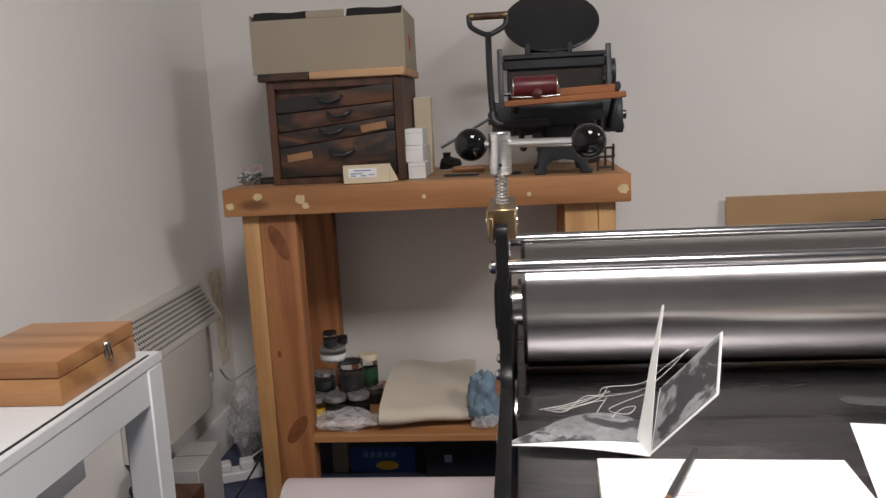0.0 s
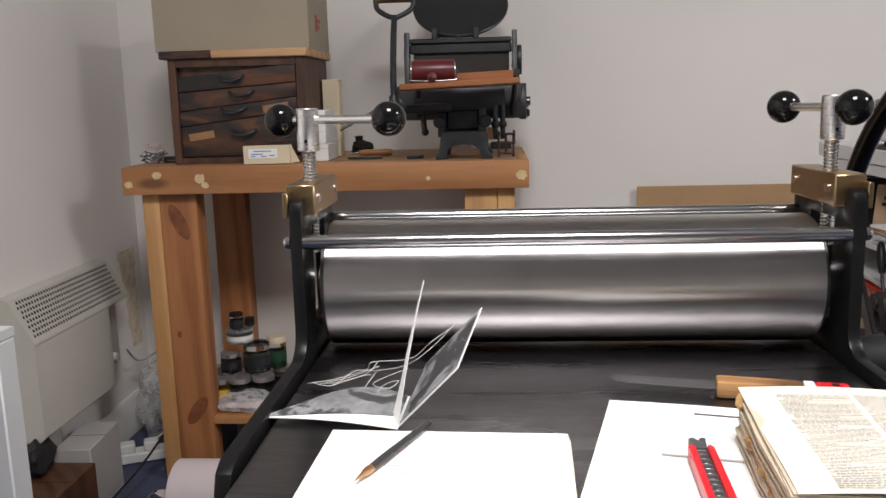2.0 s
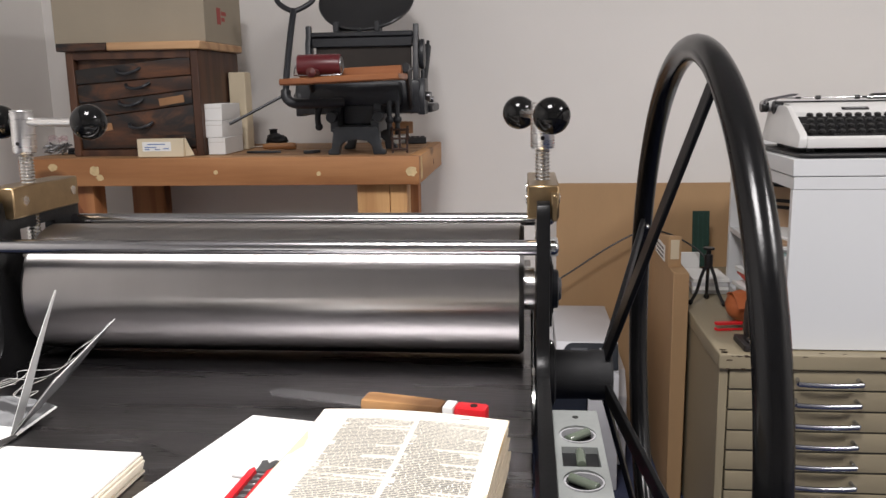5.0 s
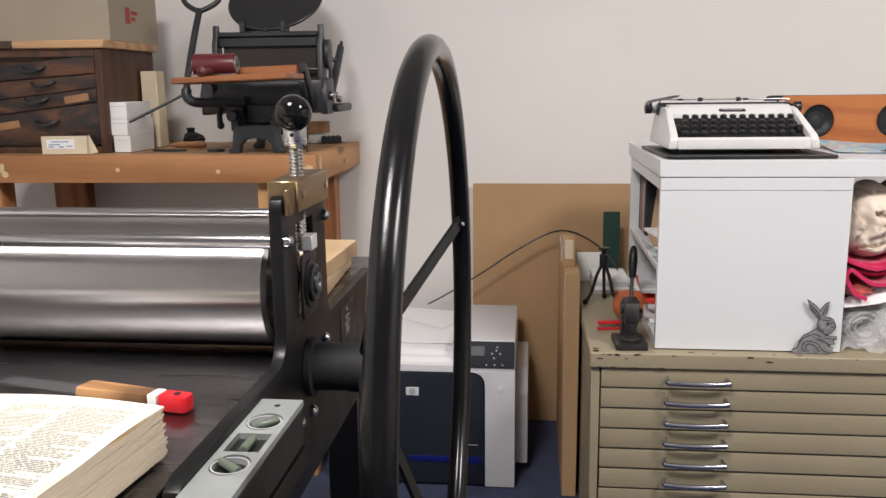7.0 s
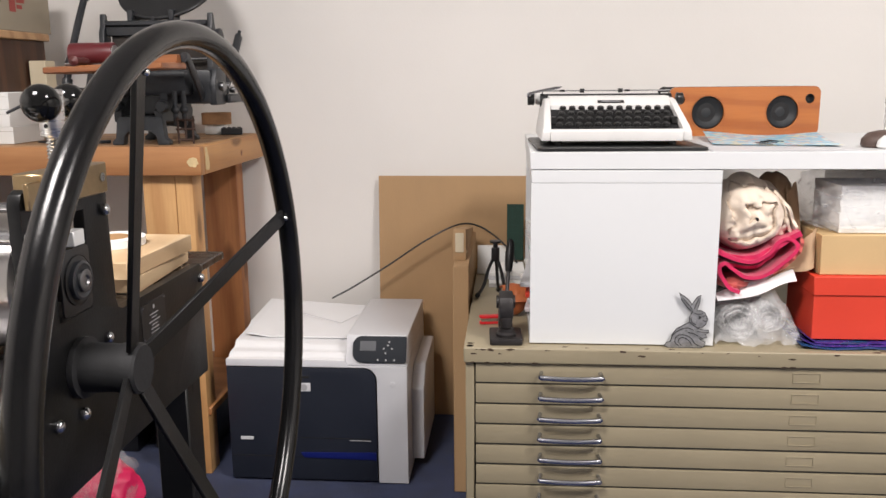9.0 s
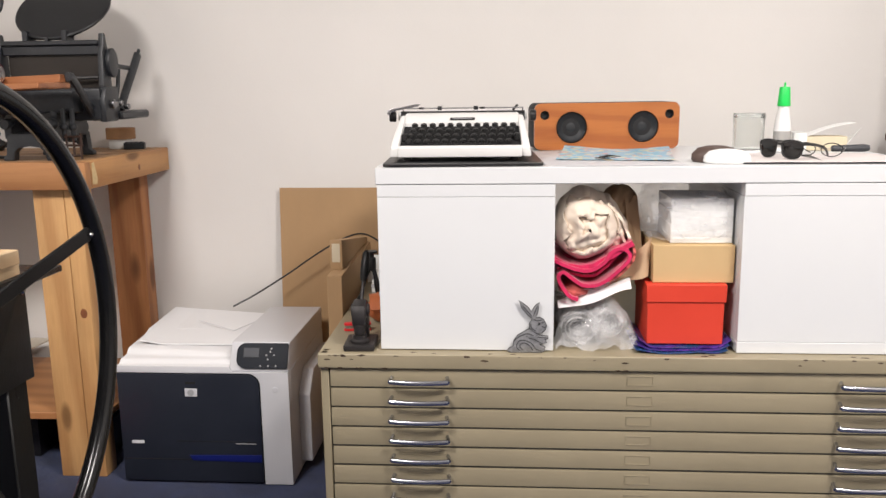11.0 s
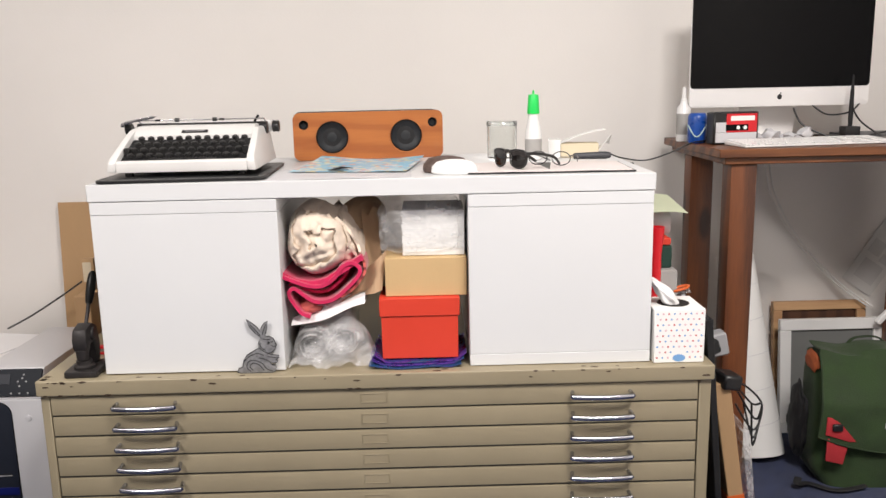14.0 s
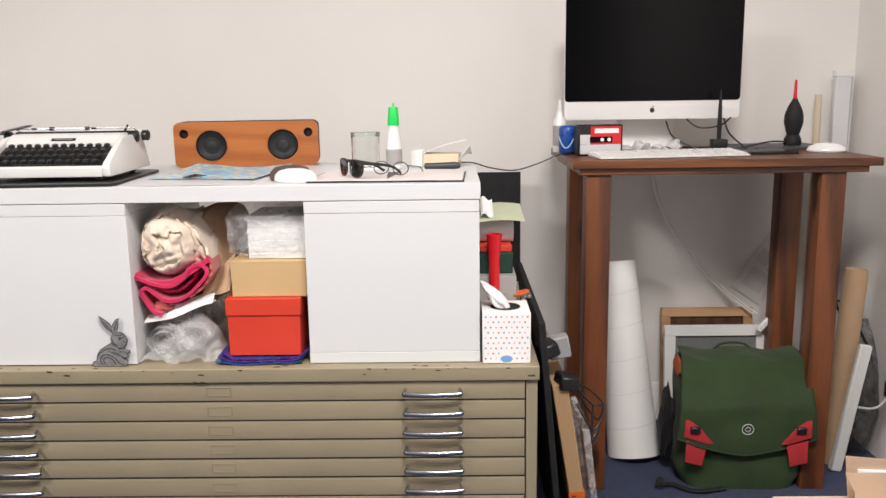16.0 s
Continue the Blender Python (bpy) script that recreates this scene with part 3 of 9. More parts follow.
# ---- etching press ----
def etching_press():
    t = thing("etching_press", "black etching press with steel roller, brass yokes and hand wheel", "printing press", at=(0.1535, 0.857, 0))
    P = M["black_satin"]
    # side plates: long rail with a slotted tower
    arc = [(-0.120 + 0.03 * math.cos(radians(a)), 0.839 + 0.03 * math.sin(radians(a))) for a in (270, 292, 315, 338, 360)]
    out = [(-0.385, 0.58), (-0.385, 0.784), (-0.378, 0.800), (-0.364, 0.807)] + [(y, z if i else 0.809) for i, (y, z) in enumerate(arc)] + \
          [(-0.090, 0.974), (-0.085, 0.985), (-0.076, 0.989), (-0.064, 0.987), (-0.060, 0.966), (0.080, 0.966), (0.082, 0.984), (0.088, 0.986), (0.093, 0.980),
           (0.096, 0.828), (0.100, 0.818), (0.110, 0.813), (0.380, 0.812), (0.388, 0.804), (0.388, 0.63), (0.25, 0.634), (-0.25, 0.634), (-0.35, 0.58)]
    slot = [(-0.037, 0.835), (0.035, 0.835), (0.035, 0.952), (-0.037, 0.952)]
    for x in (-0.3145, 0.3005):
        bm = B()
        prism(bm, out, 0.014, Matrix.Translation((x, 0, 0)) @ YZ, 0.0015, holes=(slot,))
        s = part("side_plate", bm, P, t)
        o = x - 0.001 if x < 0 else x + 0.015
        d = -1 if x < 0 else 1
        for y, z in ((-0.082, 0.940), (0.080, 0.945), (0.061, 0.789), (-0.008, 0.789), (-0.010, 0.719), (-0.066, 0.727), (0.372, 0.790)):
            bm = B()
            cyl(bm, (o, y, z), (o + d * 0.004, y, z), 0.0075, seg=14)
            ball(bm, (o + d * 0.004, y, z), 0.0068, 14, sx=0.7)
            part("bolt", bm, M["chrome"], s, "bright domed bolt")
        bm = B()
        prism(bm, rounded(-0.033, 0.031, 0.838, 0.914, 0.008), 0.003, Matrix.Translation((o if d > 0 else o - 0.003, 0, 0)) @ YZ, 0.001)
        cyl(bm, (o + d * 0.003, 0.0, 0.876), (o + d * 0.005, 0.0, 0.876), 0.029, seg=32, bev=0.002)
        part("bearing_block", bm, M["black_plastic"], s)
        if d < 0:
            continue
        bm = B()
        lathe(bm, [(0.0, 0.0), (0.0225, 0.0), (0.0225, 0.008), (0.0195, 0.010), (0.0170, 0.0085), (0.0, 0.0085)], (0, 0, 0), 32, Matrix.Translation((o + d * 0.005, 0.0, 0.876)) @ pose(0, 0, 0, 0, 90 * d, 0) @ Matrix.Diagonal((1, 1, 0.6, 1)))
        part("bearing_ring", bm, M["cast_iron"], s)
        bm = B()
        lathe(bm, [(0.0, 0.0), (0.0130, 0.0), (0.0130, 0.009), (0.0115, 0.0105), (0.0065, 0.0105), (0.0045, 0.007), (0.0, 0.007)], (0, 0, 0), 24, Matrix.Translation((o + d * 0.008, 0.0, 0.876)) @ pose(0, 0, 0, 0, 90 * d, 0) @ Matrix.Diagonal((1, 1, 0.6, 1)))
        part("bearing_cap", bm, M["iron_steel"], s)
        bm = B()
        box(bm, o - 0.002, o + 0.010, -0.012, 0.012, 0.9165, 0.934, 0.001)
        part("slide_block", bm, M["silver_paint"], s)
    # steel roller with end journals
    bm = B()
    lathe(bm, [(0.0, -0.287), (0.072, -0.287), (0.076, -0.282), (0.076, 0.282), (0.072, 0.287), (0.0, 0.287)], (0, 0, 0.876), 96, pose(0, 0, 0, 0, 90, 0))
    part("roller", bm, M["roller"], t, "turned bare steel roller")
    bm = B()
    cyl(bm, (-0.299, 0, 0.876), (0.299, 0, 0.876), 0.025, seg=24)
    part("axle", bm, M["steel"], t)
    for y, z in ((-0.082, 0.940), (0.080, 0.945)):
        bm = B()
        cyl(bm, (-0.3004, y, z), (0.3004, y, z), 0.0082, seg=24)
        part("tie_bar", bm, M["chrome"], t, "polished steel tie bar")
    # lower roller under the bed
    bm = B()
    cyl(bm, (-0.30, 0, 0.718), (0.30, 0, 0.718), 0.06, seg=40)
    part("lower_roller", bm, M["steel"], t)
    # yokes, screws and T handles
    for x, handle in ((-0.3075, ((-0.035, 0.012), (0.103, -0.036))), (0.3075, ((-0.027, 0.088), (0.009, -0.034)))):
        bm = B()
        box(bm, x - 0.017, x + 0.017, -0.0595, 0.0795, 0.967, 1.003, 0.0015)
        o = x - 0.0145 if x < 0 else x + 0.0085
        box(bm, o, o + 0.006, -0.084, -0.056, 0.968, 0.996, 0.001)
        y = part("yoke", bm, M["brass"], t, "solid brass yoke bar")
        for yy in (-0.037, 0.066):
            for d in (-1, 1):
                bm = B()
                cyl(bm, (x + d * 0.0168, yy, 0.986), (x + d * 0.0185, yy, 0.986), 0.0055, seg=14)
                part("screw", bm, M["steel"], y)
        bm = B()
        prof = []
        z = 0.915
        while z < 1.046:
            prof += [(0.0088, z), (0.0070, z + 0.002)]
            z += 0.004
        lathe(bm, [(0.0, 0.915)] + prof + [(0.0, z)], (x, 0.0, 0), 20)
        part("pressure_screw", bm, M["steel"], t, "threaded steel screw")
        bm = B()
        lathe(bm, [(0, 1.038), (0.0124, 1.038), (0.0134, 1.040), (0.0134, 1.0875), (0.0122, 1.089), (0.004, 1.089), (0.0, 1.087)], (x, 0, 0), 32)
        h = part("handle_hub", bm, M["alu"], t)
        bm = B()
        (ax, ay), (bx, by) = handle
        cyl(bm, (x + ax, ay, 1.075), (x + bx, by, 1.075), 0.0052, seg=18)
        part("handle_rod", bm, M["alu"], h)
        for cx, cy in handle:
            bm = B()
            ball(bm, (x + cx, cy, 1.075), 0.0202, 40)
            part("knob", bm, M["ball"], h, "glossy black ball knob")
        bm = B()
        cyl(bm, (x, -0.0133, 1.050), (x, -0.0137, 1.050), 0.0024, seg=10)
        part("set_screw", bm, M["black_plastic"], h)
    # bed plate
    bm = B()
    box(bm, -0.296, 0.296, -0.80, 0.545, 0.785, 0.797, 0.001)
    part("bed_plate", bm, M["bed"], t, "scratched blackened steel bed plate")
    # stand
    for x in (-0.299, 0.2445):
        for y, w in ((-0.35, 0.055), (0.328, 0.060)):
            bm = B()
            box(bm, x, x + 0.055, y, y + w, 0.0, 0.64, 0.003)
            part("leg", bm, P, t)
        bm = B()
        box(bm, x + 0.004, x + 0.05, -0.294, 0.289, 0.06, 0.10, 0.003)
        part("stretcher", bm, P, t)
    for y in (-0.34, 0.35):
        bm = B()
        box(bm, -0.3, 0.3, y, y + 0.012, 0.60, 0.765, 0.002)
        part("cross_plate", bm, P, t)
    # maker's plate on the east side
    bm = B()
    box(bm, 0.3147, 0.3155, 0.159, 0.237, 0.748, 0.800, 0.0003)
    mp = part("maker_plate", bm, M["black_plastic"], t, "small black plate with pale unreadable lines")
    random.seed(9)
    bm = B()
    cyl(bm, (0.3155, 0.198, 0.791), (0.3159, 0.198, 0.791), 0.0030, seg=12)
    for k in range(6):
        w = random.uniform(0.008, 0.019)
        box(bm, 0.3155, 0.3159, 0.198 - w, 0.198 + w, 0.755 + k * 0.0052, 0.7563 + k * 0.0052, 0)
    part("plate_bars", bm, M["grey_plastic"], mp)
    for y in (0.163, 0.233):
        for z in (0.752, 0.796):
            bm = B()
            ball(bm, (0.3156, y, z), 0.0016, 8)
            part("plate_screw", bm, M["chrome"], mp)
    return t


press = etching_press()


def hand_wheel():
    R = 0.371
    c = Vector((0.4675, -0.002, 0.773))
    w = part("hand_wheel", B(), M["black_paint"], press, "large black tubular hand wheel with four flat spokes")
    bm = B()
    lathe(bm, [(R + 0.0145 * math.cos(2 * math.pi * k / 16), 0.0145 * math.sin(2 * math.pi * k / 16)) for k in range(17)], c, 96, pose(0, 0, 0, 0, 90, 0))
    bmesh.ops.remove_doubles(bm, verts=bm.verts[:], dist=1e-5)
    bmesh.ops.recalc_face_normals(bm, faces=bm.faces[:])
    w.data = mesh_from("rim", bm, M["black_paint"], 60)
    hx = 0.372
    bm = B()
    lathe(bm, [(0, 0.315), (0.036, 0.315), (0.036, 0.322), (0.029, 0.324), (0.028, 0.362), (0.0295, 0.365), (0.0295, 0.386), (0.027, 0.389), (0, 0.389)], (0, c.y, c.z), 36, pose(0, 0, 0, 0, 90, 0))
    part("hub", bm, M["black_matte"], w)
    for a in (20, 110, 200, 290):
        d = Vector((0, math.cos(radians(a)), math.sin(radians(a))))
        s = Vector((0, -d.z, d.y))
        p, q = Vector((hx + 0.01, c.y, c.z)) + 0.03 * d, c + (R - 0.006) * d
        n = (q - p).cross(s).normalized()
        bm = B()
        vs = []
        for e in (p, q):
            for i, j in ((-1, -1), (1, -1), (1, 1), (-1, 1)):
                vs.append(bm.verts.new(e + i * 0.0115 * s + j * 0.003 * n))
        for f in ((0, 1, 2, 3), (7, 6, 5, 4), (0, 4, 5, 1), (1, 5, 6, 2), (2, 6, 7, 3), (3, 7, 4, 0)):
            bm.faces.new([vs[k] for k in f])
        bmesh.ops.recalc_face_normals(bm, faces=bm.faces[:])
        bmesh.ops.bevel(bm, geom=bm.edges[:], offset=0.001, segments=1, affect="EDGES")
        part("spoke", bm, M["black_satin"], w)
        bm = B()
        ball(bm, q - 0.012 * d + Vector((0.004, 0, 0)), 0.004, 10)
        part("rivet", bm, M["steel"], w)


hand_wheel()


# ---- plan chest ----
def plan_chest():
    t = thing("plan_chest", "olive cream enamelled steel plan chest with ten shallow drawers, chipped paint", "plan chest")
    O = M["olive"]
    x0, x1, y0, y1, z = 0.867, 2.346, 1.722, 2.64, 0.522
    bm = B()
    box(bm, x0 - 0.004, x1 + 0.004, y0 - 0.010, y1, z - 0.035, z, 0.004, seg=3)
    top = part("top", bm, O, t)
    random.seed(12)
    bm = B()
    for k in range(34):
        x = random.choice((random.uniform(x0, x0 + 0.1), random.uniform(x0, x1), random.uniform(1.9, x1)))
        zz = random.choice((z - 0.003, z - 0.004, z - 0.033, random.uniform(z - 0.025, z - 0.005)))
        r = random.uniform(0.0015, 0.0055)
        prism(bm, [(x + r * random.uniform(0.8, 2.4) * math.cos(a), zz + 0.6 * r * random.uniform(0.5, 1) * math.sin(a)) for a in [i * math.pi / 5 for i in range(10)]],
              0.0006, Matrix.Translation((0, y0 - 0.0098, 0)) @ XZ)
    for k in range(22):
        x, yy = random.choice((x0 + 0.01, random.uniform(x0, x1), random.uniform(1.45, 1.8))), y0 + random.choice((0.0, 0.006, 0.03, 0.2)) * random.random()
        r = random.uniform(0.002, 0.006)
        prism(bm, [(x + r * random.uniform(0.8, 2.2) * math.cos(a), yy + r * random.uniform(0.5, 1) * math.sin(a)) for a in [i * math.pi / 5 for i in range(10)]], 0.0006, Matrix.Translation((0, 0, z - 0.0002)))
    tagged(part("paint_chip", bm, M["chip"], top, "dark rusty chips in the paint"), kind="stuff")
    for a, b in ((x0, x0 + 0.019), (x1 - 0.026, x1)):
        bm = B()
        box(bm, a, b, y0, y1, 0.0, z - 0.0355, 0.002)
        part("side", bm, O, t)
    # dark block painted for the shade inside the chest
    bm = B()
    box(bm, x0 + 0.0195, x1 - 0.0265, y0 + 0.02, y1 - 0.01, 0.01, z - 0.036, 0)
    part("inside", bm, M["gap"], t)
    pitch, w0, w1 = 0.0482, x0 + 0.0225, x1 - 0.0295
    # one drawer, then nine more of the same
    bm = B()
    box(bm, w0, w1, y0 - 0.001, y0 + 0.019, -0.0437, 0, 0.0018, seg=2)
    dmesh = mesh_from("drawer", bm, O)
    # dark strip painted for the shade between two drawers
    bm = B()
    box(bm, w0, w1, y0 + 0.0, y0 + 0.004, -0.0463, -0.0441, 0)
    gmesh = mesh_from("gap", bm, M["gap"])
    bm = B()
    L, yf = 0.067, y0 - 0.001
    tube(bm, [Vector((L * s, yf - 0.022 - 0.005 * (1 - s * s), -0.0235 - 0.001 * (1 - s * s))) for s in [k / 9 - 1 for k in range(19)]], 0.0048, 10, flat=1.25)
    for s in (-1, 1):
        tube(bm, [Vector((s * L, yf - 0.022, -0.0235)), Vector((s * L * 0.985, yf - 0.012, -0.0215)), Vector((s * L * 0.95, yf, -0.0190))], 0.0045, 8)
    hmesh = mesh_from("handle", bm, M["pull"], 60)
    bm = B()
    for a, b, c, d in ((-0.029, 0.029, -0.0115, -0.0100), (-0.029, 0.029, -0.0320, -0.0305), (-0.029, -0.0275, -0.0305, -0.0115), (0.0275, 0.029, -0.0305, -0.0115)):
        box(bm, a, b, yf - 0.0015, yf + 0.001, c, d, 0.0003)
    lmesh = mesh_from("label_holder", bm, O)
    random.seed(7)
    for k in range(10):
        d = part("drawer", dmesh, O, t, at=pose(random.uniform(-0.0006, 0.0006), random.uniform(-0.001, 0.001), 0.4840 - k * pitch))
        part("shadow_gap", gmesh, M["gap"], t, at=pose(0, 0, 0.4840 - k * pitch))
        for x in (1.0975, 2.102):
            part("handle", hmesh, M["pull"], d, "bowed chrome pull handle" if k == 0 else "", at=pose(x + random.uniform(-0.001, 0.001), 0, 0))
        part("label_holder", lmesh, O, d, at=pose(1.598, 0, 0))
    return t


plan_chest()


# ---- white shelf cubes and the board across them ----
def shelf_cube(x0, x1, open_left):
    t = thing("shelf_cube", "white laminate shelf cube standing sideways on a plan chest", "shelf unit", "white shelf cubes")
    W = M["white_lam"]
    y0, y1, z0, z1 = 1.7445, 2.30, 0.5235, 0.9065
    for n, a, b, c, d, e, f in (("side_panel", x0, x1, y0, y0 + 0.018, z0 + (0.001 if open_left else 0.026), 0.879), ("side_panel", x0, x1, y1 - 0.018, y1, z0 + 0.026, 0.879),
                                ("top_panel", x0, x1, y0 - 0.001, y1, 0.8795, z1), ("bottom_panel", x0, x1, y0 + (0.0185 if open_left else -0.001), y1, z0, z0 + 0.0255)):
        bm = B()
        box(bm, a, b, c, d, e, f, 0.001)
        part(n, bm, W, t)
    bx = (x1 - 0.008, x1) if open_left else (x0, x0 + 0.008)
    bm = B()
    box(bm, bx[0], bx[1], y0 + 0.018, y1 - 0.018, z0 + 0.026, 0.879, 0)
    part("back_panel", bm, W, t)
    bm = B()
    box(bm, x0 + (0.001 if open_left else 0.009), x1 - (0.009 if open_left else 0.001), y0 + 0.018, y1 - 0.018, 0.697, 0.710, 0.001)
    part("shelf", bm, W, t)
    return t


shelf_cube(1.007, 1.404, True)
shelf_cube(1.813, 2.213, False)
bm = B()
box(bm, 1.004, 2.216, 1.742, 2.34, 0.908, 0.945, 0.0015)
single("shelf_board", bm, M["white_lam"], "long white laminate board lying across two shelf cubes", "shelf board")


# ---- laser printer ----
def laser_printer():
    t = thing("laser_printer", "large white and blue-black colour laser printer standing on the carpet", "printer")
    x0, x1, y0, y1 = 0.193, 0.690, 2.085, 2.53
    bm = B()
    box(bm, x0 + 0.004, x1 - 0.004, y0 + 0.012, y1, 0.0, 0.335, 0.004)
    part("body", bm, M["prn_dark"], t)
    # dark front door with a rounded shoulder
    bm = B()
    r = 0.035
    xs = 0.608
    pts = [(x0, 0.008), (xs - 0.004, 0.008), (xs - 0.004, 0.334 - r)] + [(xs - 0.004 - r + r * math.cos(radians(a)), 0.334 - r + r * math.sin(radians(a))) for a in range(10, 91, 16)] + [(x0, 0.334)]
    prism(bm, pts, 0.014, Matrix.Translation((0, y0 + 0.014, 0)) @ XZ, 0.002)
    d = part("front_door", bm, M["prn_dark"], t)
    bm = B()
    box(bm, x0 + 0.004, xs - 0.008, y0 - 0.0012, y0 + 0.004, 0.075, 0.0765, 0)
    box(bm, x0 + 0.16, xs - 0.02, y0 - 0.0012, y0 + 0.004, 0.1315, 0.1325, 0)
    part("seam", bm, M["gap"], d)
    bm = B()
    prism(bm, [(0.391, 0.089), (0.400, 0.074), (xs - 0.006, 0.071), (xs - 0.006, 0.093)], 0.003, Matrix.Translation((0, y0 + 0.0005, 0)) @ XZ, 0.0008)
    part("tray_strip", bm, M["prn_blue"], d, "glossy blue paper tray strip")
    bm = B()
    box(bm, x0 + 0.030, x0 + 0.066, y0 - 0.0015, y0 + 0.002, 0.123, 0.132, 0.0005)
    part("badge", bm, M["prn_grey"], d, "small pale badge")
    bm = B()
    box(bm, 0.389, 0.425, y0 - 0.0015, y0 + 0.002, 0.267, 0.291, 0.001)
    bd = part("badge", bm, M["prn_grey"], d, "small pale badge")
    bm = B()
    cyl(bm, (0.407, y0 - 0.0012, 0.279), (0.407, y0 - 0.0022, 0.279), 0.0095, seg=20)
    part("badge_disc", bm, M["grey_plastic"], bd)
    bm = B()
    box(bm, 0.528, 0.588, y0 - 0.0015, y0 + 0.002, 0.1255, 0.1275, 0.0002)
    part("model_bar", bm, M["grey_plastic"], d)
    # dark patch on the flat door, standing for the shade in a recess
    bm = B()
    box(bm, 0.392, 0.422, y0 - 0.0008, y0 + 0.002, 0.304, 0.311, 0.0005)
    part("grip_recess", bm, M["gap"], d)
    # pale surround: column, shoulder, top
    bm = B()
    pts = [(xs, 0.004), (x1, 0.004), (x1, 0.342), (0.530, 0.342), (0.522, 0.356), (x0, 0.356), (x0, 0.337), (xs - r, 0.337)] + [(xs - r + r * math.cos(radians(a)), 0.337 - r + r * math.sin(radians(a))) for a in range(80, -1, -16)]
    prism(bm, pts, 0.020, Matrix.Translation((0, y0 + 0.018, 0)) @ XZ, 0.002)
    part("front_surround", bm, M["prn_grey"], t)
    bm = B()
    box(bm, x1 - 0.008, x1, y0 + 0.02, y1, 0.004, 0.3415, 0.002)
    part("side_cover", bm, M["prn_grey"], t)
    # raised right-hand top and the sloping output tray
    bm = B()
    prism(bm, [(y0 + 0.001, 0.3425), (y0 + 0.003, 0.350), (y0 + 0.037, 0.4195), (y1, 0.413), (y1, 0.3425)], x1 - 0.522, Matrix.Translation((0.522, 0, 0)) @ YZ, 0.005)
    part("top_right", bm, M["prn_grey"], t)
    step = lambda q, w: min(1.0, max(0.0, q / w)) ** 2 * (3 - 2 * min(1.0, max(0.0, q / w)))
    bm = B()
    sheet(bm, lambda u, v: (x0 + 0.004 + (0.520 - x0 - 0.004) * u, y0 + 0.002 + (y1 - y0 - 0.002) * v,
                            0.357 + 0.009 * step(v - 0.03 - 0.02 * u, 0.03) + (0.014 - 0.006 * u) * step(v - 0.14 + 0.03 * u, 0.05) + 0.020 * v * (1 - 0.4 * u) + 0.008 * step(v - 0.42 - 0.12 * u, 0.10) - 0.006 * u * v), 20, 60, 0.008)
    part("output_tray", bm, M["prn_white"], t)
    bm = B()
    sheet(bm, lambda u, v: (x0 + 0.03 + 0.285 * u, y0 + 0.105 + 0.30 * v + 0.02 * u, 0.3895 + 0.012 * v - 0.006 * u + 0.010 * step(0.25 - u, 0.25)), 14, 10, 0.004)
    part("tray_flap", bm, M["prn_white"], t)
    bm = B()
    tube(bm, [(0.330, y0 + 0.30, 0.4035), (0.470, y0 + 0.215, 0.3975), (0.505, y0 + 0.30, 0.3990)], 0.0012, 6)
    part("tray_seam", bm, M["prn_grey"], t)
    # control panel, rounded at its inner end
    m = Matrix.Translation((0, y0 + 0.0175, 0.3835)) @ pose(0, 0, 0, -26.0, 0, 0)
    bm = B()
    q = 0.026
    o = [(0.686, -0.036), (0.688, -0.034), (0.688, 0.034), (0.686, 0.036)]
    o += [(0.542 + q - q * math.sin(radians(a)), 0.036 - q + q * math.cos(radians(a))) for a in range(0, 91, 15)]
    o += [(0.542 + q - q * math.cos(radians(a)), -0.036 + q - q * math.sin(radians(a))) for a in range(0, 91, 15)]
    prism(bm, o, 0.006, m @ XZ, 0.001)
    cp = part("control_panel", bm, M["prn_panel"], t, "dark grey control panel")
    bm = B()
    box(bm, 0.562, 0.606, -0.0075, -0.0055, -0.004, 0.022, 0, m)
    part("display", bm, M["prn_dark"], cp)
    for i, (x, z) in enumerate(((0.627, 0.002), (0.638, 0.011), (0.641, 0.020), (0.649, 0.002), (0.632, -0.010), (0.612, -0.029), (0.634, -0.029), (0.656, -0.029))):
        bm = B()
        cyl(bm, m @ Vector((x, -0.0055, z)), m @ Vector((x, -0.0080, z)), 0.0024, seg=10)
        part("button", bm, M["grey_plastic"], cp)
    bm = B()
    cyl(bm, (0.651, y0 + 0.0, 0.291), (0.651, y0 - 0.004, 0.291), 0.0085, seg=20, bev=0.001)
    part("power_button", bm, M["prn_grey"], t)
    # multi-purpose tray folded on the side
    bm = B()
    prism(bm, [(y0 + 0.10, 0.03), (y0 + 0.42, 0.03), (y0 + 0.42, 0.30), (y0 + 0.16, 0.30), (y0 + 0.10, 0.24)], 0.035, Matrix.Translation((x1, 0, 0)) @ YZ, 0.006)
    part("side_tray", bm, M["prn_grey"], t)


laser_printer()

# large sheet of board against the back wall
bm = B()
sheet(bm, lambda u, v: (0.538 + 0.62 * u, 2.585 + 0.060 * v - 0.004 * math.sin(math.pi * u), 0.001 + 0.792 * v), 8, 4, 0.005)
single("cardboard_sheet", bm, M["card"], "large flat brown cardboard sheet leaning on the wall", "cardboard")


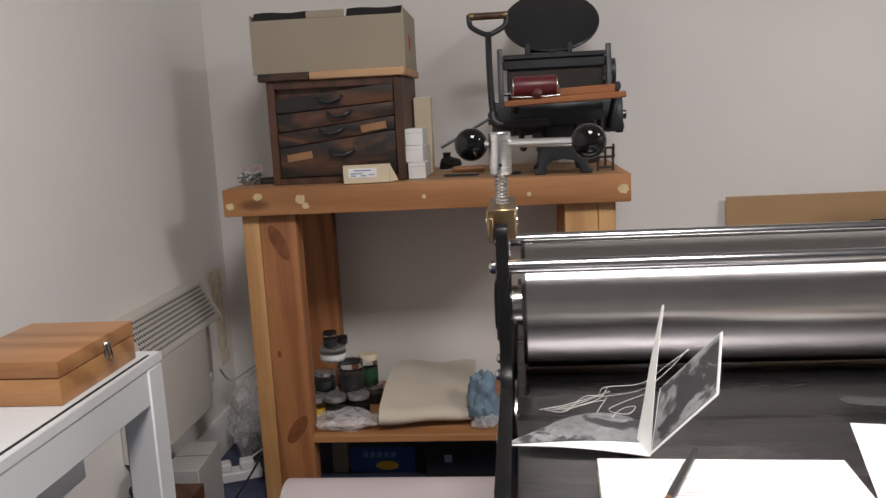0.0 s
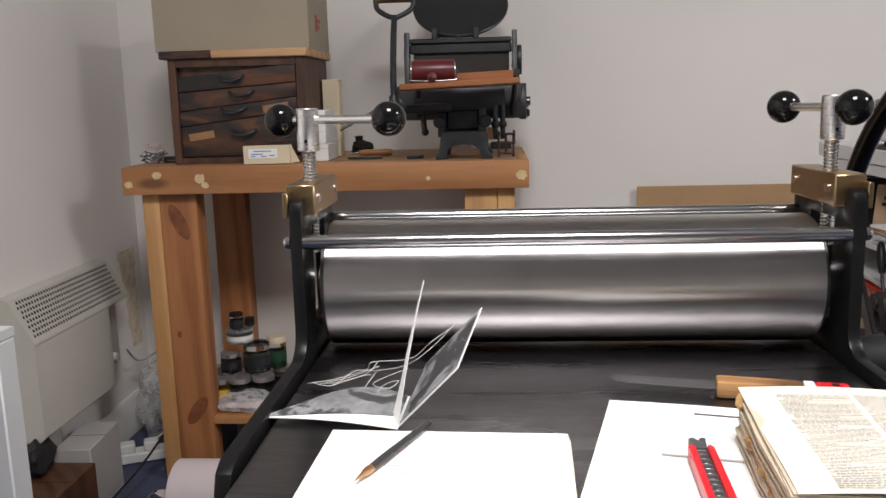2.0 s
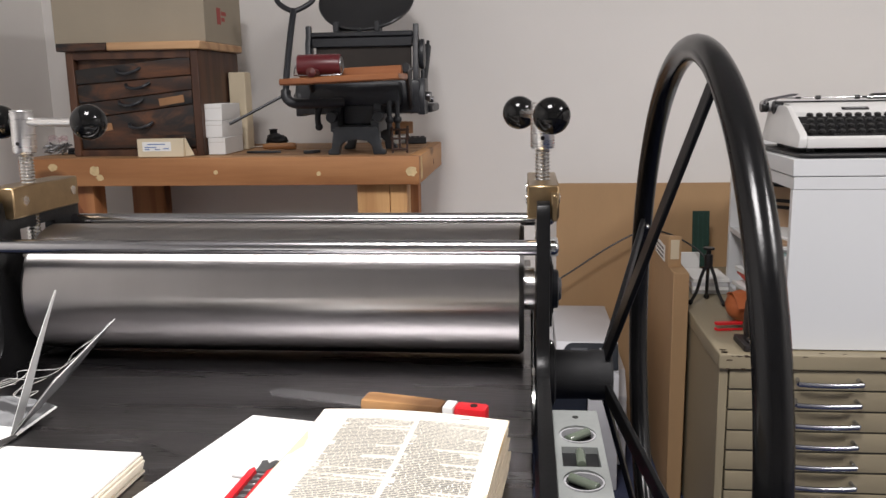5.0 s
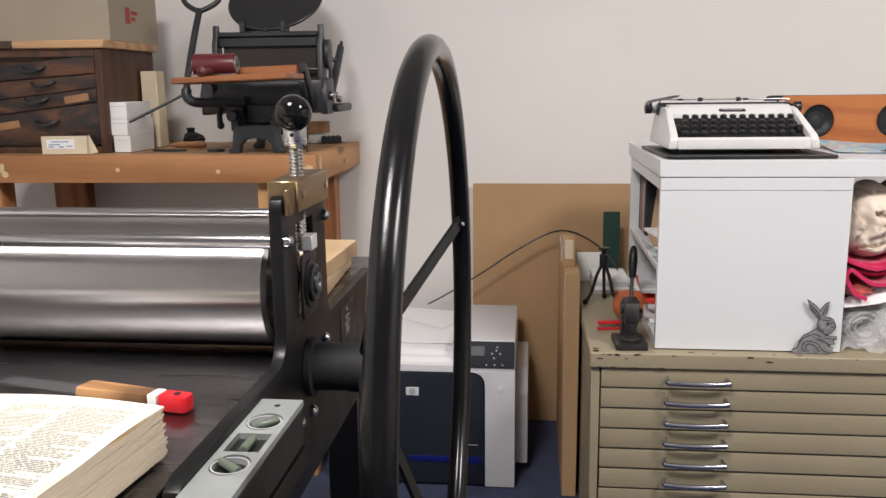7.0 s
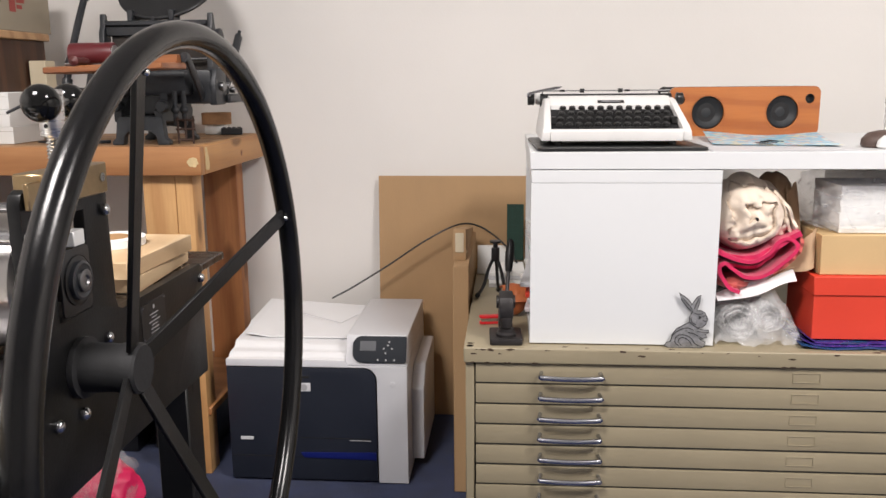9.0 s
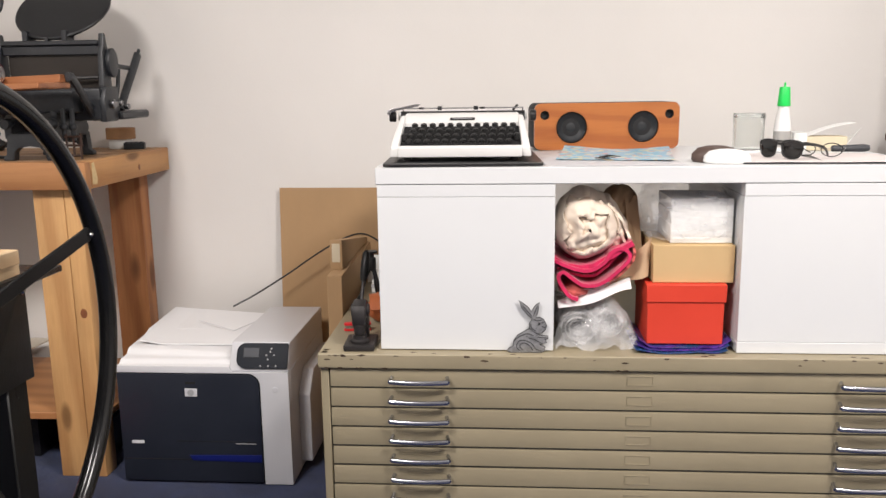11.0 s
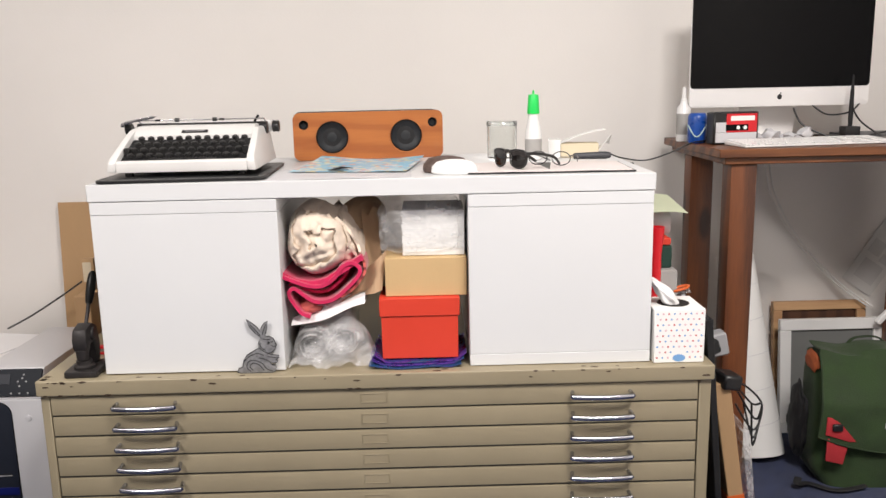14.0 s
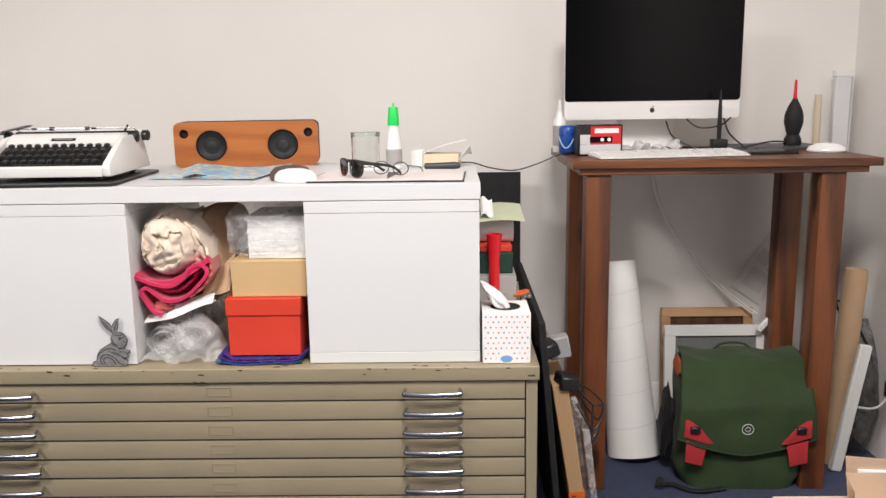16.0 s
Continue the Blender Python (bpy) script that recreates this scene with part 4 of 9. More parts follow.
# ---- tall desk ----
def tall_desk():
    t = thing("tall_desk", "dark-stained wooden standing desk on four square legs", "desk")
    x0, x1, y0, y1, z = 2.475, 3.30, 2.10, 2.615, 0.960
    bm = B()
    box(bm, x0, x1, y0, y1, z - 0.022, z, 0.002)
    part("desktop", bm, M["walnut_x"], t)
    bm = B()
    box(bm, x0 + 0.02, x1 - 0.03, y0 + 0.015, y1 - 0.02, z - 0.040, z - 0.0222, 0.002)
    part("under_frame", bm, M["walnut_x"], t)
    for a, b in ((2.515, 2.125), (3.148, 2.125), (2.515, 2.46), (3.172, 2.46)):
        bm = B()
        box(bm, a, a + 0.068, b, b + 0.068, 0.0, z - 0.0402, 0.004, seg=2)
        part("leg", bm, M["walnut_z"], t)


tall_desk()


def all_in_one():
    t = thing("desktop_computer", "slim aluminium all-in-one computer with a dark screen on a desk", "computer", at=(2.757, 2.43, 0.0), rz=1.5)
    w, z0, z1 = 0.2655, 1.056, 1.416
    bm = B()
    prism(bm, rounded(-w, w, z0, z1, 0.012), 0.010, Matrix.Translation((0, 0.010, 0)) @ XZ, 0.0015)
    lathe(bm, [(0.0, 0.028), (0.08, 0.022), (0.16, 0.008), (0.17, 0.0)], (0, 0.010, 1.235), 32, pose(0, 0, 0, -90, 0, 0))
    part("shell", bm, M["imac_alu"], t)
    bm = B()
    prism(bm, rounded(-w + 0.0005, w - 0.0005, z0 + 0.0545, z1 - 0.0005, 0.011), 0.0012, Matrix.Translation((0, 0.0001, 0)) @ XZ)
    part("screen", bm, M["screen"], t, "switched-off glossy black screen")
    bm = B()
    ball(bm, (0, -0.0006, z0 + 0.027), 0.0075, 16, sy=0.1, sx=0.95)
    ball(bm, (0.003, -0.0006, z0 + 0.038), 0.003, 10, sy=0.1, sx=0.6)
    part("emblem", bm, M["black_plastic"], t, "small dark emblem")
    bm = B()
    prism(bm, [(0.03, 0.9605), (0.17, 0.9605), (0.17, 0.965), (0.15, 0.968), (0.055, 1.18), (0.035, 1.18), (0.10, 0.968), (0.03, 0.965)], 0.18, Matrix.Translation((-0.09, 0, 0)) @ YZ, 0.001)
    part("stand", bm, M["imac_alu"], t)


all_in_one()

M["grey_iron"] = mat("blue_grey_cast_iron", (0.028, 0.031, 0.035), 0.45, 0.2, var=0.25, scale=18, bump=0.2)
M["maroon"] = mat("maroon_rubber", (0.105, 0.014, 0.018), 0.35, var=0.08, scale=8, bump=0.05)
M["clear"] = glass("jar_glass", (0.93, 0.95, 0.94))
M["bag"] = film("clear_polythene", (0.85, 0.85, 0.85), 0.18, 0.06)
M["bag_thin"] = film("thin_polythene", (0.7, 0.7, 0.7), 0.05, 0.06)
M["bag_pink"] = film("pink_zip_seal", (0.5, 0.30, 0.33), 0.25, 0.1)
M["dark_steel"] = mat("dull_steel_screws", (0.20, 0.20, 0.205), 0.35, 1.0, var=0.3, scale=60)
M["bag_dense"] = film("cloudy_polythene", (0.80, 0.80, 0.80), 0.27, 0.08)
M["tin"] = mat("tin_lid", (0.55, 0.55, 0.55), 0.3, 0.8, var=0.15, scale=40)
M["felt"] = mat("cream_felt", (0.56, 0.50, 0.40), 0.95, var=0.06, scale=12, bump=0.5, bscale=300, sheen=0.3)
M["denim"] = mat("faded_denim", (0.16, 0.235, 0.30), 0.9, var=0.2, scale=20, bump=0.5, bscale=350)
M["blue_print"] = mat("blue_print", (0.02, 0.07, 0.22), 0.5, var=0.1)
M["yellow"] = mat("yellow_print", (0.66, 0.40, 0.03), 0.5, var=0.1)
M["tan_label"] = mat("brown_paper_label", (0.32, 0.17, 0.08), 0.8, var=0.15, scale=30)
M["cream_card"] = mat("cream_card", (0.66, 0.57, 0.41), 0.75, var=0.05, bump=0.08)
M["pink_paper"] = mat("pale_pink_paper", (0.60, 0.53, 0.54), 0.75, var=0.04, bump=0.08)
M["blue_bar"] = mat("blue_print_bar", (0.16, 0.24, 0.45), 0.7, var=0.1)

M["pale_teal"] = mat("pale_teal_paper", (0.42, 0.56, 0.55), 0.75, var=0.05)
ZB = 0.9328  # bench top


def archive_box():
    t = thing("archive_box", "shallow grey board box with dark inner flaps on a cabinet", "box", at=(-0.6555, 2.342, 1.2430), rz=1.5)
    w, d, h, k = 0.2155, 0.160, 0.162, 0.003
    for n, a, b, c, e, z1 in (("front_wall", -w, w, -d, -d + k, h * 0.90), ("back_wall", -w, w, d - k, d, h), ("side_wall", -w, -w + k, -d + k, d - k, h), ("side_wall", w - k, w, -d + k, d - k, h)):
        bm = B()
        box(bm, a, b, c, e, 0, z1, 0.0008)
        p = part(n, bm, M["card_grey"], t)
        if n == "front_wall":
            bm = B()
            box(bm, -0.055, 0.052, c - 0.0004, e, z1 + 0.0002, h + 0.003, 0.0005)
            part("tab", bm, M["card_grey"], p)
    bm = B()
    box(bm, -w + k, w - k, -d + k, d - k, 0, 0.003, 0)
    part("bottom", bm, M["card_grey"], t)
    for a, b in ((-w + 0.006, -0.058), (0.055, w - 0.006)):
        bm = B()
        sheet(bm, lambda u, v, a=a, b=b: (a + (b - a) * u, -d + 0.0045 + 0.03 * v, h * 0.885 + 0.026 * v + 0.002 * math.sin(7 * u)), 8, 3, 0.003)
        part("flap", bm, M["black_matte"], t, "dark inner flap")
    bm = B()
    box(bm, w + 0.0001, w + 0.0006, -0.058, -0.026, 0.052, 0.098, 0)
    for i in range(2):
        box(bm, w + 0.0001, w + 0.0006, -0.020, 0.022 - 0.014 * (1 - i), 0.062 + 0.017 * i, 0.073 + 0.017 * i, 0)
    part("print_bars", bm, M["red_ink"], t, "faded red print")


M["red_ink"] = mat("red_print", (0.32, 0.06, 0.05), 0.7, var=0.15)
archive_box()


def type_cabinet():
    t = thing("type_cabinet", "old scorched dark wooden cabinet with skewed drawers on a bench", "cabinet")
    x0, x1, y0, y1, z0, z1 = -0.826, -0.448, 2.150, 2.470, ZB, 1.2200
    for a, b in ((x0, x0 + 0.022), (x1 - 0.022, x1)):
        bm = B()
        box(bm, a, b, y0, y1, z0, z1, 0.002)
        part("side", bm, M["oldbrown"], t)
    bm = B()
    box(bm, x0 + 0.022, x1 - 0.022, y0 + 0.022, y1 - 0.005, z0, z1 - 0.001, 0)
    part("carcass", bm, M["oldbrown"], t)
    for a, b in ((z1 - 0.022, z1), (z0, z0 + 0.018)):
        bm = B()
        box(bm, x0 + 0.022, x1 - 0.022, y0 + 0.001, y0 + 0.021, a, b, 0.001)
        part("rail", bm, M["oldbrown"], t)
    bm = B()
    box(bm, x0 - 0.019, -0.70, y0 - 0.012, y1 + 0.01, z1 + 0.0003, z1 + 0.0222, 0.003)
    part("top_board", bm, M["burnt"], t, "scorched end of the top board")
    bm = B()
    box(bm, -0.6995, x1 + 0.013, y0 - 0.012, y1 + 0.01, z1 + 0.0003, z1 + 0.0222, 0.003)
    part("top_board", bm, M["board_pale"], t, "pale planed top board")
    # drawers whose fronts slant, set to fit the camera's view
    a, b = x0 + 0.024, x1 - 0.024
    lows, highs = [0.952, 1.036, 1.078, 1.130, 1.172], [0.956, 1.074, 1.113, 1.152, 1.203]
    for k in range(4):
        p, q = lows[k], lows[k + 1]
        sl = lambda x, k=k: (x - a) / (b - a) * (highs[k] - lows[k])
        bm = B()
        prism(bm, [(a, p + 0.0015), (b, highs[k] + 0.0015), (b, highs[k + 1] - 0.0015), (a, q - 0.0015)], 0.018, Matrix.Translation((0, y0 + 0.0235 - 0.003 * (k % 2), 0)) @ XZ, 0.0012)
        d = part("drawer", bm, M["burnt"], t)
        cx, cz = (a + b) / 2 + 0.012 * (-1) ** k, (p + q) / 2 + sl((a + b) / 2) + (0.022 if k == 0 else 0.004)
        bm = B()
        yf = y0 + 0.003
        tube(bm, spline([(cx - 0.034, yf, cz + 0.004), (cx - 0.024, yf - 0.012, cz - 0.004), (cx, yf - 0.016, cz - 0.008), (cx + 0.024, yf - 0.012, cz - 0.001), (cx + 0.034, yf, cz + 0.008)], 5), 0.0045, 8)
        part("cup_pull", bm, M["cast_iron"], d, "dark iron pull")
        if k in (0, 1):
            lx = -0.745 if k == 0 else -0.531
            bm = B()
            box(bm, -0.036, 0.036, -0.0008, 0.0004, -0.010, 0.010, 0, Matrix.Translation((lx, y0 + 0.0042 if k == 0 else y0 + 0.0012, 1.011 if k == 0 else 1.0845)) @ pose(0, 0, 0, 0, -8, 0))
            part("paper_label", bm, M["tan_label"], d, "brown paper label")


type_cabinet()

for k in range(3):
    t = thing("small_carton", "small white carton in a stack on a bench", "box", "stacked white cartons", at=(-0.4205 - 0.002 * k, 2.250, ZB + 0.0005 + k * 0.0467), rz=(1, -1.5, 1)[k])
    bm = B()
    box(bm, -0.0245, 0.0245, -0.078, 0.078, 0, 0.0462, 0.0012)
    c = part("carton", bm, M["paper"], t)
    bm = B()
    box(bm, -0.0243, 0.0243, -0.0786, -0.0779, 0.034, 0.0346, 0)
    part("flap_line", bm, M["card_grey"], c)

bm = B()
box(bm, -0.025, 0.025, -0.028, 0.028, 0, 0.228, 0.002)
single("tall_carton", bm, M["cream_card"], "tall narrow cream card box beside a cabinet", "box", at=(-0.418, 2.392, ZB + 0.0005))


def label_box():
    t = thing("label_box", "cream card packet with a blue-printed white label on a bench", "box", at=(-0.5505, 2.112, ZB + 0.0005), rz=5)
    bm = B()
    box(bm, -0.064, 0.062, -0.012, 0.012, 0, 0.0495, 0.001)
    c = part("packet", bm, M["cream_card"], t)
    bm = B()
    prism(bm, [(0.062, 0.0), (0.085, 0.003), (0.062, 0.053)], 0.0015, Matrix.Translation((0, 0.006, 0)) @ XZ)
    part("open_flap", bm, M["cream_card"], c)
    bm = B()
    box(bm, -0.050, 0.028, -0.0128, -0.0119, 0.016, 0.041, 0)
    lb = part("label", bm, M["paper"], c, "white label with blue bars")
    for a, b, z in ((-0.036, 0.012, 0.035), (-0.044, -0.012, 0.027), (-0.044, -0.030, 0.021), (-0.016, -0.002, 0.021), (0.006, 0.022, 0.023)):
        bm = B()
        box(bm, a, b, -0.0133, -0.0127, z - 0.0016, z + 0.0012, 0)
        part("print_bar", bm, M["blue_bar"], lb)


label_box()


def crumple(bm, c, rx, ry, rz, seed, amp=0.25, sub=3):
    """An uneven, creased closed bag shape resting at the height of c."""
    t = B()
    bmesh.ops.create_icosphere(t, subdivisions=sub, radius=1.0)
    for v in t.verts:
        n = noise.noise(v.co * 1.7 + Vector((seed, 0, 0))) + 0.6 * noise.noise(v.co * 4.3 + Vector((0, seed, 0)))
        q = v.co * (1 + amp * n)
        v.co = Vector((q.x * rx, q.y * ry, max(-0.96, q.z) * rz))
    return join(bm, t, Matrix.Translation((c[0], c[1], c[2] + 0.96 * rz)))


def bag_of_bits():
    t = thing("bag_of_fixings", "clear zip bag full of small metal fixings on a bench", "bag", at=(-0.912, 2.215, ZB + 0.001))
    random.seed(21)
    bm = B()
    crumple(bm, (0, 0, 0), 0.042, 0.032, 0.024, 3.1)
    part("bag", bm, M["bag_thin"], t)
    for k in range(34):
        bm = B()
        p = Vector((random.uniform(-0.026, 0.026), random.uniform(-0.018, 0.018), random.uniform(0.008, 0.028)))
        d = Vector((random.uniform(-1, 1), random.uniform(-1, 1), random.uniform(-0.5, 0.5))).normalized() * 0.011
        cyl(bm, p - d, p + d, 0.0028, seg=7)
        part("fixing", bm, M["dark_steel"], t)
    bm = B()
    sheet(bm, lambda u, v: (-0.02 + 0.06 * u, -0.01 + 0.01 * math.sin(6 * u), 0.038 + 0.016 * v + 0.004 * math.sin(9 * u)), 10, 3, 0.0004)
    part("seal", bm, M["bag_pink"], t, "crumpled pink-edged zip seal")


bag_of_bits()
bm = B()
box(bm, -0.03, 0.03, -0.010, 0.010, 0, 0.006, 0.001)
box(bm, -0.03, 0.03, -0.007, 0.012, 0.009, 0.018, 0.001)
box(bm, -0.03, -0.022, -0.007, 0.012, 0.005, 0.010, 0)
single("metal_furniture", bm, M["cast_iron"], "dark metal spacing bars beside a cabinet", "printing spacer", at=pose(-0.862, 2.240, ZB + 0.0005, 0, 0, 3))


# tools lying between the cabinet and the small press
def bench_tools():
    t = thing("bradawl", "small tool with a turned wooden handle on a bench", "hand tool", at=(-0.282, 2.315, ZB + 0.001), rz=4)
    bm = B()
    lathe(bm, [(0, -0.05), (0.007, -0.049), (0.010, -0.03), (0.009, 0.0), (0.011, 0.03), (0.009, 0.047), (0, 0.05)], (0, 0, 0.0112), 18, pose(0, 0, 0, 0, 90, 0))
    h = part("handle", bm, M["spk_wood_pale"], t)
    bm = B()
    cyl(bm, (-0.05, 0, 0.0112), (-0.09, 0.004, 0.008), 0.003, 0.001, seg=8)
    part("blade", bm, M["steel"], t)
    t = thing("ink_knife", "dark flat ink knife lying on a bench", "hand tool", at=(-0.297, 2.215, ZB + 0.001), rz=-4)
    bm = B()
    prism(bm, [(-0.05, -0.010), (-0.02, -0.013), (0.03, -0.010), (0.05, 0.0), (0.03, 0.010), (-0.02, 0.013), (-0.05, 0.010)], 0.005, None, 0.001)
    part("blade", bm, M["cast_iron"], t)
    t = thing("type_key", "small dark metal key lying on a bench", "hand tool", at=(-0.153, 2.185, ZB + 0.001), rz=28)
    bm = B()
    prism(bm, [(-0.022, -0.007), (0.005, -0.010), (0.024, -0.004), (0.024, 0.006), (0.0, 0.010), (-0.022, 0.008)], 0.008, None, 0.001, holes=([(-0.006, -0.003), (0.004, -0.003), (0.004, 0.004), (-0.006, 0.004)],))
    part("key", bm, M["cast_iron"], t)
    t = thing("ink_pot", "small black ink pot with a crumpled cloth on a bench", "pot", at=(-0.364, 2.525, ZB + 0.0005))
    bm = B()
    lathe(bm, [(0, 0), (0.024, 0), (0.026, 0.004), (0.022, 0.025), (0.012, 0.034), (0.012, 0.048), (0.015, 0.052), (0.0, 0.054)], (0, 0, 0), 20)
    part("pot", bm, M["black_plastic"], t)
    bm = B()
    crumple(bm, (0.012, -0.01, 0.004), 0.032, 0.026, 0.018, 8.8, 0.4)
    part("cloth", bm, M["black_matte"], t)


bench_tools()


# ---- small hand-lever platen press on the bench ----
def platen_press():
    t = thing("platen_press", "old black hand-lever platen press with a round ink disc", "printing press", at=(-0.020, 2.200, ZB + 0.0005))
    I, G = M["cast_iron"], M["grey_iron"]
    # arched base, two arches joined by a curved pedestal
    arch = [(-0.072, 0), (-0.072, 0.010), (-0.062, 0.018), (-0.056, 0.066), (-0.048, 0.074), (0.060, 0.074), (0.068, 0.066), (0.072, 0.018), (0.084, 0.010), (0.084, 0), (0.052, 0),
            (0.048, 0.024), (0.034, 0.036), (0.006, 0.040), (-0.024, 0.036), (-0.038, 0.024), (-0.042, 0)]
    for y in (-0.050, 0.150):
        bm = B()
        prism(bm, arch, 0.026, Matrix.Translation((0, y, 0)) @ XZ, 0.003)
        part("base", bm, G, t, "blue-grey painted iron base" if y < 0 else "")
    cheek = [(-0.072, 0.060), (0.140, 0.060), (0.150, 0.085), (0.120, 0.125), (0.088, 0.150), (0.060, 0.172), (-0.010, 0.172), (-0.030, 0.150), (-0.028, 0.120), (-0.050, 0.100), (-0.072, 0.090)]
    for x in (-0.064, 0.046):
        bm = B()
        prism(bm, cheek, 0.022, Matrix.Translation((x, 0, 0)) @ YZ, 0.004)
        part("pedestal_cheek", bm, G, t)
    bm = B()
    box(bm, -0.046, 0.048, -0.066, 0.140, 0.052, 0.076, 0.005)
    box(bm, -0.042, 0.046, -0.010, 0.020, 0.076, 0.170, 0.004)
    part("pedestal", bm, I, t)
    for x in (-0.060, 0.066):
        bm = B()
        lathe(bm, [(0, -0.016), (0.013, -0.016), (0.016, -0.010), (0.016, 0.010), (0.013, 0.016), (0, 0.016)], (x, -0.060, 0.100), 20, pose(0, 0, 0, 90, 0, 0))
        part("boss", bm, G, t)
    # platen body hung between the side frames
    bm = B()
    box(bm, -0.178, 0.168, 0.030, 0.090, 0.104, 0.196, 0.010, seg=2)
    box(bm, -0.130, 0.120, -0.030, 0.032, 0.128, 0.192, 0.010, seg=2)
    part("platen_body", bm, I, t)
    for x, s in ((-0.186, 1), (0.160, -1)):
        bm = B()
        prism(bm, [(0.035, 0.100), (0.110, 0.100), (0.128, 0.140), (0.120, 0.200), (0.050, 0.200), (0.030, 0.160)], 0.020, Matrix.Translation((x, 0, 0)) @ YZ, 0.004)
        f = part("side_frame", bm, I, t)
        bm = B()
        cyl(bm, (x + (0 if s > 0 else 0.020), 0.070, 0.150), (x + (-0.012 if s > 0 else 0.032), 0.070, 0.150), 0.013, seg=18, bev=0.002)
        part("pivot", bm, M["dark_steel"], f, "worn bright pivot end")
    # upright type bed in its frame
    bm = B()
    box(bm, -0.140, 0.134, 0.112, 0.122, 0.195, 0.318, 0.002)
    part("type_bed", bm, M["oldbrown_flat"], t, "dull brown-black type bed")
    for x in (-0.166, 0.142):
        bm = B()
        prism(bm, [(0.075, 0.120), (0.135, 0.120), (0.132, 0.300), (0.122, 0.318), (0.118, 0.346), (0.112, 0.352), (0.104, 0.350), (0.100, 0.318), (0.090, 0.300)], 0.015, Matrix.Translation((x, 0, 0)) @ YZ, 0.002)
        part("side_rail", bm, I, t)
    bm = B()
    box(bm, -0.150, 0.141, 0.094, 0.126, 0.318, 0.332, 0.003)
    box(bm, -0.150, 0.141, 0.100, 0.126, 0.290, 0.3175, 0.003)
    part("cross_bar", bm, I, t)
    bm = B()
    cyl(bm, (-0.150, 0.088, 0.222), (0.141, 0.088, 0.226), 0.0045, seg=12)
    part("roller_rail", bm, M["dark_steel"], t, "dull steel cross rod")
    bm = B()
    for x in (-0.078, 0.040):
        box(bm, x - 0.008, x + 0.008, 0.100, 0.150, 0.330, 0.362, 0.003)
    box(bm, -0.086, 0.048, 0.120, 0.150, 0.336, 0.352, 0.003)
    cyl(bm, (-0.010, 0.125, 0.340), (-0.010, 0.095, 0.336), 0.006, seg=12)
    part("disc_bracket", bm, I, t)
    # tilted ink disc
    disc = Matrix.Translation((-0.006, 0.205, 0.429)) @ pose(0, 0, 0, 42, 0, 0)
    bm = B()
    lathe(bm, [(0, -0.007), (0.134, -0.007), (0.140, -0.003), (0.141, 0.003), (0.138, 0.006), (0, 0.006)], (0, 0, 0), 72, None)
    bm.transform(disc)
    part("ink_disc", bm, M["disc_iron"], t, "large round black ink disc")
    bm = B()
    cyl(bm, (-0.006, 0.160, 0.345), disc @ Vector((0, 0, -0.007)), 0.013, seg=18)
    part("disc_spindle", bm, I, t)
    # long hand lever with a D grip, leaning back
    bm = B()
    tube(bm, spline([(-0.179, -0.080, 0.168), (-0.183, -0.045, 0.225), (-0.187, 0.020, 0.320), (-0.188, 0.070, 0.392)], 6), 0.0088, 12, flat=1.2)
    for s in (-1, 1):
        tube(bm, spline([(-0.188, 0.068, 0.388), (-0.188 + s * 0.030, 0.078, 0.402), (-0.188 + s * 0.051, 0.088, 0.420), (-0.188 + s * 0.054, 0.096, 0.448)], 6), 0.0075, 10)
    lv = part("lever", bm, I, t)
    bm = B()
    cyl(bm, (-0.244, 0.096, 0.444), (-0.130, 0.096, 0.444), 0.0102, seg=16, bev=0.002)
    part("grip", bm, M["oldbrown"], lv, "dark wooden grip")
    for x in (-0.242, -0.146):
        bm = B()
        cyl(bm, (x, 0.096, 0.444), (x + 0.014, 0.096, 0.444), 0.0110, seg=16, bev=0.001)
        part("ferrule", bm, M["brass_dull"], lv, "dull brass ferrule")
    bm = B()
    tube(bm, spline([(-0.179, -0.078, 0.172), (-0.176, -0.084, 0.152), (-0.150, -0.086, 0.138), (-0.080, -0.070, 0.138), (-0.030, -0.050, 0.138)], 6), 0.0135, 12)
    part("lever_arm", bm, I, t)
    bm = B()
    tube(bm, [(-0.176, -0.082, 0.164), (-0.246, -0.111, 0.126), (-0.318, -0.140, 0.088)], 0.0038, 8)
    part("throw_off_rod", bm, I, t)
    # wooden feed board with a second strip on its back edge
    bm = B()
    box(bm, -0.138, 0.160, -0.256, -0.098, 0.1875, 0.2035, 0.003, pose(0, 0, 0.002, 0, -2.0, 0))
    fb = part("feed_board", bm, M["feed_wood"], t, "reddish wooden feed board")
    bm = B()
    box(bm, -0.120, 0.148, -0.128, -0.098, 0.2038, 0.2250, 0.002, pose(0, 0, 0.002, 0, -2.0, 0))
    part("feed_ledge", bm, M["feed_wood"], fb)
    for x in (-0.115, 0.150):
        bm = B()
        tube(bm, [(x, -0.105, 0.226), (x, -0.085, 0.226), (x - 0.004, -0.030, 0.180), (x - 0.010, 0.050, 0.112)], 0.0085, 10, flat=1.5)
        part("board_bracket", bm, I, t)
    # inking arm, links and pins on the east side
    bm = B()
    tube(bm, [(0.150, 0.190, 0.130), (0.153, 0.225, 0.180), (0.156, 0.285, 0.250), (0.157, 0.325, 0.296)], 0.0105, 12, flat=1.5)
    cyl(bm, (0.157, 0.325, 0.292), (0.157, 0.338, 0.314), 0.005, seg=10)
    part("roller_arm", bm, G, t)
    bm = B()
    prism(bm, [(0.130 + 0.030 * math.cos(a), 0.268 + 0.042 * math.sin(a)) for a in [k * math.pi / 10 for k in range(20)]], 0.012, Matrix.Translation((0.158, 0, 0)) @ YZ, 0.002)
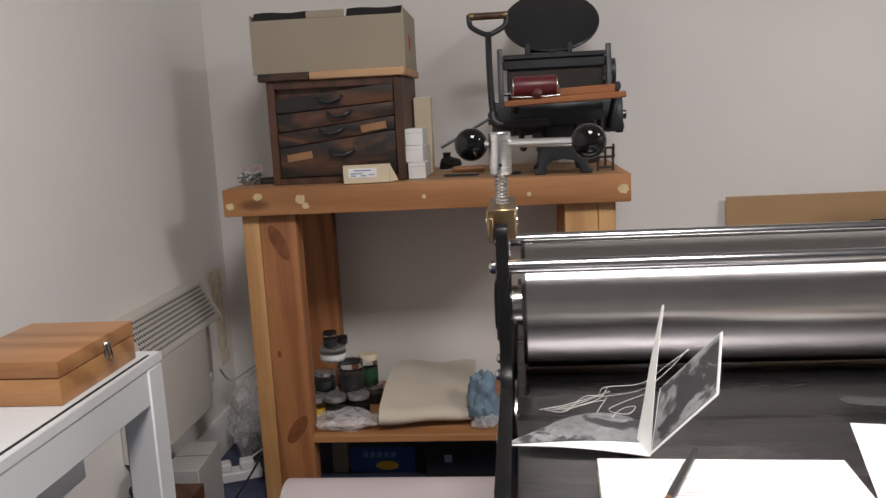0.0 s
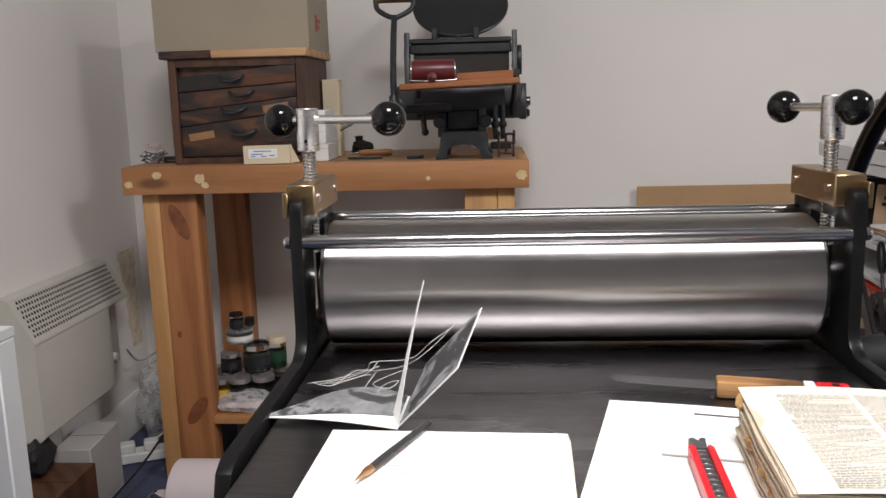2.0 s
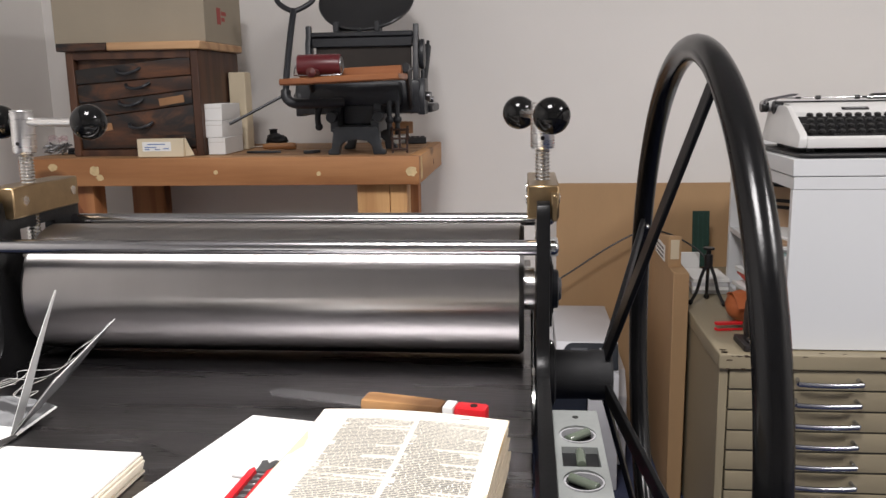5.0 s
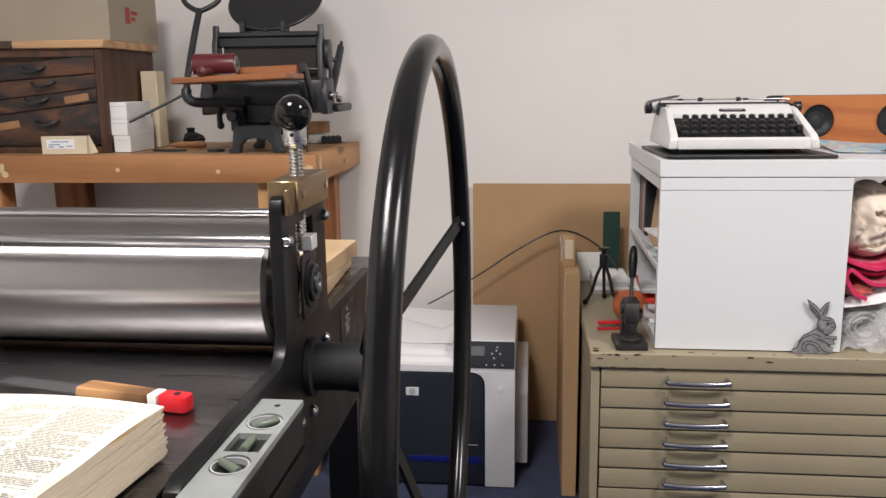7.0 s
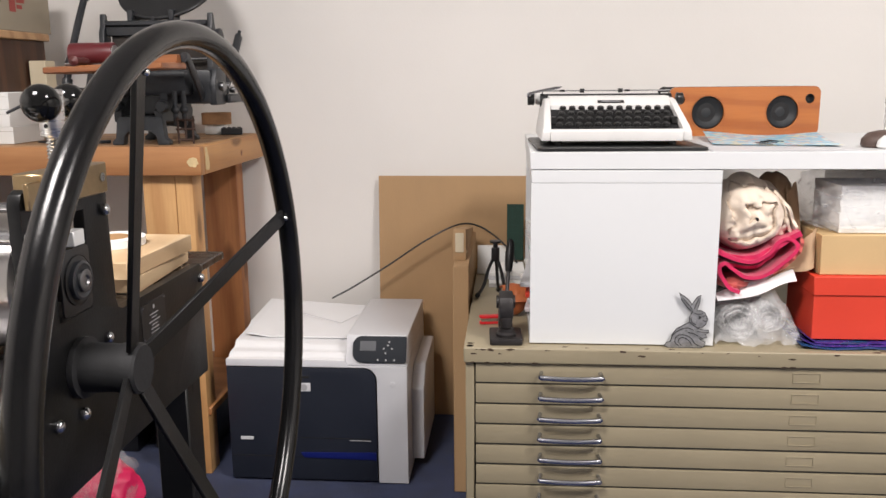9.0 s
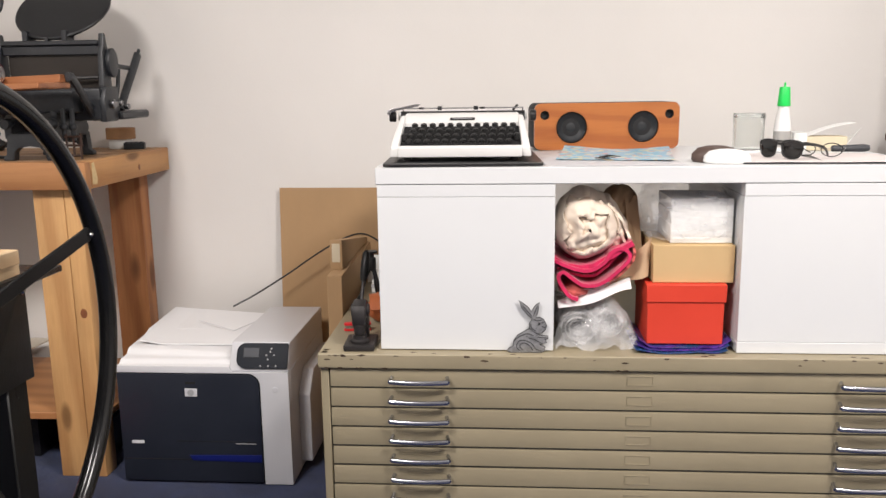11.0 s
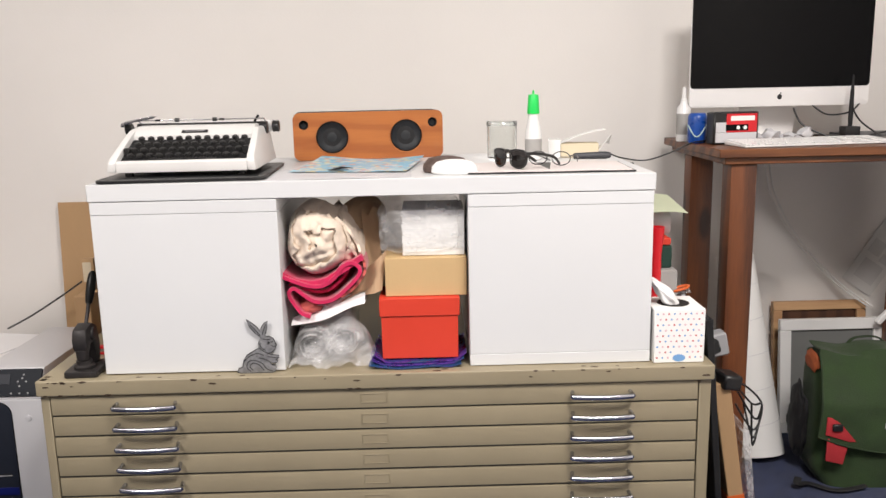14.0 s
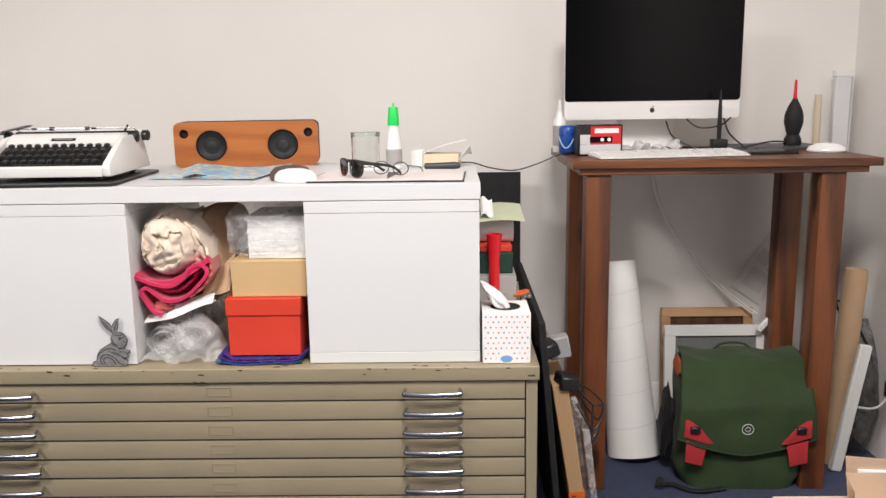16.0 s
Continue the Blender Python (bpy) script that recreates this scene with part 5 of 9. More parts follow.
    cyl(bm, (0.150, 0.150, 0.262), (0.150, 0.270, 0.256), 0.007, seg=12)
    part("link", bm, I, t)
    bm = B()
    tube(bm, [(0.158, 0.180, 0.250), (0.160, 0.165, 0.200), (0.158, 0.140, 0.140)], 0.006, 8)
    part("link", bm, G, t)
    bm = B()
    box(bm, 0.140, 0.192, 0.110, 0.300, 0.104, 0.128, 0.005)
    part("link_block", bm, I, t)
    for y, z in ((0.090, 0.150), (0.120, 0.152), (0.165, 0.140)):
        bm = B()
        cyl(bm, (0.176, y, z), (0.190, y, z), 0.009, seg=14, bev=0.002)
        part("pin", bm, M["dark_steel"], t, "worn bright pin")
    for x, y in ((0.092, -0.04), (0.112, -0.03)):
        bm = B()
        cyl(bm, (x, y, 0.050), (x, y, 0.140), 0.007, seg=12)
        ball(bm, (x, y, 0.090), 0.012, 14)
        part("rod", bm, G, t)
    bm = B()
    for p, q in (((0.100, -0.05, 0.002), (0.100, -0.05, 0.072)), ((0.140, -0.05, 0.002), (0.140, -0.05, 0.066)), ((0.094, -0.05, 0.040), (0.146, -0.05, 0.040)), ((0.094, -0.05, 0.064), (0.146, -0.05, 0.064)),
                 ((0.100, -0.05, 0.012), (0.140, -0.05, 0.012)), ((0.120, -0.05, 0.012), (0.120, -0.05, 0.064)), ((0.142, -0.05, 0.040), (0.142, -0.05, 0.074))):
        cyl(bm, p, q, 0.0032, seg=8)
    part("gauge_frame", bm, M["rust_iron"], t, "small rusty iron gauge cage")
    bm = B()
    tube(bm, spline([(-0.100, -0.03, 0.128), (-0.104, -0.045, 0.100), (-0.100, -0.05, 0.072)], 5), 0.008, 10)
    ball(bm, (-0.100, -0.05, 0.074), 0.0105, 14)
    part("throw_lever", bm, G, t)
    return t


M["rust_iron"] = mat("rusty_iron", (0.050, 0.026, 0.018), 0.6, 0.3, var=0.3, scale=40, bump=0.2)
M["oldbrown_flat"] = mat("brown_black_metal", (0.028, 0.022, 0.018), 0.5, 0.2, var=0.2, scale=10, bump=0.1)
M["brass_dull"] = mat("dull_brass", (0.22, 0.17, 0.08), 0.4, 0.8, var=0.2)
M["feed_wood"] = wood("reddish_feed_board", (0.37, 0.145, 0.055), (0.24, 0.08, 0.03), 0, 26, 0.4)
platen_press()


def brayer():
    t = thing("brayer", "maroon rubber ink roller in a wire frame on a board", "ink roller", at=(-0.086, 2.050, 1.1372), rz=2)
    bm = B()
    cyl(bm, (-0.055, 0, 0.031), (0.055, 0, 0.031), 0.027, seg=36, bev=0.002)
    r = part("roller", bm, M["maroon"], t)
    for x in (-0.0562, 0.0562):
        bm = B()
        cyl(bm, (x - 0.001, 0, 0.031), (x + 0.001, 0, 0.031), 0.021, seg=24)
        part("end_plate", bm, M["tin"], r)
    bm = B()
    tube(bm, [(-0.061, 0, 0.031), (-0.063, -0.015, 0.02), (-0.061, -0.03, 0.006), (-0.02, -0.033, 0.004), (0.02, -0.033, 0.004), (0.061, -0.03, 0.006), (0.063, -0.015, 0.02), (0.061, 0, 0.031)], 0.0018, 8)
    part("wire_frame", bm, M["chrome"], t)
    bm = B()
    lathe(bm, [(0, 0), (0.007, 0.002), (0.010, 0.02), (0.008, 0.05), (0.012, 0.075), (0, 0.082)], (0, -0.034, 0.011), 16, pose(0, 0, 0, 90, 0, 0))
    part("handle", bm, M["maroon_wood"], t)


M["maroon_wood"] = mat("dark_red_wood", (0.09, 0.02, 0.018), 0.4, var=0.2)
brayer()

# rolls and blocks behind the small press
bm = B()
cyl(bm, (0, 0, 0), (0, 0, 0.030), 0.036, seg=32, bev=0.002)
single("white_tape_roll", bm, M["paper"], "white paper tape roll on a bench", "tape", at=(0.028, 2.590, ZB + 0.0005))
bm = B()
lathe(bm, [(0.020, 0), (0.046, 0), (0.046, 0.036), (0.020, 0.036), (0.020, 0)], (0, 0, 0), 32)
single("brown_tape_roll", bm, M["tan_label"], "brown parcel tape roll on a white roll", "tape", at=(0.030, 2.590, ZB + 0.0315))
bm = B()
box(bm, -0.032, 0.032, -0.016, 0.016, 0, 0.020, 0.001)
for k in range(4):
    box(bm, -0.028 + 0.015 * k, -0.018 + 0.015 * k, -0.013, 0.013, 0.0205, 0.023, 0.0004)
single("type_block", bm, M["grey_iron"], "small grey metal type block on a bench corner", "type block", at=pose(0.088, 2.560, ZB + 0.0005, 0, 0, 15))


# ---- low shelf of the bench ----
def jar(x, y, z, r, h, lid, label_mat):
    t = thing("ink_jar", "small clear glass jar with a metal lid on a shelf", "jar", "ink jars", at=(x, y, z))
    bm = B()
    lathe(bm, [(0, 0.001), (r * 0.94, 0), (r, 0.003), (r, h * 0.72), (r * 0.93, h * 0.80), (r * 0.93, h * 0.84)], (0, 0, 0), 24)
    g = part("jar_body", bm, M["clear"], t)
    bm = B()
    lathe(bm, [(0, 0.003), (r * 0.9, 0.003), (r * 0.9, h * 0.5), (0, h * 0.52)], (0, 0, 0), 20)
    part("contents", bm, label_mat, g)
    bm = B()
    lathe(bm, [(0, h), (r * 0.95, h), (r * 0.99, h * 0.985), (r * 0.99, h * 0.80), (r * 0.94, h * 0.80)], (0, 0, 0), 24)
    part("lid", bm, lid, t)
    bm = B()
    lathe(bm, [(r * 1.006, h * 0.22), (r * 1.006, h * 0.55)], (0, 0, 0), 24)
    part("label", bm, label_mat, g)


ZS = 0.1975
M["green_dark"] = mat("dark_green_label", (0.02, 0.07, 0.03), 0.5, var=0.1)
# front row, then tiers piled behind and above it
for x, y, z, r, h, ld, lb in ((-0.782, 2.262, 0, 0.030, 0.072, "tin", "yellow"), (-0.721, 2.258, 0, 0.033, 0.076, "tin", "black_plastic"), (-0.652, 2.272, 0, 0.034, 0.078, "tin", "black_plastic"),
                              (-0.760, 2.335, 0, 0.034, 0.070, "tin", "grey_iron"), (-0.686, 2.342, 0, 0.034, 0.068, "tin", "black_plastic"), (-0.835, 2.330, 0, 0.032, 0.085, "tin", "grey_iron"),
                              (-0.768, 2.330, 0.0705, 0.033, 0.062, "tin", "grey_iron"), (-0.681, 2.318, 0.0785, 0.041, 0.088, "clear", "grey_iron"),
                              (-0.735, 2.330, 0.1667, 0.041, 0.045, "tin", "paper"), (-0.740, 2.320, 0.2120, 0.022, 0.050, "black_plastic", "grey_iron"), (-0.708, 2.352, 0.2120, 0.016, 0.026, "black_plastic", "black_plastic"),
                              (-0.628, 2.405, 0, 0.031, 0.062, "tin", "black_plastic"), (-0.640, 2.400, 0.0622, 0.030, 0.103, "cream_card", "green_dark")):
    jar(x, y, ZS + z, r, h, M[ld], M[lb])


def polythene_heap():
    t = thing("polythene_bag", "crumpled clear polythene bag of papers on a shelf", "bag", at=(-0.672, 2.175, ZS + 0.0005))
    bm = B()
    crumple(bm, (0, 0, 0), 0.102, 0.042, 0.028, 12.4, 0.4, 4)
    part("bag", bm, M["bag_dense"], t)
    bm = B()
    crumple(bm, (0.01, 0.004, 0.002), 0.075, 0.024, 0.015, 2.4, 0.3)
    part("papers", bm, M["pink_paper"], t)


polythene_heap()


def felt_roll():
    """A felt flap lying back over the shelf whose front end curls under into a flat, loose roll."""
    def edge(u):
        if u < 0.45:
            k = u / 0.45
            return Vector((0, 0.40 - 0.39 * k, 0.075 - 0.012 * k + 0.018 * math.sin(math.pi * k)))
        a = 2 * math.pi * 1.35 * (u - 0.45) / 0.55
        r = 1 - 0.42 * (u - 0.45) / 0.55
        return Vector((0, 0.012 - 0.050 * r * math.sin(a), 0.034 + 0.029 * r * math.cos(a)))
    def f(u, v):
        p = edge(u)
        sway = 0.020 * math.sin(2.4 * v + 1) * (1 - u)
        return Vector((-0.135 + 0.27 * v + 0.05 * (0.45 - min(u, 0.45)), p.y + 0.05 * v * (1 - 0.4 * u), p.z * (1 - 0.22 * v) + sway * 0.3 + 0.006 * math.sin(9 * v + 5 * u) * (1 - u)))
    bm = B()
    sheet(bm, f, 64, 12, 0.005)
    single("felt_blanket", bm, M["felt"], "cream felt press blanket loosely rolled on a shelf", "blanket", at=pose(-0.432, 2.165, ZS + 0.0055, 0, 0, 4))


felt_roll()


def denim_bundle():
    t = thing("cloth_bundle", "faded blue denim cloth bundled in a plastic tub on a shelf", "cloth", at=(-0.262, 2.20, ZS + 0.0005))
    bm = B()
    crumple(bm, (0, 0, 0.0), 0.045, 0.05, 0.078, 6.6, 0.35, 4)
    part("cloth", bm, M["denim"], t)
    bm = B()
    crumple(bm, (0.008, -0.03, 0.0), 0.045, 0.035, 0.022, 9.6, 0.3)
    part("tub", bm, M["bag_dense"], t)


denim_bundle()

# below the shelf
t = thing("picture_book", "upright blue book cover with a yellow shape below a shelf", "book", at=(-0.595, 2.30, 0.0), rz=0)
bm = B()
box(bm, -0.104, 0.104, 0, 0.012, 0.001, 0.085, 0.001)
bk = part("cover", bm, M["blue_print"], t)
bm = B()
ball(bm, (0.015, -0.0005, 0.024), 0.03, 20, sx=1.2, sy=0.03, sz=0.5)
part("yellow_shape", bm, M["yellow"], bk)
for k in range(5):
    bm = B()
    box(bm, -0.06 + 0.022 * k, -0.045 + 0.022 * k, -0.0008, 0.0002, 0.052, 0.069, 0)
    part("title_bar", bm, M["blue_bar"], bk)
bm = B()
box(bm, -0.16, -0.112, 0, 0.05, 0.0008, 0.125, 0.002)
single("board_pack", bm, M["card_grey"], "grey board pack standing below a shelf", "board", at=(-0.595, 2.30, 0.0))
t = thing("tool_case", "black plastic tool case with bright catches below a shelf", "case", at=(-0.30, 2.29, 0.0))
bm = B()
box(bm, -0.15, 0.15, -0.05, 0.12, 0.001, 0.132, 0.006, seg=2)
part("case_body", bm, M["black_plastic"], t)
for x in (-0.08, 0.09):
    bm = B()
    box(bm, x - 0.012, x + 0.012, -0.054, -0.0495, 0.06, 0.085, 0.001)
    part("catch", bm, M["chrome"], t)
t = thing("crate", "black crate holding folded papers below a bench shelf", "crate", at=(0.0, 2.33, 0.0))
bm = B()
box(bm, -0.11, 0.075, -0.06, 0.12, 0.001, 0.12, 0.004)
part("crate_body", bm, M["black_plastic"], t)
for k in range(5):
    bm = B()
    box(bm, -0.10, 0.065, -0.05, 0.11, 0.1205 + 0.004 * k, 0.1238 + 0.004 * k, 0.0004, pose(0, 0, 0, 0, 0, 3 * math.sin(5 * k)))
    part("folded_paper", bm, M["pale_teal"] if k % 2 else M["paper"], t)


# ---- things on the press bed ----
ZP = 0.7975
M["etch"] = mat("grey_printed_paper", (0.24, 0.245, 0.25), 0.6, var=0.5, scale=14, bump=0.1, stain=(0.045, 0.045, 0.047), stain_at=0.52, stain_scale=16)
M["thread"] = mat("white_linen_thread", (0.75, 0.74, 0.71), 0.8, var=0.05)
M["grey_wood"] = mat("grey_pen_shaft", (0.035, 0.033, 0.031), 0.4, var=0.1)
M["copper"] = mat("copper_ferrule", (0.60, 0.33, 0.16), 0.3, 0.9, var=0.15)
M["red_text"] = mat("red_pencil_lines", (0.62, 0.36, 0.36), 0.8, var=0.1)
M["handle_wood"] = wood("worn_handle_wood", (0.58, 0.32, 0.13), (0.26, 0.12, 0.045), 0, 40, 0.5, 0.22)
M["blade"] = brushed("worn_blade_steel", (0.30, 0.30, 0.31), 0.3, 0, 200)
M["blade_dark"] = brushed("blackened_blade_steel", (0.30, 0.30, 0.31), 0.40, 0, 200)
M["level_grey"] = mat("worn_cast_aluminium", (0.28, 0.295, 0.285), 0.45, 0.3, var=0.12, scale=20, bump=0.15, stain=(0.10, 0.10, 0.10), stain_at=0.7, stain_scale=14)
M["page_text"] = mat("page_print", (0.20, 0.198, 0.19), 0.8, var=0.25, scale=60)


def standing_booklet():
    """A sewn booklet left open on its spine, its leaves curling up, shaped to fit the camera's view."""
    t = thing("booklet", "hand-sewn booklet of etchings standing open on the press bed", "booklet", at=(-0.022, 0.574, ZP + 0.0012))
    spine = Vector((0.004, 0.074, 0.004))
    left = Vector((-0.135, 0.022, 0.003))
    near, back = Vector((0.057, -0.013, 0.061)), Vector((0.021, 0.076, 0.036))

    def left_leaf(u, v):
        return left * u + (spine * (1 - u) + Vector((0.053, 0.042, 0.006)) * u) * v + Vector((0, 0, 0.003 * math.sin(math.pi * u) + 0.006 * math.sin(math.pi * u) * v))
    def right_leaf(u, v):
        return near * u + back * v + Vector((0, 0, 0.002))
    def middle_leaf(u, v):
        edge = Vector((0.016 * u + 0.007 * u * u, 0.060 * u, 0.126 * u + 0.001))
        # depth follows the line of sight, so the leaf looks narrow
        rear = Vector((-0.26, 0.88, -0.38 * min(1, 3 * u))) * (0.034 - 0.029 * u)
        return edge + rear * v
    bm = B()
    sheet(bm, left_leaf, 14, 10, 0.0006)
    a = part("left_leaf", bm, M["paper"], t, "white paper leaf")
    bm = B()
    sheet(bm, lambda u, v: left_leaf(0.02 + 0.96 * u, 0.32 * (1 - u) + 0.02 + (0.98 - 0.32 * (1 - u)) * v) + Vector((0, 0, 0.0010)), 14, 10, 0.0004)
    part("left_print", bm, M["etch"], a, "grey cloudy etched print")
    bm = B()
    sheet(bm, middle_leaf, 14, 4, 0.0005)
    part("middle_leaf", bm, M["paper"], t, "white leaf standing upright")
    bm = B()
    sheet(bm, right_leaf, 14, 10, 0.0006)
    c = part("right_leaf", bm, M["paper"], t, "white leaf leaning out")
    bm = B()
    sheet(bm, lambda u, v: right_leaf(0.02 + 0.96 * u, 0.03 + 0.94 * v) + Vector((0.0004, -0.0011, -0.0005)), 14, 10, 0.0004)
    part("right_print", bm, M["etch"], c, "grey cloudy etched print")
    bm = B()
    sheet(bm, lambda u, v: right_leaf(0.03 + 0.94 * u, 0.03 + 0.93 * v) + Vector((-0.0006, 0.0006, 0.0010)), 14, 10, 0.0004)
    part("inner_print", bm, M["etch"], c, "grey cloudy etched print")
    random.seed(5)
    for k in range(5):
        pts = [(-0.098 + 0.006 * k, 0.074, 0.019)]
        for i in range(1, 6):
            s = i / 6
            j = 0.010 * math.sin(math.pi * s)
            pts.append((-0.098 + 0.150 * s + random.uniform(-j, j), 0.074 + 0.006 * s + random.uniform(-j, j), 0.018 + 0.060 * s * s + random.uniform(-j * 0.6, j * 0.8)))
        if k < 2:
            pts.append((0.050, 0.080, 0.076 + 0.002 * k))
        else:
            pts = pts[:4]
        bm = B()
        tube(bm, spline(pts, 8), 0.00032, 5)
        part("thread", bm, M["thread"], t, "loose white sewing thread" if k == 0 else "")
    bm = B()
    tube(bm, spline([(-0.03, 0.082, 0.028), (-0.045, 0.07, 0.008), (-0.036, 0.06, 0.004), (-0.02, 0.066, 0.020), (-0.005, 0.06, 0.026), (-0.014, 0.05, 0.022), (-0.03, 0.06, 0.024), (0.006, 0.058, 0.040)], 8), 0.00032, 5)
    part("thread", bm, M["thread"], t)


standing_booklet()


def notebook():
    t = thing("sketch_book", "thick white paper book with faint red pencil lettering", "book", at=(0.0235, 0.4075, ZP + 0.0004), rz=-2.5)
    w, d = 0.1010, 0.122
    for k in range(6):
        bm = B()
        e = 0.0012 * math.sin(11 * k)
        box(bm, -w + e, w + e, -d, d + 0.0008 * math.cos(7 * k), 0.0031 * k, 0.0031 * k + 0.0027, 0.0006)
        part("signature", bm, M["paper"] if k == 5 else M["cream_paper"], t)
    top = 0.0031 * 5 + 0.0027
    # hand-drawn capitals that run up the page, in thin pencil strokes
    def stroke(pts):
        bm = B()
        tube(bm, [Vector((-0.046 + 0.022 * (1 - b), 0.040 + a, top + 0.0002)) for a, b in pts], 0.00028, 4)
        part("pencil_letter", bm, M["red_text"], t)
    stroke([(0, 0), (0, 1)])
    stroke([(0.012, 0), (0.012, 1)])
    stroke([(0, 0.5), (0.012, 0.5)])
    stroke([(0.028, 1), (0.018, 1), (0.018, 0), (0.028, 0)])
    stroke([(0.018, 0.5), (0.026, 0.5)])
    stroke([(0.044, 0.9), (0.040, 1), (0.035, 0.9), (0.035, 0.65), (0.043, 0.4), (0.043, 0.1), (0.038, 0), (0.034, 0.1)])
    random.seed(3)
    for k in range(12):
        bm = B()
        x, y = random.uniform(-0.036, -0.022), 0.028 - 0.011 * k
        tube(bm, [(x, y, top + 0.0002), (x + 0.008, y + 0.0008, top + 0.0002), (x + 0.016, y, top + 0.0002)], 0.0002, 4)
        part("pencil_line", bm, M["red_text"], t)
    return t


M["cream_paper"] = mat("cream_page_edges", (0.74, 0.68, 0.55), 0.8, var=0.05)
notebook()


def dip_pen():
    t = thing("dip_pen", "dip pen with a dark shaft and copper nib on a book", "pen", at=(-0.0135, 0.481, ZP + 0.0228), rz=67.5)
    bm = B()
    lathe(bm, [(0, -0.036), (0.0029, -0.0355), (0.0034, -0.02), (0.0031, 0.03), (0.0024, 0.062), (0, 0.063)], (0, 0, 0), 14, pose(0, 0, 0, 0, 90, 0))
    part("shaft", bm, M["grey_wood"], t)
    bm = B()
    lathe(bm, [(0.0031, -0.0355), (0.0032, -0.043), (0.0020, -0.048), (0.0002, -0.060)], (0, 0, 0), 12, pose(0, 0, 0, 0, 90, 0))
    part("nib", bm, M["copper"], t)


dip_pen()

M["ink_faint"] = mat("faint_grey_print", (0.40, 0.39, 0.38), 0.8, var=0.1)
t = thing("printed_sheet", "white sheet of paper with small printed lines on the press bed", "paper", at=(0.2425, 0.481, ZP + 0.0003), rz=-13.5)
bm = B()
sheet(bm, lambda u, v: Vector((-0.10 + 0.20 * u, -0.15 + 0.30 * v, 0.0006 + 0.0016 * math.sin(3 * u) * (v > 0.9))), 8, 8, 0.0004)
ps = part("sheet", bm, M["paper"], t)
for a, b, y in ((-0.02, 0.02, 0.128), (0.025, 0.06, 0.128), (-0.045, -0.005, 0.03), (0.0, 0.02, 0.03)):
    bm = B()
    box(bm, a, b, y - 0.0011, y + 0.0011, 0.0012, 0.0022, 0)
    part("print_bar", bm, M["ink"] if y > 0.1 else M["ink_faint"], ps)


def snap_knife():
    t = thing("snap_off_knife", "red plastic snap-off knife lying on paper", "utility knife", at=(0.2315, 0.4585, ZP + 0.0024), rz=-4)
    for x in (-0.0105, 0.0045):
        bm = B()
        prism(bm, [(x, -0.10), (x + 0.006, -0.10), (x + 0.0062, 0.05), (x + 0.003, 0.056), (x, 0.05)], 0.012, None, 0.0015)
        part("handle_side", bm, M["red"], t)
    bm = B()
    box(bm, -0.0044, 0.0044, -0.10, 0.062, 0.002, 0.0085, 0.0008)
    part("channel", bm, M["grey_plastic"], t)
    for k in range(11):
        bm = B()
        box(bm, -0.004, 0.004, -0.05 + 0.009 * k, -0.0435 + 0.009 * k, 0.0086, 0.0096, 0.0002)
        part("blade_segment", bm, M["blade"], t, "snap-off steel blade segment" if k == 0 else "")
    bm = B()
    prism(bm, [(-0.0055, 0.050), (0.0055, 0.050), (0.0062, 0.066), (0.0072, 0.071), (0.0030, 0.072), (0.0, 0.066), (-0.0030, 0.072), (-0.0075, 0.069), (-0.0062, 0.064)], 0.0105, None, 0.001)
    part("tip_guard", bm, M["grey_dark_tip"], t)


M["grey_dark_tip"] = mat("dark_grey_tip", (0.07, 0.07, 0.07), 0.45, var=0.15)
snap_knife()


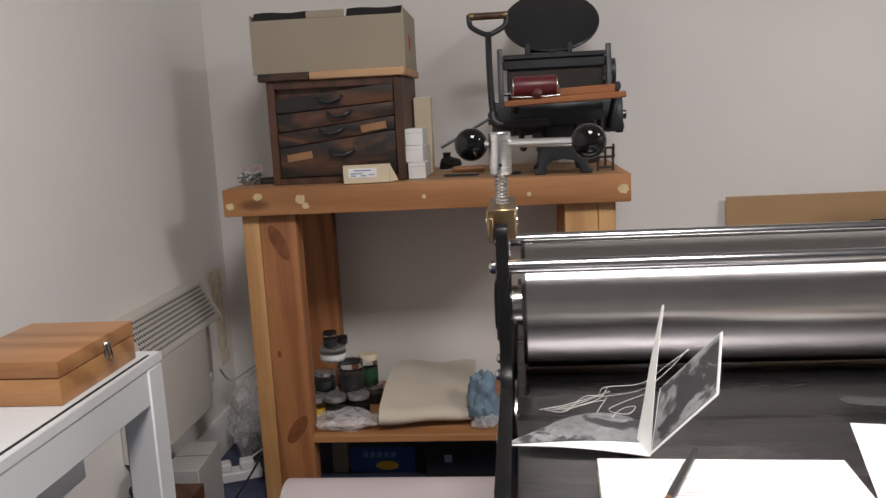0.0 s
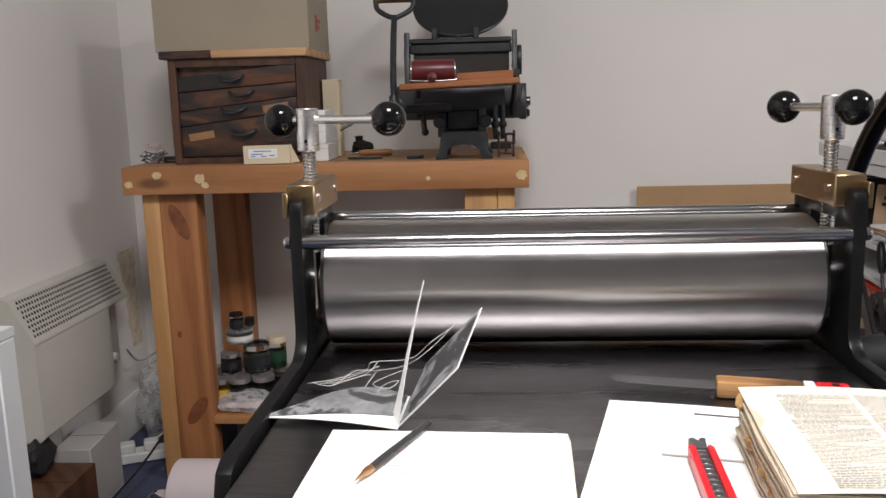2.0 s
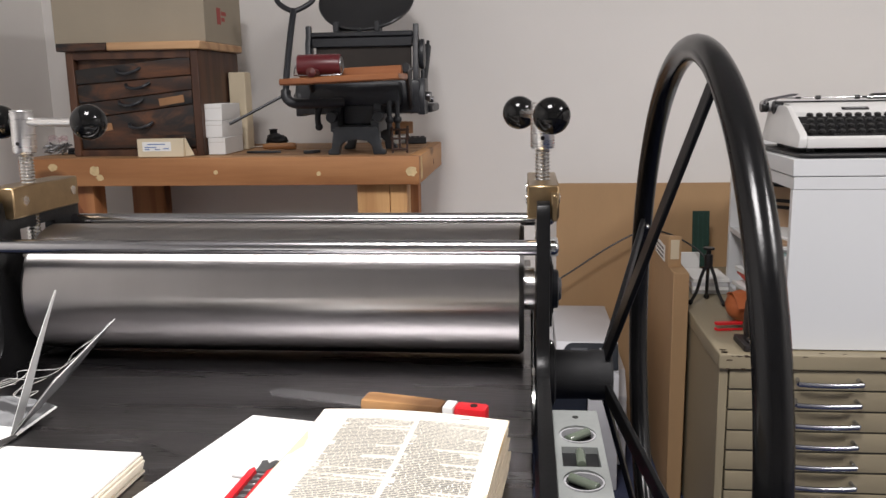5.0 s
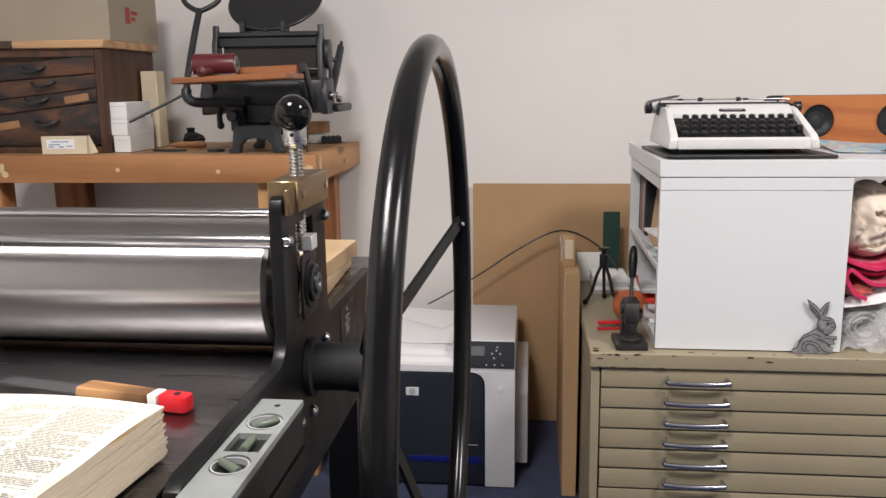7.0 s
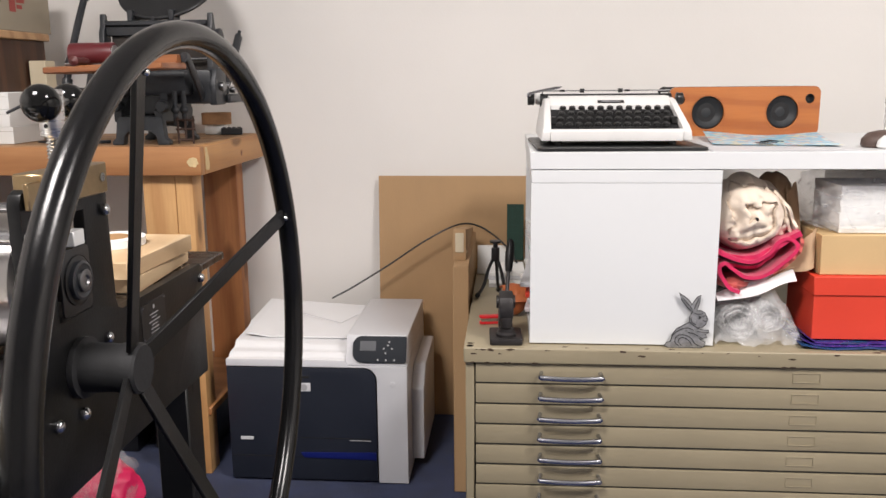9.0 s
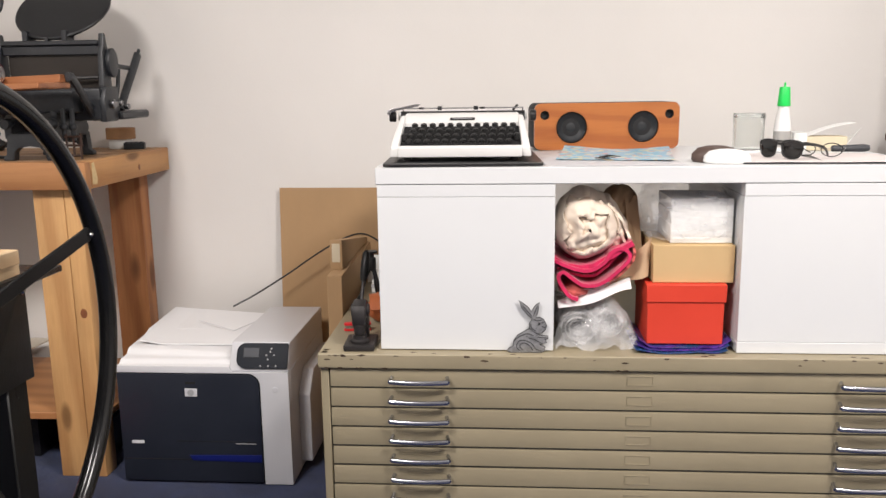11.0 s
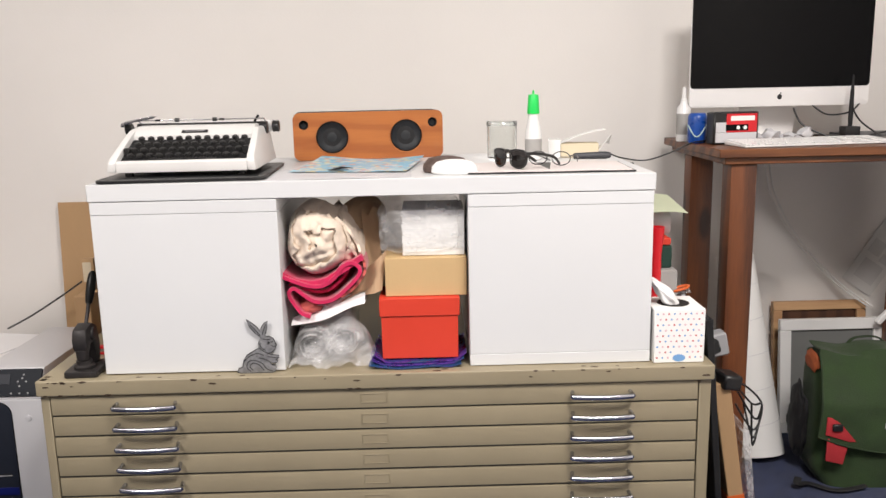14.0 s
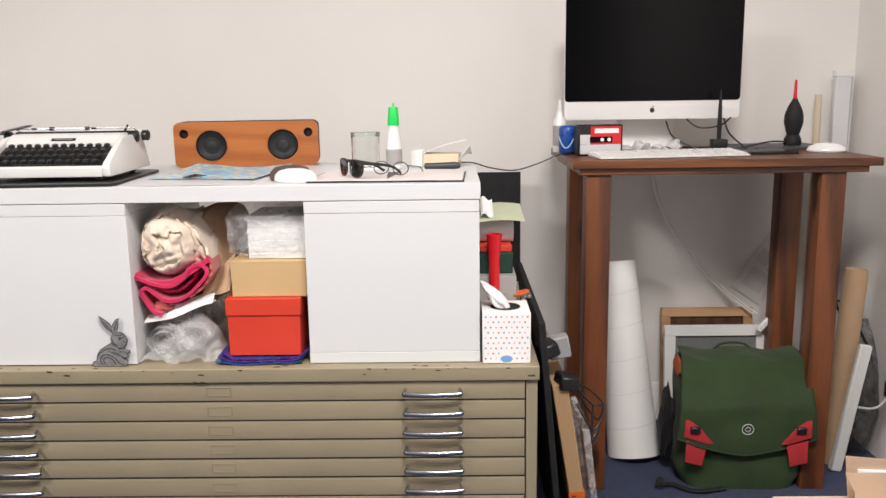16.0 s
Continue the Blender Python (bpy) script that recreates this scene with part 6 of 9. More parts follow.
def old_dictionary():
    t = thing("dictionary", "worn coverless block of a yellowed two-column dictionary", "book", at=(0.3445, 0.4515, ZP + 0.0022), rz=-5)
    w, d = 0.077, 0.098
    random.seed(31)
    n = 22
    hgt = 0.044
    for k in range(n):
        bm = B()
        a, b, c = (random.uniform(-0.0012, 0.0012) for _ in range(3))
        z = hgt * k / n
        m = pose(a, b, 0, 0, 0, random.uniform(-0.7, 0.7))
        pts = [(-w + random.uniform(-0.003, 0.002), -d), (w, -d + random.uniform(-0.001, 0.001)), (w + random.uniform(-0.001, 0.001), d * 0.3), (w + random.uniform(-0.003, 0.001), d), (0.02, d + random.uniform(-0.0015, 0.001)), (-w + 0.006, d), (-w + random.uniform(-0.002, 0.003), d - 0.008), (-w + random.uniform(-0.004, 0.001), 0)]
        prism(bm, pts, hgt / n * 0.97, m @ Matrix.Translation((0, 0, z)))
        part("page_block", bm, M["paper_old"], t)
    top = hgt
    bm = B()
    sheet(bm, lambda u, v: Vector((-w + 2 * w * u, -d + 2 * d * v, top + 0.0006 + 0.0022 * math.sin(math.pi * u) + 0.0010 * math.sin(7 * v + 3 * u))), 14, 14, 0.0003)
    pg = part("top_page", bm, M["page_top"], t, "yellowed top page")
    # text columns as rows of small unreadable bars
    bm = B()
    surf = lambda x, y: top + 0.0016 + 0.0022 * math.sin(math.pi * (x + w) / (2 * w)) + 0.0010 * math.sin(7 * (y + d) / (2 * d) + 3 * (x + w) / (2 * w))
    for c0, c1 in ((-w + 0.026, 0.005), (0.009, w - 0.012)):
        y = d - 0.022
        while y > -d + 0.004:
            x = c0 + (0.004 if random.random() < 0.25 else 0)
            end = c1 if random.random() < 0.8 else c0 + (c1 - c0) * random.uniform(0.3, 0.9)
            while x < end:
                l = random.uniform(0.0018, 0.0065)
                x2 = min(end, x + l)
                bm.faces.new([bm.verts.new(q) for q in ((x, y, surf(x, y)), (x2, y, surf(x2, y)), (x2, y + 0.00115, surf(x2, y)), (x, y + 0.00115, surf(x, y)))])
                x += l + 0.0007
            y -= 0.00240 if random.random() < 0.93 else 0.0042
    box(bm, -w + 0.03, w - 0.03, d - 0.0095, d - 0.0090, top + 0.0020, top + 0.0030, 0)
    tagged(part("column_print", bm, M["page_text"], pg, "two columns of small unreadable print"), kind="stuff")
    bm = B()
    for k in range(7):
        crumple(bm, (-w + random.uniform(-0.002, 0.004), -0.06 + 0.024 * k, 0.006 + 0.028 * random.random()), 0.004, 0.010, 0.006, 2.0 * k, 0.6, 2)
    tagged(part("torn_spine", bm, M["spine"], t, "brown torn glue along the spine"), kind="stuff")


M["page_top"] = mat("old_page", (0.80, 0.75, 0.64), 0.75, var=0.05, scale=10, bump=0.08)
M["spine"] = mat("torn_brown_glue", (0.48, 0.30, 0.12), 0.8, var=0.3, scale=60)
old_dictionary()


def flat_saw():
    t = thing("flush_cut_saw", "flat blade tool with a worn wooden handle and red end", "hand saw", at=(0.293, 0.665, ZP), rz=-11)
    bm = B()
    prism(bm, [(-0.110, 0.004), (-0.104, 0.016), (0.0, 0.013), (0.0, -0.010), (-0.104, -0.004)], 0.0012, pose(0, 0, 0.009))
    part("blade", bm, M["blade_dark"], t)
    bm = B()
    prism(bm, [(-0.006, -0.012), (0.07, -0.011), (0.075, -0.009), (0.075, 0.010), (0.03, 0.0125), (-0.006, 0.014)], 0.017, pose(0, 0, 0.0005), 0.004)
    part("handle", bm, M["handle_wood"], t, "stained wooden handle")
    bm = B()
    prism(bm, [(0.0755, -0.0095), (0.086, -0.0092), (0.086, 0.0098), (0.0755, 0.0102)], 0.0165, pose(0, 0, 0.0006), 0.002)
    part("white_band", bm, M["paper"], t)
    bm = B()
    prism(bm, rounded(0.0862, 0.117, -0.009, 0.0097, 0.005), 0.0165, pose(0, 0, 0.0006), 0.003)
    part("red_end", bm, M["red"], t, "red painted end with a hole")
    # dark disc on the surface, painted for the shade in a hole
    bm = B()
    cyl(bm, (0.104, 0, 0.0165), (0.104, 0, 0.0178), 0.0035, seg=12)
    part("hang_hole", bm, M["gap"], t)


flat_saw()


# ---- ledge on the press side with a spirit level on it ----
bm = B()
box(bm, 0.3147, 0.360, -0.57, -0.182, 0.734, 0.754, 0.002)
part("side_ledge", bm, M["black_satin"], press)


def spirit_level():
    t = thing("spirit_level", "worn grey metal spirit level with three vials on a ledge", "spirit level", at=(0.4895, 0.4830, 0.7546))
    bm = B()
    box(bm, -0.0205, 0.0205, -0.19, 0.19, 0.0, 0.040, 0.002)
    part("core", bm, M["black_plastic"], t)
    wins = [(-0.019, 0.019)]
    ys = (-0.135, -0.04, 0.055, 0.115)
    out = [(-0.021, -0.191), (0.021, -0.191), (0.021, 0.191), (-0.021, 0.191)]
    holes = [[(0.0165 * math.cos(a), y + 0.020 * math.sin(a)) for a in [2 * math.pi * k / 20 for k in range(20)]] for y in (-0.135, 0.045, 0.135)]
    holes.append([(-0.0155, 0.070), (0.0155, 0.070), (0.0155, 0.108), (-0.0155, 0.108)])
    bm = B()
    prism(bm, out, 0.006, pose(0, 0, 0.0402), 0.0, holes=holes)
    part("top_casting", bm, M["level_grey"], t)
    for k, (y, a) in enumerate(((-0.135, 40), (0.045, -40), (0.135, 45), (0.089, 90))):
        bm = B()
        d = Vector((math.cos(radians(a)), math.sin(radians(a)), 0)) * (0.0135 if k < 3 else 0.013)
        cyl(bm, Vector((0, y, 0.0445)) - d, Vector((0, y, 0.0445)) + d, 0.0042, seg=12, bev=0.001)
        v = part("vial", bm, M["vial"], t, "pale green glass vial")
        if k < 3:
            bm = B()
            lathe(bm, [(0.0145, 0.0), (0.0162, 0.0), (0.0162, 0.0055), (0.0145, 0.0055), (0.0145, 0.0)], (0, y, 0.0402), 24)
            part("vial_ring", bm, M["grey_plastic"], v)
    # dark disc laid on the casting in place of a shaded hole
    bm = B()
    cyl(bm, (0, 0.174, 0.0462), (0, 0.174, 0.0466), 0.003, seg=12)
    part("hang_hole", bm, M["gap"], t)


M["vial"] = mat("pale_green_vial", (0.11, 0.13, 0.10), 0.12, var=0.05, bump=0)
spirit_level()

# ---- behind the roller, at the far end of the bed ----
for k, (z, h, x, y, r) in enumerate(((0.0005, 0.024, 0.325, 1.20, 3), (0.0250, 0.026, 0.332, 1.185, -2))):
    bm = B()
    box(bm, -0.105, 0.10, -0.11, 0.11, 0, h, 0.0015)
    single("plywood_block", bm, M["ply"] if "ply" in M else M.setdefault("ply", wood("pale_birch_block", (0.66, 0.49, 0.30), (0.54, 0.36, 0.20), 1, 22, 0.6)), "pale square-cut wooden block on the press bed", "wood block", "stacked wooden blocks", at=pose(x, y, ZP + z, 0, 0, r))
t = thing("tape_ring", "flat white ring of tape on a wooden block", "tape", at=(0.345, 1.20, ZP + 0.0515))
bm = B()
lathe(bm, [(0.028, 0), (0.050, 0), (0.050, 0.012), (0.028, 0.012), (0.028, 0)], (0, 0, 0), 36)
part("ring", bm, M["paper"], t)
bm = B()
lathe(bm, [(0.0265, 0.0005), (0.0279, 0.0005), (0.0279, 0.0125), (0.0265, 0.0125), (0.0265, 0.0005)], (0, 0, 0), 36)
part("core", bm, M["card"], t)

# pink wrapping and a pale roll of paper on the floor under the press
t = thing("wrapped_parcel", "bright pink paper in a clear bag on the floor", "parcel", at=(-0.06, 1.82, 0.0))
bm = B()
crumple(bm, (0, 0, 0.001), 0.105, 0.085, 0.090, 4.2, 0.18, 4)
part("pink_paper", bm, M.setdefault("hot_pink", mat("hot_pink_paper", (0.85, 0.02, 0.13), 0.5, var=0.1, scale=8, bump=0.2)), t)
bm = B()
crumple(bm, (-0.04, 0.01, 0.001), 0.13, 0.10, 0.11, 7.7, 0.25, 3)
part("bag", bm, M["bag"], t)
t = thing("paper_roll", "wide pale pink paper roll lying on the floor by a bench", "paper roll", at=(-0.50, 1.84, 0.0))
bm = B()
lathe(bm, [(0.02, -0.27), (0.090, -0.27), (0.093, -0.267), (0.093, 0.345), (0.02, 0.345), (0.02, -0.27)], (0, 0, 0.0940), 40, pose(0, 0, 0, 0, 90, 0))
part("roll", bm, M["pink_paper"], t)
bm = B()
sheet(bm, lambda u, v: Vector((-0.34 + 0.10 * u + 0.02 * math.sin(5 * v), -0.06 + 0.13 * v + 0.01 * math.sin(9 * u), 0.10 - 0.05 * v + 0.03 * math.sin(4 * u + 3 * v))), 10, 10, 0.0006)
part("torn_end", bm, M["pink_paper"], t, "crumpled torn end")


# ---- corner under the heater: cartons, socket block and cables ----
def carton(name, x, y, w, d, h, rz, material, label, tape=False):
    t = thing(name, label, "box", at=(x, y, 0.0005), rz=rz)
    bm = B()
    box(bm, -w / 2, w / 2, -d / 2, d / 2, 0, h, 0.002)
    c = part("carton", bm, material, t)
    bm = B()
    box(bm, -w / 2, w / 2, -0.001, 0.001, h - 0.0005, h + 0.0004, 0)
    part("flap_seam", bm, M["gap"], c)
    return t


carton("brown_carton", -1.085, 1.755, 0.17, 0.23, 0.17, 0, M["oldbrown"], "dark brown cardboard box on the floor")
carton("white_carton", -1.075, 1.98, 0.10, 0.20, 0.20, 4, M["pale_grey"] if "pale_grey" in M else M.setdefault("pale_grey", mat("pale_grey_card", (0.36, 0.35, 0.335), 0.7, var=0.05)), "pale grey carton with a printed line on the floor")
bm = B()
crumple(bm, (-1.15, 1.93, 0.001), 0.024, 0.05, 0.16, 5.5, 0.25)
single("white_plastic_bag", bm, M["pale_grey"], "crumpled white plastic bag on the floor", "bag")
bm = B()
crumple(bm, (-1.115, 1.790, 0.171), 0.035, 0.06, 0.045, 15.5, 0.4)
single("black_cloth", bm, M["black_matte"], "crumpled black cloth on a brown carton", "cloth")
t = thing("socket_block", "white mains socket block with plugs on the carpet", "power strip", at=(-1.055, 2.265, 0.001), rz=24)
bm = B()
box(bm, -0.075, 0.075, -0.03, 0.03, 0, 0.032, 0.004)
part("block", bm, M["white_gloss"], t)
for x in (-0.04, 0.03):
    bm = B()
    box(bm, x - 0.022, x + 0.022, -0.022, 0.022, 0.0325, 0.06, 0.004)
    part("plug", bm, M["white_gloss"], t)


def cable(name, pts, r, material, label):
    bm = B()
    tube(bm, spline(pts, 10), r, 7)
    return single(name, bm, material, label, "cable")


cable("mains_cable", [(-1.02, 1.75, 0.004), (-0.98, 1.90, 0.05), (-0.95, 2.05, 0.09), (-0.93, 2.20, 0.14), (-0.95, 2.40, 0.15), (-1.0, 2.60, 0.12)], 0.0035, M["black_plastic"], "black mains cable trailing along the floor")
cable("white_flex", [(-1.02, 2.285, 0.058), (-0.975, 2.31, 0.085), (-0.935, 2.37, 0.09), (-0.91, 2.46, 0.05), (-0.95, 2.56, 0.004), (-1.03, 2.62, 0.004)], 0.0028, M["white_gloss"], "white flex from a socket block")
cable("heater_flex", [(-1.12, 2.365, 0.33), (-1.11, 2.44, 0.27), (-1.02, 2.50, 0.31), (-0.96, 2.55, 0.27), (-0.98, 2.60, 0.12), (-1.06, 2.62, 0.01)], 0.0035, M["grey_plastic"], "grey heater flex looped in the corner")
bm = B()
crumple(bm, (-1.06, 2.46, 0.001), 0.085, 0.10, 0.14, 2.8, 0.30, 4)
single("polythene_bag", bm, M["bag_dense"], "dusty clear polythene bag slumped in a corner", "bag")
random.seed(23)
bm = B()
rim = [(2.625 + random.uniform(-0.010, 0.006), 0.28 + 0.02 * k) for k in range(18)]
rim += [(2.500 + 0.16 * (0.62 - z) + random.uniform(-0.010, 0.010), z) for z in [0.62 - 0.02 * k for k in range(18)]]
prism(bm, rim, 0.0006, Matrix.Translation((LX + 0.0002, 0, 0)) @ YZ)
wst = bpy.data.objects["wall_west"]
part("stain", bm, M["stain"], wst, "yellowed damp stain in the paint")


# ---- things on and in the white shelves ----
ZT, ZC = 0.9455, 0.5223  # board top, chest top
M["canvas"] = mat("raw_canvas", (0.72, 0.61, 0.50), 0.9, var=0.06, scale=14, bump=0.4, bscale=260, sheen=0.2)
M["felt_pink"] = mat("magenta_felt", (0.56, 0.012, 0.085), 0.95, var=0.12, scale=16, bump=0.5, bscale=300, sheen=0.3)
M["felt_coral"] = mat("coral_felt", (0.52, 0.10, 0.085), 0.95, var=0.08, scale=16, bump=0.5, bscale=300, sheen=0.3)
M["kraft"] = mat("creased_kraft_paper", (0.42, 0.28, 0.17), 0.8, var=0.08, scale=9, bump=0.3, bscale=60)
M["tissue"] = mat("white_tissue", (0.80, 0.79, 0.79), 0.85, var=0.03, bump=0.3, bscale=50)
M["foil_purple"] = mat("purple_blue_foil", (0.10, 0.05, 0.34), 0.28, 0.4, var=0.4, scale=30, bump=0.2, stain=(0.03, 0.10, 0.26), stain_at=0.5, stain_scale=9)
M["rabbit"] = mat("etched_pewter", (0.30, 0.30, 0.305), 0.45, 0.5, var=0.35, scale=70, bump=0.5, bscale=190, stain=(0.07, 0.07, 0.07), stain_at=0.60, stain_scale=60)
M["etched_line"] = mat("etched_dark_line", (0.03, 0.03, 0.032), 0.6, 0.2, var=0.2)
M["leather"] = mat("orange_leather", (0.42, 0.115, 0.035), 0.55, var=0.15, scale=18, bump=0.4)
M["iron_brown"] = mat("brown_black_iron", (0.026, 0.023, 0.023), 0.5, 0.3, var=0.25, scale=24, bump=0.2)
M["key_black"] = mat("key_black", (0.012, 0.012, 0.012), 0.3, var=0.1, bump=0.02)
M["cone"] = mat("speaker_cone", (0.013, 0.015, 0.018), 0.5, var=0.1, bump=0.05)
M["green_mat"] = mat("green_cutting_mat", (0.008, 0.040, 0.027), 0.6, var=0.15, scale=40)
M["case_brown"] = mat("dark_brown_shell", (0.085, 0.055, 0.045), 0.5, var=0.2, scale=30)
M["lens"] = mat("dark_lens", (0.010, 0.009, 0.009), 0.05, var=0.1, bump=0)


def patch_mat(name, cols, scale):
    """Printed paper with small coloured patches."""
    m, nt, b = nodes_of(name)
    vo = nt.nodes.new("ShaderNodeTexVoronoi")
    vo.inputs["Scale"].default_value = scale
    nt.links.new(coords(nt), vo.inputs["Vector"])
    sep = nt.nodes.new("ShaderNodeSeparateColor")
    nt.links.new(vo.outputs["Color"], sep.inputs[0])
    c = ramp(nt, sep.outputs[0], [(i / len(cols), k) for i, k in enumerate(cols)])
    nt.nodes[-1].color_ramp.interpolation = "CONSTANT"
    nt.links.new(c, b.inputs["Base Color"])
    b.inputs["Roughness"].default_value = 0.35
    bump_to(nt, b, noise_node(nt, coords(nt), 30.0), 0.1)
    return m


M["map_print"] = patch_mat("pale_blue_print", [(0.22, 0.50, 0.66), (0.36, 0.62, 0.72), (0.62, 0.70, 0.70), (0.26, 0.52, 0.68), (0.58, 0.40, 0.40), (0.22, 0.50, 0.70), (0.70, 0.66, 0.45), (0.40, 0.60, 0.70)], 70)


def typewriter():
    t = thing("typewriter", "grey-white portable typewriter with black keys on a dark mat", "typewriter", at=Matrix.Translation((1.191, 1.806, ZT + 0.0075)) @ pose(0, 0, 0, 0, 0, 1.0) @ Matrix.Diagonal((1.03, 1.0, 0.97, 1.0)))
    W = M["tw_white"]
    w = 0.158
    # cheeks, front lip and hood
    side = [(0.0, 0.010), (0.0, 0.034), (0.010, 0.043), (0.10, 0.085), (0.128, 0.098), (0.15, 0.102), (0.25, 0.099), (0.27, 0.085), (0.275, 0.012)]
    for x in (-w, w - 0.020):
        bm = B()
        prism(bm, side, 0.020, Matrix.Translation((x, 0, 0)) @ YZ, 0.006)
        for v in bm.verts:
            v.co.x -= math.copysign(0.15 * max(0.0, v.co.z - 0.012), x) * (1.0 if abs(v.co.x) > w - 0.010 else 0.55)
        part("cheek", bm, W, t)
    bm = B()
    prism(bm, [(0.000, 0.010), (0.000, 0.032), (0.008, 0.037), (0.020, 0.035), (0.020, 0.010)], 2 * w - 0.040, Matrix.Translation((-w + 0.020, 0, 0)) @ YZ, 0.003)
    part("front_lip", bm, W, t)
    bm = B()
    prism(bm, [(0.118, 0.040), (0.118, 0.086), (0.140, 0.100), (0.155, 0.106), (0.196, 0.107), (0.196, 0.060)], 2 * w - 0.048, Matrix.Translation((-w + 0.024, 0, 0)) @ YZ, 0.003)
    part("hood", bm, W, t)
    bm = B()
    box(bm, -w + 0.022, w - 0.022, 0.02, 0.27, 0.008, 0.030, 0.002)
    part("underframe", bm, M["black_plastic"], t)
    bm = B()
    prism(bm, [(0.021, 0.031), (0.117, 0.076), (0.117, 0.040), (0.021, 0.026)], 2 * w - 0.044, Matrix.Translation((-w + 0.022, 0, 0)) @ YZ)
    part("key_well", bm, M["black_matte"], t)
    bm = B()
    box(bm, -0.027, 0.031, -0.0055, 0.0055, 0.0, 0.0012, 0.0003, Matrix.Translation((0, 0.128, 0.0934)) @ pose(0, 0, 0, 30.6, 0, 0))
    part("name_plate", bm, M["black_plastic"], t, "black name plate with a pale unreadable script")
    bm = B()
    box(bm, -0.020, 0.024, -0.0012, 0.0012, 0.0012, 0.0016, 0, Matrix.Translation((0, 0.128, 0.0934)) @ pose(0, 0, 0, 30.6, 0, 0))
    part("script_bar", bm, M["grey_plastic"], t)
    # keys
    bm = B()
    t2 = B()
    bmesh.ops.create_cone(t2, cap_ends=True, segments=12, radius1=0.0078, radius2=0.0066, depth=0.006)
    bmesh.ops.bevel(t2, geom=[e for e in t2.edges if e.verts[0].co.z > 0 and e.verts[1].co.z > 0], offset=0.0015, segments=2, affect="EDGES")
    join(bm, t2)
    kmesh = mesh_from("key", bm, M["key_black"])
    bm = B()
    cyl(bm, (0, 0, -0.016), (0, 0, -0.003), 0.0018, seg=6)
    smesh = mesh_from("key_stem", bm, M["steel"])
    for r in range(4):
        for c in range(12):
            x = -0.117 + c * 0.0205 + r * 0.0035
            k = part("key", kmesh, M["key_black"], t, at=pose(x, 0.036 + r * 0.0185, 0.047 + r * 0.0115, 20, 0, 0))
            if c % 2 == 0:
                part("key_stem", smesh, M["steel"], k)
    for x in (-0.128, 0.127):
        bm = B()
        box(bm, x - 0.006, x + 0.006, 0.045, 0.075, 0.045, 0.062, 0.002, None)
        part("shift_key", bm, M["key_black"], t)
    bm = B()
    box(bm, -0.075, 0.07, 0.0215, 0.0285, 0.034, 0.041, 0.002)
    part("space_bar", bm, M["key_black"], t)
    # carriage
    bm = B()
    cyl(bm, (-0.15, 0.215, 0.0955), (0.15, 0.215, 0.0955), 0.0155, seg=28)
    pl = part("platen", bm, M["black_plastic"], t)
    for x in (-0.178, 0.163):
        bm = B()
        lathe(bm, [(0, -0.008), (0.012, -0.008), (0.0145, -0.006), (0.0135, 0.0), (0.0145, 0.006), (0.012, 0.008), (0, 0.008)], (x + 0.007, 0.215, 0.098), 20, pose(0, 0, 0, 0, 90, 0))
        part("platen_knob", bm, M["key_black"], pl)
    bm = B()
    box(bm, -0.160, 0.156, 0.2315, 0.262, 0.084, 0.112, 0.004)
    part("carriage", bm, W, t)
    bm = B()
    cyl(bm, (-0.145, 0.200, 0.1185), (0.145, 0.200, 0.1185), 0.0016, seg=8)
    cyl(bm, (-0.145, 0.200, 0.1185), (-0.145, 0.225, 0.110), 0.0016, seg=8)
    cyl(bm, (0.145, 0.200, 0.1185), (0.145, 0.225, 0.110), 0.0016, seg=8)
    bail = part("paper_bail", bm, M["chrome"], t)
    for x in (-0.055, 0.032):
        bm = B()
        cyl(bm, (x - 0.005, 0.200, 0.1185), (x + 0.005, 0.200, 0.1185), 0.005, seg=14)
        part("bail_roller", bm, M["key_black"], bail)
    for x in (-0.10, 0.048):
        bm = B()
        box(bm, x - 0.006, x + 0.006, 0.197, 0.206, 0.116, 0.121, 0.001)
        part("margin_stop", bm, M["key_black"], t)
    bm = B()
    prism(bm, [(-0.179, 0.1090), (-0.172, 0.1085), (-0.160, 0.1135), (-0.108, 0.1235), (-0.100, 0.1290), (-0.116, 0.1290), (-0.176, 0.1170)], 0.006, Matrix.Translation((0, 0.20, 0)) @ XZ, 0.001)
    prism(bm, [(-0.182, 0.104), (-0.173, 0.104), (-0.172, 0.115), (-0.181, 0.114)], 0.022, Matrix.Translation((0, 0.207, 0)) @ XZ, 0.002)
    part("return_lever", bm, M["chrome"], t, "chrome carriage return lever")
    bm = B()
    tube(bm, [(0.122, 0.21, 0.112), (0.128, 0.205, 0.120), (0.132, 0.20, 0.125)], 0.003, 8)
    part("release_lever", bm, M["key_black"], t)
    for x in (-0.12, 0.12):
        for y in (0.03, 0.24):
            bm = B()
            cyl(bm, (x, y, 0.0), (x, y, 0.0085), 0.009, seg=12)
            part("foot", bm, M["black_plastic"], t)


typewriter()
bm = B()
prism(bm, rounded(-0.178, 0.182, -0.115, 0.235, 0.02), 0.0065, None, 0.001)
single("case_base", bm, M["black_plastic"], "rounded black typewriter mat on a white board", "mat", at=pose(1.193, 1.866, ZT + 0.0004, 0, 0, 2.5))


